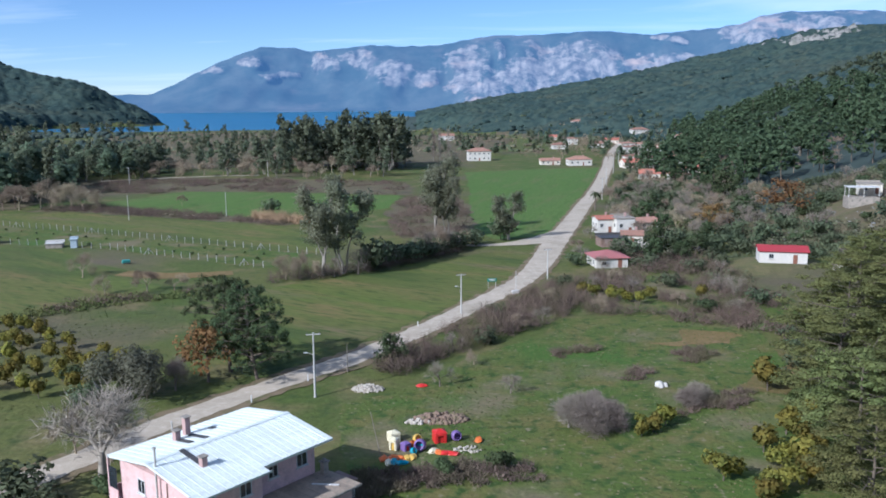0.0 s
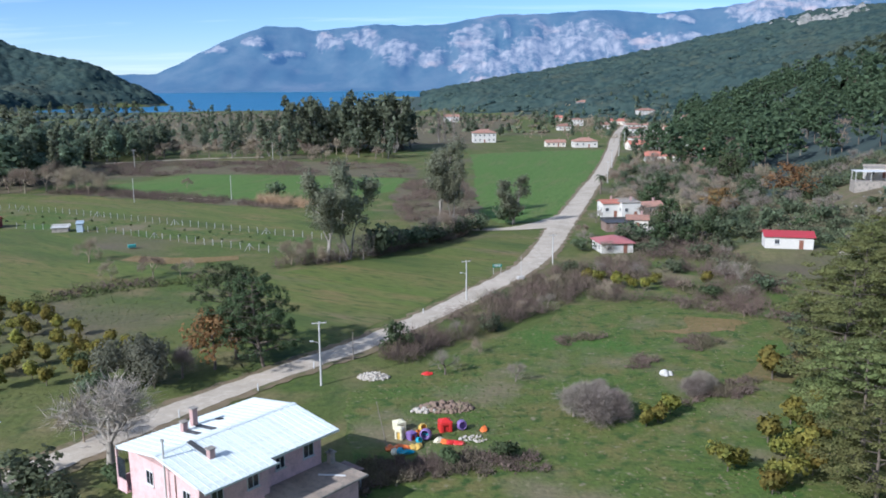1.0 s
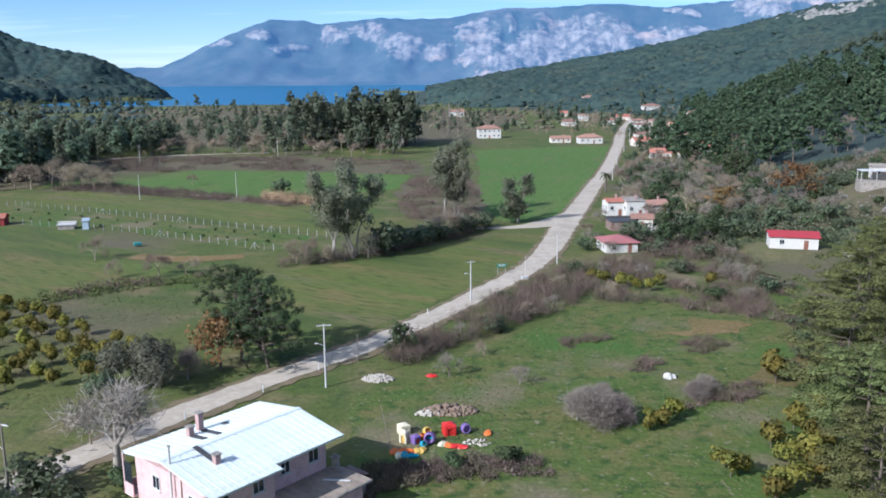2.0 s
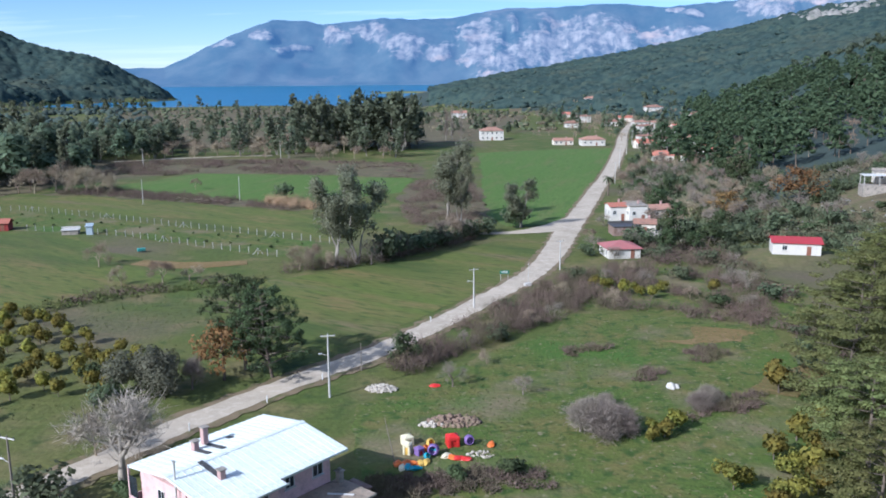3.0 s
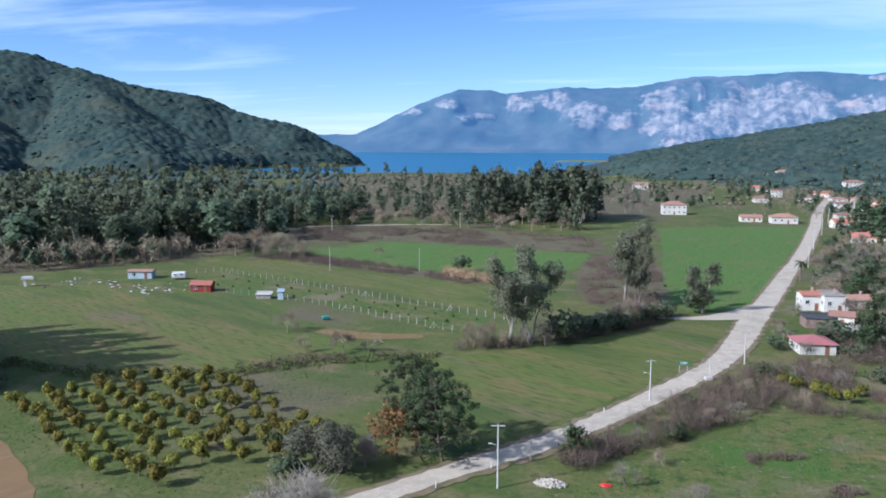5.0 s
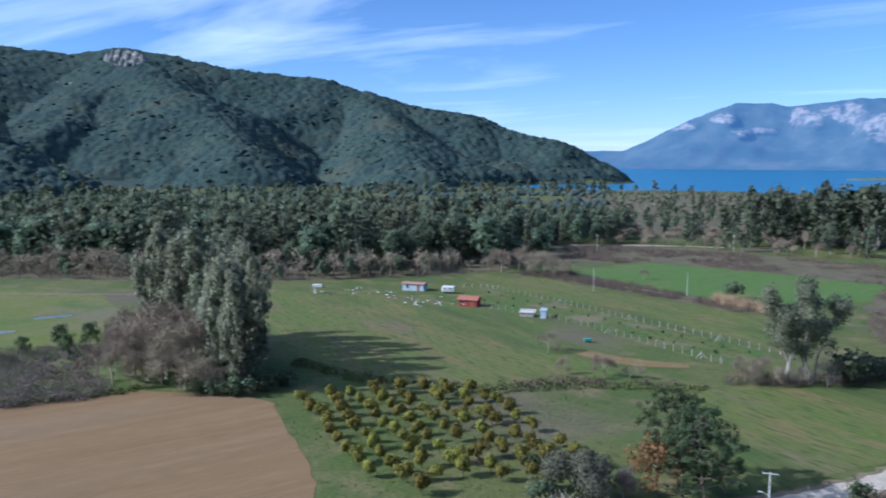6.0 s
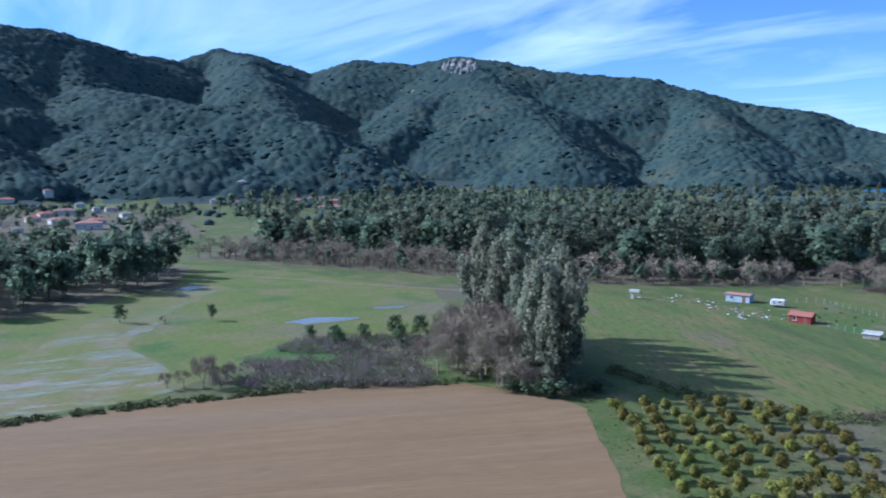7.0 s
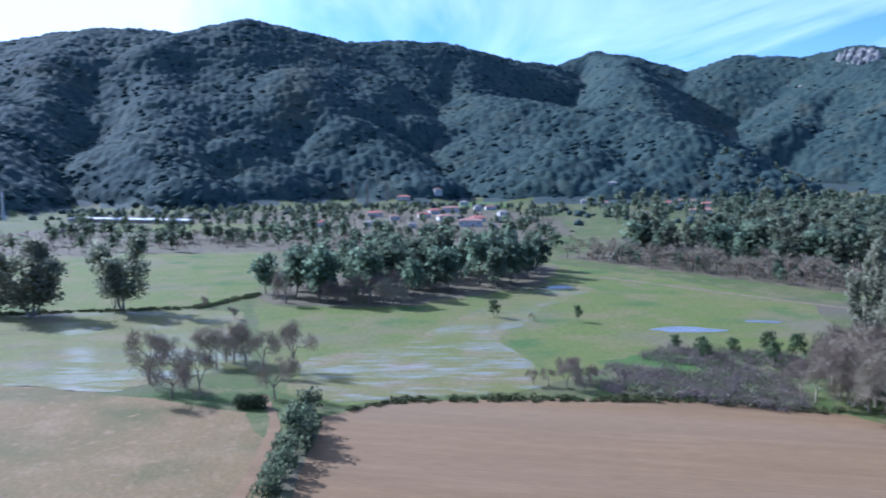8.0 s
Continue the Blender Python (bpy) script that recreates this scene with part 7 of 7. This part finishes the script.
patch("grass_field", [(-400, 545), (-341, 612), (-389, 705), (-465, 715), (-441, 617)], CROP, 0.1, "bright green field beyond the valley wood", "field", 1.0, seed=78)
patch("grass_field", [(-640, -110), (-600, 10), (-680, 20), (-720, -110)], WETGRASS, 0.1, "pale green field before the long shed", "field", 1.0, seed=79)
# the long greenhouse and the white tower beyond the pasture
long_shed = tagged(new("greenhouse"), "long low greenhouse with a pale roof", "greenhouse")
long_shed.matrix_world = pose(-725, -98, floor_at(-725, -98), 0, 0, 61)
part("wall", boxes("wall", [(0, 0, 1.6, 115, 8, 3.2)], CONCRETE), long_shed)
part("roof", gable("roof", 115, 8, 3.2, 1.0, FRAME, over=0.4), long_shed, "pale sheet roof")
tower = tagged(new("minaret"), "slender white minaret tower among distant trees", "tower")
tower.matrix_world = pose(-790, -210, floor_at(-790, -210))
part("shaft", mesh_of("shaft", *tubes([((0, 0, -1), (0, 0, 24), 1.3, 1.1)], 10), WHITEWALL), tower)
part("gallery", mesh_of("gallery", *tubes([((0, 0, 20), (0, 0, 21), 1.9, 1.9)], 10), WHITEWALL), tower)
part("spire", mesh_of("spire", *tubes([((0, 0, 24), (0, 0, 31), 1.2, 0.05)], 10), CONCRETE), tower)


# ---- cabins and clutter at the fields' far side ----
REDPAINT = mat("red_painted_boards", (0.27, 0.042, 0.036), (0.23, 0.04, 0.036), None, 0.8, 3.0, local=True, rough=0.6)
BLUEPAINT = mat("blue_painted_boards", (0.36, 0.43, 0.48), (0.40, 0.46, 0.50), None, 0.8, 3.0, local=True, rough=0.6)
TEAL = mat("teal_plastic", (0.06, 0.24, 0.21), (0.08, 0.27, 0.24), None, 0.8, 3.0, local=True, rough=0.45)
house(-130.5, 233, 10, 6.2, 4.0, 2.4, 0.9, REDPAINT, REDTILE, "small red wooden field cabin with a tiled roof", fronts="s", chimney=False, name="cabin", category="cabin", bay=2.8, z=0)
house(-163, 251, 12, 8, 4, 2.6, 0.4, BLUEPAINT, ORANGETILE, "pale blue field cabin with a flat reddish roof", roof_kind="gable", fronts="s", chimney=False, name="cabin", category="cabin", bay=2.8, z=0)
house(-107, 226.5, 14, 4.2, 2.8, 1.2, 0.1, CONCRETE, POLECON, "low grey shed with a pale sheet roof", roof_kind="flat", fronts="", chimney=False, name="shed", category="shed", z=0)
house(-101.5, 226, 14, 1.6, 1.6, 2.3, 0.2, BLUEPAINT, BLUEPAINT, "small blue outhouse beside the fenced strip", roof_kind="flat", fronts="", chimney=False, name="outhouse", category="outhouse", z=0)


def caravan(x, y, turn):
    root = tagged(new("caravan"), "white touring caravan parked at the field's edge", "caravan")
    root.matrix_world = pose(x, y, 0, 0, 0, turn)
    part("body", boxes("body", [(0, 0, 1.55, 4.6, 2.1, 2.1)], FRAME, 0.3), root)
    for wx in (-0.35, 0.35):
        for wy in (-1.0, 1.0):
            part("wheel", mesh_of("wheel", *tubes([((wx, wy - 0.1, 0.33), (wx, wy + 0.1, 0.33), 0.33, 0.33)], 12), DARKSTEEL), root)
    window_on(root, pose(0.8, -1.06, 1.8), 1.2, 0.6)
    window_on(root, pose(-1.2, -1.06, 1.8), 0.8, 0.6)
    part("drawbar", boxes("drawbar", [(2.8, 0, 0.45, 1.2, 0.1, 0.1)], DARKSTEEL), root)


caravan(-149, 251, 20)
hide = tagged(new("watch_stand"), "small white box stand on a post in the field", "stand")
hide.matrix_world = pose(-188, 227, 0, 0, 0, 25)
part("post", boxes("post", [(-0.9, 0, 1.2, 0.7, 0.7, 2.4)], FRAME), hide)
part("box", boxes("box", [(0, 0, 2.8, 3.4, 1.4, 0.9)], FRAME, 0.04), hide)
tank = tagged(new("handcart"), "teal plastic handcart tipped in the grass", "cart")
tank.matrix_world = pose(-78.2, 201.6, 0, 0, 0, 30)
part("tub", boxes("tub", [(0, 0, 0.7, 1.9, 1.1, 0.8)], TEAL, 0.12), tank)
for wy in (-0.6, 0.6):
    part("wheel", mesh_of("wheel", *tubes([((0.2, wy - 0.06, 0.32), (0.2, wy + 0.06, 0.32), 0.32, 0.32)], 10), DARKSTEEL), tank)
clut = np.random.default_rng(61)
for k in range(80):
    t = clut.random()
    x, y = -186 + 52 * t + clut.normal() * 4, 236 + 4 * math.sin(t * 6) + clut.normal() * 4.5
    s = clut.uniform(0.2, 0.75)
    m = (FRAME, CONCRETE, RUST, POLECON, WOOD)[clut.integers(5)]
    ob = tagged(new("scrap_board", boxes("scrap_board", [(0, 0, 0.2 * s, 1.6 * s, 1.0 * s, 0.35 * s)], m, 0.03)), "scrap board or crate dumped by the cabins", "scrap", "cabin clutter")
    ob.matrix_world = pose(x, y, 0.02, 0, 0, clut.uniform(0, 360))


def fence(line, gap, label):
    """White concrete fence posts with wires; slanted braces now and then."""
    root = tagged(new("fence"), label, "fence")
    p = np.array(line, float)
    s = np.r_[0, np.cumsum(np.hypot(*np.diff(p, axis=0).T))]
    q = np.arange(0, s[-1], gap)
    xs, ys = np.interp(q, s, p[:, 0]), np.interp(q, s, p[:, 1])
    post = boxes("post", [(0, 0, 0.80, 0.12, 0.12, 1.8)], POLECON)
    brace = boxes("brace", [(0, 0, 0, 0.10, 0.10, 1.9)], POLECON)
    for k, (x, y) in enumerate(zip(xs, ys)):
        root_post = part("post", post, root, at=pose(x, y, 0, 0, 0, 30))
        if k % 11 == 5:
            for d in (-1, 1):
                part("brace", brace, root_post, at=pose(d * 0.62, 0, 0.78, 0, -d * 38, 0))
    for z in (0.5, 1.0, 1.5):
        part("wire", mesh_of("wire", *tubes([((a, b, z), (c, d, z), 0.006, 0.006) for a, b, c, d in zip(xs[:-1], ys[:-1], xs[1:], ys[1:])], 3), DARKSTEEL), root)


fence([(-150, 264), (-144, 269), (-110, 253.5), (-78, 235.5), (-33, 212.5)], 3.0, "row of white fence posts along the nursery strip")
fence([(-122, 232), (-90, 222.5), (-66, 208.5), (-41, 194.5)], 3.0, "row of white fence posts along the field's lower edge")
sap = np.random.default_rng(71)
for r in (0.3, 0.7):
    for k in range(16):
        t = (k + 0.5) / 16
        x, y = -140 + 103 * t, (268 - 54 * t) * (1 - r) + (240 - 44 * t) * r
        plant("sapling", x + sap.normal() * 0.6, y + sap.normal() * 0.6, sap.uniform(0.6, 1.1), "young sapling bush in the fenced strip", "nursery saplings", wide=0.8)


# ---- poles, signs and small things along the road ----
def power_pole(x, y, h, turn, label, lamp=True, arm=True, material=None, r=0.16):
    root = tagged(new("power_pole"), label, "utility pole")
    root.matrix_world = pose(x, y, floor_at(x, y), 0, 0, turn)
    part("shaft", mesh_of("shaft", *tubes([((0, 0, -0.3), (0, 0, h), r, r * 0.6)], 8), material or POLECON), root)
    if arm:
        ar = part("crossarm", boxes("crossarm", [(0, 0, h - 0.25, 1.9, 0.12, 0.12)], POLECON), root)
        for k in (-0.85, 0, 0.85):
            part("insulator", mesh_of("insulator", *tubes([((k, 0, h - 0.2), (k, 0, h + 0.05), 0.06, 0.04)], 6), DARKSTEEL), ar)
    if lamp:
        la = part("lamp_arm", mesh_of("lamp_arm", *tubes([((0, 0, h * 0.66), (-0.9, 0, h * 0.70), 0.04, 0.04)], 6), POLECON), root)
        part("lamp_head", boxes("lamp_head", [(-1.05, 0, h * 0.70, 0.5, 0.2, 0.12)], FRAME, 0.03), la)
    return root


power_pole(-17.5, 106.5, 8.9, 12, "pale utility pole with crossarm and street lamp")
power_pole(2.7, 150.5, 7.6, 25, "pale utility pole with crossarm and street lamp")
power_pole(22.2, 181, 6.8, 25, "pale utility pole beside the road junction", lamp=False)
power_pole(14.2, 168, 4.6, 0, "short thin post on a concrete block", lamp=False, arm=False, r=0.07)
power_pole(-14.4, 117, 4.2, 0, "short weathered wooden post by the road", lamp=False, arm=False, material=POLEWOOD, r=0.08)
power_pole(-44, 75.5, 8.4, -20, "grey utility pole with crossarm beside the house", lamp=True, material=POLEWOOD)
power_pole(-75.7, 287.5, 8.5, 0, "slim pale pole at the crop field", lamp=False, arm=False, r=0.12)
power_pole(-107, 281, 8.5, 0, "slim pale pole at the crop field", lamp=False, arm=False, r=0.12)
power_pole(-150, 398, 9, 0, "slim pole with crossarm before the woods", lamp=False)
power_pole(-93, 440, 9, 0, "slim pole before the woods", lamp=False, arm=False)
for x, y in ((56, 330), (68, 385), (84, 450), (100, 515)):
    power_pole(x + 5.5, y, 8.5, 10, "utility pole along the village road", lamp=False)
stick = tagged(new("leaning_stick", mesh_of("leaning_stick", *tubes([((-7.2, 86.5, 0), (-8.4, 87.5, 5.2), 0.06, 0.035)], 6), POLEWOOD)), "thin leaning wooden pole beside dumped plastic", "pole")
for x, y in ((-25.5, 104.5), (-33, 95.5), (-19.5, 113), (-5, 141.5), (7.5, 152)):
    ob = tagged(new("marker_post", boxes("marker_post", [(0, 0, 0.5, 0.14, 0.14, 1.1)], FRAME, 0.02)), "small white marker post on the verge", "post", "verge posts")
    ob.location = (x, y, 0)
GREENSIGN = mat("green_sign_paint", (0.03, 0.16, 0.11), (0.035, 0.17, 0.12), None, 1.0, 4.0, local=True, rough=0.4)
sign = tagged(new("road_sign"), "green roadside board on two posts", "sign")
sign.matrix_world = pose(9.5, 171.5, 0, 0, 0, 10)
part("board", boxes("board", [(0, 0, 1.9, 2.0, 0.05, 0.7)], GREENSIGN, 0.02), sign)
part("writing", boxes("writing", [(0, -0.035, 2.05, 1.5, 0.01, 0.12), (0, -0.035, 1.8, 1.1, 0.01, 0.1)], FRAME), sign, "pale unreadable lines")
for k in (-0.8, 0.8):
    part("post", mesh_of("post", *tubes([((k, 0.06, -0.2), (k, 0.06, 2.2), 0.04, 0.04)], 6), POLECON), sign)
blk = tagged(new("concrete_block", boxes("concrete_block", [(0, 0, 0.35, 1.5, 0.7, 0.7)], POLECON, 0.06)), "pale concrete block at the roadside", "block")
blk.matrix_world = pose(14.0, 167, 0, 0, 0, 20)


def palm(x, y, h):
    root = tagged(new("palm_tree"), "palm tree with a shaggy head beside the road", "palm")
    root.matrix_world = pose(x, y, floor_at(x, y))
    part("trunk", mesh_of("trunk", *tubes([((0, 0, 0), (0.1, 0, h * 0.5), 0.32, 0.26), ((0.1, 0, h * 0.5), (0.0, 0, h), 0.26, 0.24)], 8), BARK), root)
    rng = np.random.default_rng(5)
    vs, fs = [], []
    for k in range(34):
        a, lift = k * 2.4, rng.uniform(-0.7, 1.1)
        d = np.array([math.cos(a), math.sin(a), 0])
        side = np.array([-math.sin(a), math.cos(a), 0]) * 0.28
        line = [np.array([0, 0, h]) + d * r * 2.5 + np.array([0, 0, lift * r * 1.6 - 1.5 * r * r]) for r in (0, 0.35, 0.7, 1.0)]
        o = len(vs)
        for i, p in enumerate(line):
            w = side * (0.4, 1.0, 0.9, 0.1)[i]
            vs += [p - w, p + w]
        for i in range(3):
            fs.append([o + 2 * i, o + 2 * i + 1, o + 2 * i + 3, o + 2 * i + 2])
    part("fronds", mesh_of("fronds", vs, fs, OLIVELEAF), root)


palm(53, 297, 6.5)

# ---- dumped plastic, rubble and the white boulder in the paddock ----
def plastic(name, rgb):
    return mat(name, rgb, tuple(v * 0.85 for v in rgb), None, 1.2, 3.0, local=True, rough=0.42, spec=0.4)


REDP, YELP, WHTP, PURP, ORAP, TURP = (plastic(*a) for a in (("red_plastic", (0.55, 0.03, 0.025)), ("yellow_plastic", (0.58, 0.38, 0.08)), ("cream_plastic", (0.68, 0.62, 0.42)), ("purple_plastic", (0.19, 0.12, 0.30)), ("orange_plastic", (0.65, 0.16, 0.03)), ("turquoise_plastic", (0.04, 0.28, 0.36))))


def play_tub(x, y, r, material, inner, turn, tip, label):
    """A hollow rounded plastic tub with an opening, lying in the grass."""
    r *= 0.86
    bm = bmesh.new()
    rows = []
    prof = ((0.0, 0.0), (0.75, 0.02), (0.98, 0.25), (1.0, 0.7), (0.88, 1.15), (0.72, 1.3), (0.62, 1.26), (0.80, 1.05), (0.88, 0.7), (0.85, 0.3), (0.0, 0.15))
    n = 18
    for q, z in prof:
        rows.append([bm.verts.new((q * r * math.cos(k * 2 * math.pi / n), q * r * math.sin(k * 2 * math.pi / n), z * r)) for k in range(n)])
    for a, b in zip(rows, rows[1:]):
        for k in range(n):
            bm.faces.new((a[k], a[(k + 1) % n], b[(k + 1) % n], b[k]))
    bmesh.ops.remove_doubles(bm, verts=bm.verts[:], dist=0.001)
    bmesh.ops.recalc_face_normals(bm, faces=bm.faces[:])
    root = tagged(new("play_tub"), label, "plastic tub", "dumped play tubs")
    root.matrix_world = pose(x, y, r * (0.85 if tip > 40 else 0.02), tip, 0, turn)
    shell = bm_mesh("shell", bm, material)
    part("shell", smooth(shell), root)
    part("seat", boxes("seat", [(0, 0, r * 0.3, r * 1.1, r * 0.4, r * 0.25)], inner, 0.04), root)
    return root


def play_house(x, y, w, h, material, inner, turn, tip, label):
    """A moulded plastic toy house: a rounded hollow box with a roof lump, a door hole and a window hole."""
    root = tagged(new("toy_house"), label, "toy house", "dumped toy houses")
    root.matrix_world = pose(x, y, h * 0.02 if tip < 40 else w * 0.5, tip, 0, turn)
    t = w * 0.09
    part("shell", boxes("shell", [(-w / 2, 0, h / 2, t, w, h), (w / 2, 0, h / 2, t, w, h), (0, w / 2, h / 2, w, t, h), (0, 0, h, w * 1.02, w * 1.02, t * 1.4),
                                  (-w * 0.36, -w / 2, h / 2, w * 0.28, t, h), (w * 0.36, -w / 2, h / 2, w * 0.28, t, h), (0, -w / 2, h * 0.86, w * 0.5, t, h * 0.26)], material, t * 0.4), root)
    part("roof", hipped("roof", w, w, h + t * 0.6, w * 0.25, material, over=0.04, thick=0.05), root)
    part("door", boxes("door", [(0, -w * 0.40, h * 0.34, w * 0.44, t * 0.6, h * 0.66)], inner, t * 0.2), root)


play_house(-6.2, 91.8, 1.15, 1.0, WHTP, YELP, 30, 0, "cream plastic toy house in the grass")
play_tub(-3.6, 91.3, 0.60, YELP, ORAP, 30, 60, "cream and yellow plastic play tub in the grass")
play_house(-6.0, 89.4, 0.85, 1.25, WHTP, YELP, -20, 0, "tall cream plastic toy house with window holes")
play_house(-4.7, 89.2, 0.85, 0.8, PURP, REDP, 40, 0, "small purple plastic toy house")
play_tub(-3.0, 89.4, 0.80, PURP, TURP, -10, 75, "purple plastic play tub with a turquoise inside")
play_house(-0.9, 91.6, 1.35, 1.15, REDP, REDP, 15, 0, "large red plastic toy house")
play_tub(0.9, 92.2, 0.72, PURP, PURP, 20, 80, "violet plastic play tub on its side")
play_tub(-4.0, 90.3, 0.5, ORAP, YELP, 80, 20, "orange plastic play tub")
play_tub(-3.9, 88.1, 0.45, TURP, YELP, 40, 60, "turquoise plastic play tub tipped over")
scr = np.random.default_rng(81)
for k, (x, y, m, w) in enumerate(((-7.0, 86.6, ORAP, "orange"), (-6.0, 86.8, ORAP, "orange"), (-5.2, 86.6, ORAP, "orange"), (-4.4, 86.7, YELP, "yellow"), (-3.8, 87.0, YELP, "yellow"), (-5.8, 85.8, TURP, "turquoise"), (-6.4, 85.6, WHTP, "cream"),
                                   (-5.0, 85.5, TURP, "turquoise"), (-1.6, 88.6, WHTP, "cream"), (-0.2, 88.0, REDP, "red"), (0.6, 87.8, REDP, "red"), (-0.9, 88.2, ORAP, "orange"), (3.6, 91.6, ORAP, "orange"), (-3.5, 110.5, REDP, "red"))):
    bm = bmesh.new()
    bmesh.ops.create_icosphere(bm, subdivisions=2, radius=1)
    for v in bm.verts:
        v.co = Vector((v.co.x * 0.75, v.co.y * 0.45, max(v.co.z, -0.3) * 0.30 + 0.09)) * (1 + 0.35 * noise.noise(v.co * 1.7 + Vector((k, 0, 0))))
    ob = tagged(new("plastic_panel", bm_mesh("plastic_panel", bm, m)), f"crumpled {w} plastic panel lying in grass", "plastic sheet", "dumped plastic panels")
    ob.matrix_world = pose(x, y, 0.05, 0, 0, scr.uniform(0, 180))


def stone_heap(name, cx, cy, rx, ry, high, count, size, material, label, seed):
    rng = np.random.default_rng(seed)
    v0, f0 = ico(2)
    a, r = rng.uniform(0, 6.28, count), np.sqrt(rng.random(count))
    x, y = cx + rx * r * np.cos(a), cy + ry * r * np.sin(a)
    z = high * (1 - r ** 2) * rng.random(count)
    s = size * rng.uniform(0.5, 1.3, count)
    v = v0[None] * rng.uniform(0.75, 1.2, (count, len(v0), 1)) * s[:, None, None] * rng.uniform(0.6, 1.2, (count, 1, 3))
    v += np.stack([x, y, z + s * 0.4], 1)[:, None]
    f = f0[None] + (np.arange(count) * len(v0))[:, None, None]
    return tagged(new(name, mesh_of(name, v.reshape(-1, 3), f.reshape(-1, 3), material)), label, "rubble", kind="stuff")


LIMESTONE = mat("white_limestone", (0.493, 0.443, 0.367), (0.425, 0.378, 0.312), (0.323, 0.279, 0.224), 0.8, 2.0, bump=0.03, bscale=6)
EARTH = mat("brown_earth", (0.19, 0.13, 0.095), (0.23, 0.165, 0.12), (0.13, 0.12, 0.06), 0.5, 1.2, bump=0.08, bscale=3)
stone_heap("stone_heap", -10.8, 109.3, 2.3, 1.2, 0.75, 300, 0.18, LIMESTONE, "heap of white limestone rubble in the grass", 91)
stone_heap("earth_heap", -0.8, 98.3, 3.3, 1.7, 0.6, 300, 0.26, EARTH, "mound of brown earth with old stones", 92)
stone_heap("rubble", -3.6, 97.2, 1.6, 0.6, 0.3, 30, 0.26, LIMESTONE, "pale stones beside the earth mound", 93)
stone_heap("rubble", 2.2, 89.0, 1.6, 0.9, 0.15, 40, 0.16, LIMESTONE, "pale rubble strewn near the dumped plastic", 94)
stone_heap("rubble", 90.5, 187, 3.5, 2.0, 1.4, 120, 0.5, LIMESTONE, "heap of pale yellowish stone beside the cottage", 95)


def boulder(x, y, r, label):
    bm = bmesh.new()
    bmesh.ops.create_icosphere(bm, subdivisions=3, radius=r)
    for v in bm.verts:
        v.co *= 1 + 0.40 * noise.noise(v.co * 1.3 / r) + 0.12 * noise.noise(v.co * 3.5 / r)
        v.co.z = max(v.co.z, -0.45 * r)
    ob = tagged(new("boulder", smooth(bm_mesh("boulder", bm, WHITEWALL))), label, "boulder")
    ob.location = (x, y, r * 0.42)


boulder(29.0, 109.8, 0.62, "pale white boulder lying in the paddock")
boulder(29.8, 110.0, 0.42, "smaller pale boulder beside the white one")


# ---- standing water in the meadow ----
def puddle(cx, cy, rx, ry, turn, seed, label="shallow flood water in the meadow"):
    pts = []
    for k in range(40):
        a = k * 2 * math.pi / 40
        q = 0.75 + 0.5 * noise.noise(Vector((math.cos(a) * 1.3 + seed, math.sin(a) * 1.3, seed)))
        x, y = rx * q * math.cos(a), ry * q * math.sin(a)
        t = radians(turn)
        pts.append((cx + x * math.cos(t) - y * math.sin(t), cy + x * math.sin(t) + y * math.cos(t)))
    patch("water", pts, PUDDLE, 0.07 + 0.004 * (seed % 7), label, "water", 0.6, seed=seed)


puddle(-221, 122, 5.5, 13, -14, 1)
puddle(-308, 115, 5, 9, 0, 2, "bright flood water before the pine grove")
puddle(-226, 152, 3, 7, -20, 3)
ribbon("track", [(-180, 2), (-168, 3), (-158, 4), (-148, 2), (-131, -1), (-120, -4), (-100, -8)], [1.2, 1.6, 2.0, 2.2, 2.4, 2.4, 2.4], SOIL, 0.11, "pale dirt farm track beside the hedge", "track")
ribbon("track", [(-330, 143), (-300, 160), (-263, 179), (-235, 195), (-205, 224)], [3, 3, 3, 3, 3], DIRT, 0.10, "brown farm track along the wood", "track")
ribbon("track", [(-101, 296), (-86, 290), (-80, 288)], [2, 2.4, 2], GRAVEL, 0.12, "pale concrete slab strip at the field's edge", "track")
ribbon("track", [(-175, 425), (-150, 440), (-120, 452), (-100, 455)], [4, 4, 4, 4], GRAVEL, 0.12, "pale gravel track before the woods", "track")
ribbon("bank", [(-75, 190), (-62, 186), (-48, 190)], [5, 7, 4], DRY, 0.09, "dry pale grass bank below the fence", "bank")
tagged(new("islet", smooth(mesh_of("islet", *(lambda v, f: (v * np.array([78, 16, 5]) + np.array([-120, 2040, -0.5]), f))(*ico(3)), SCRUB))), "low dark islet in the bay", "islet", kind="structure")
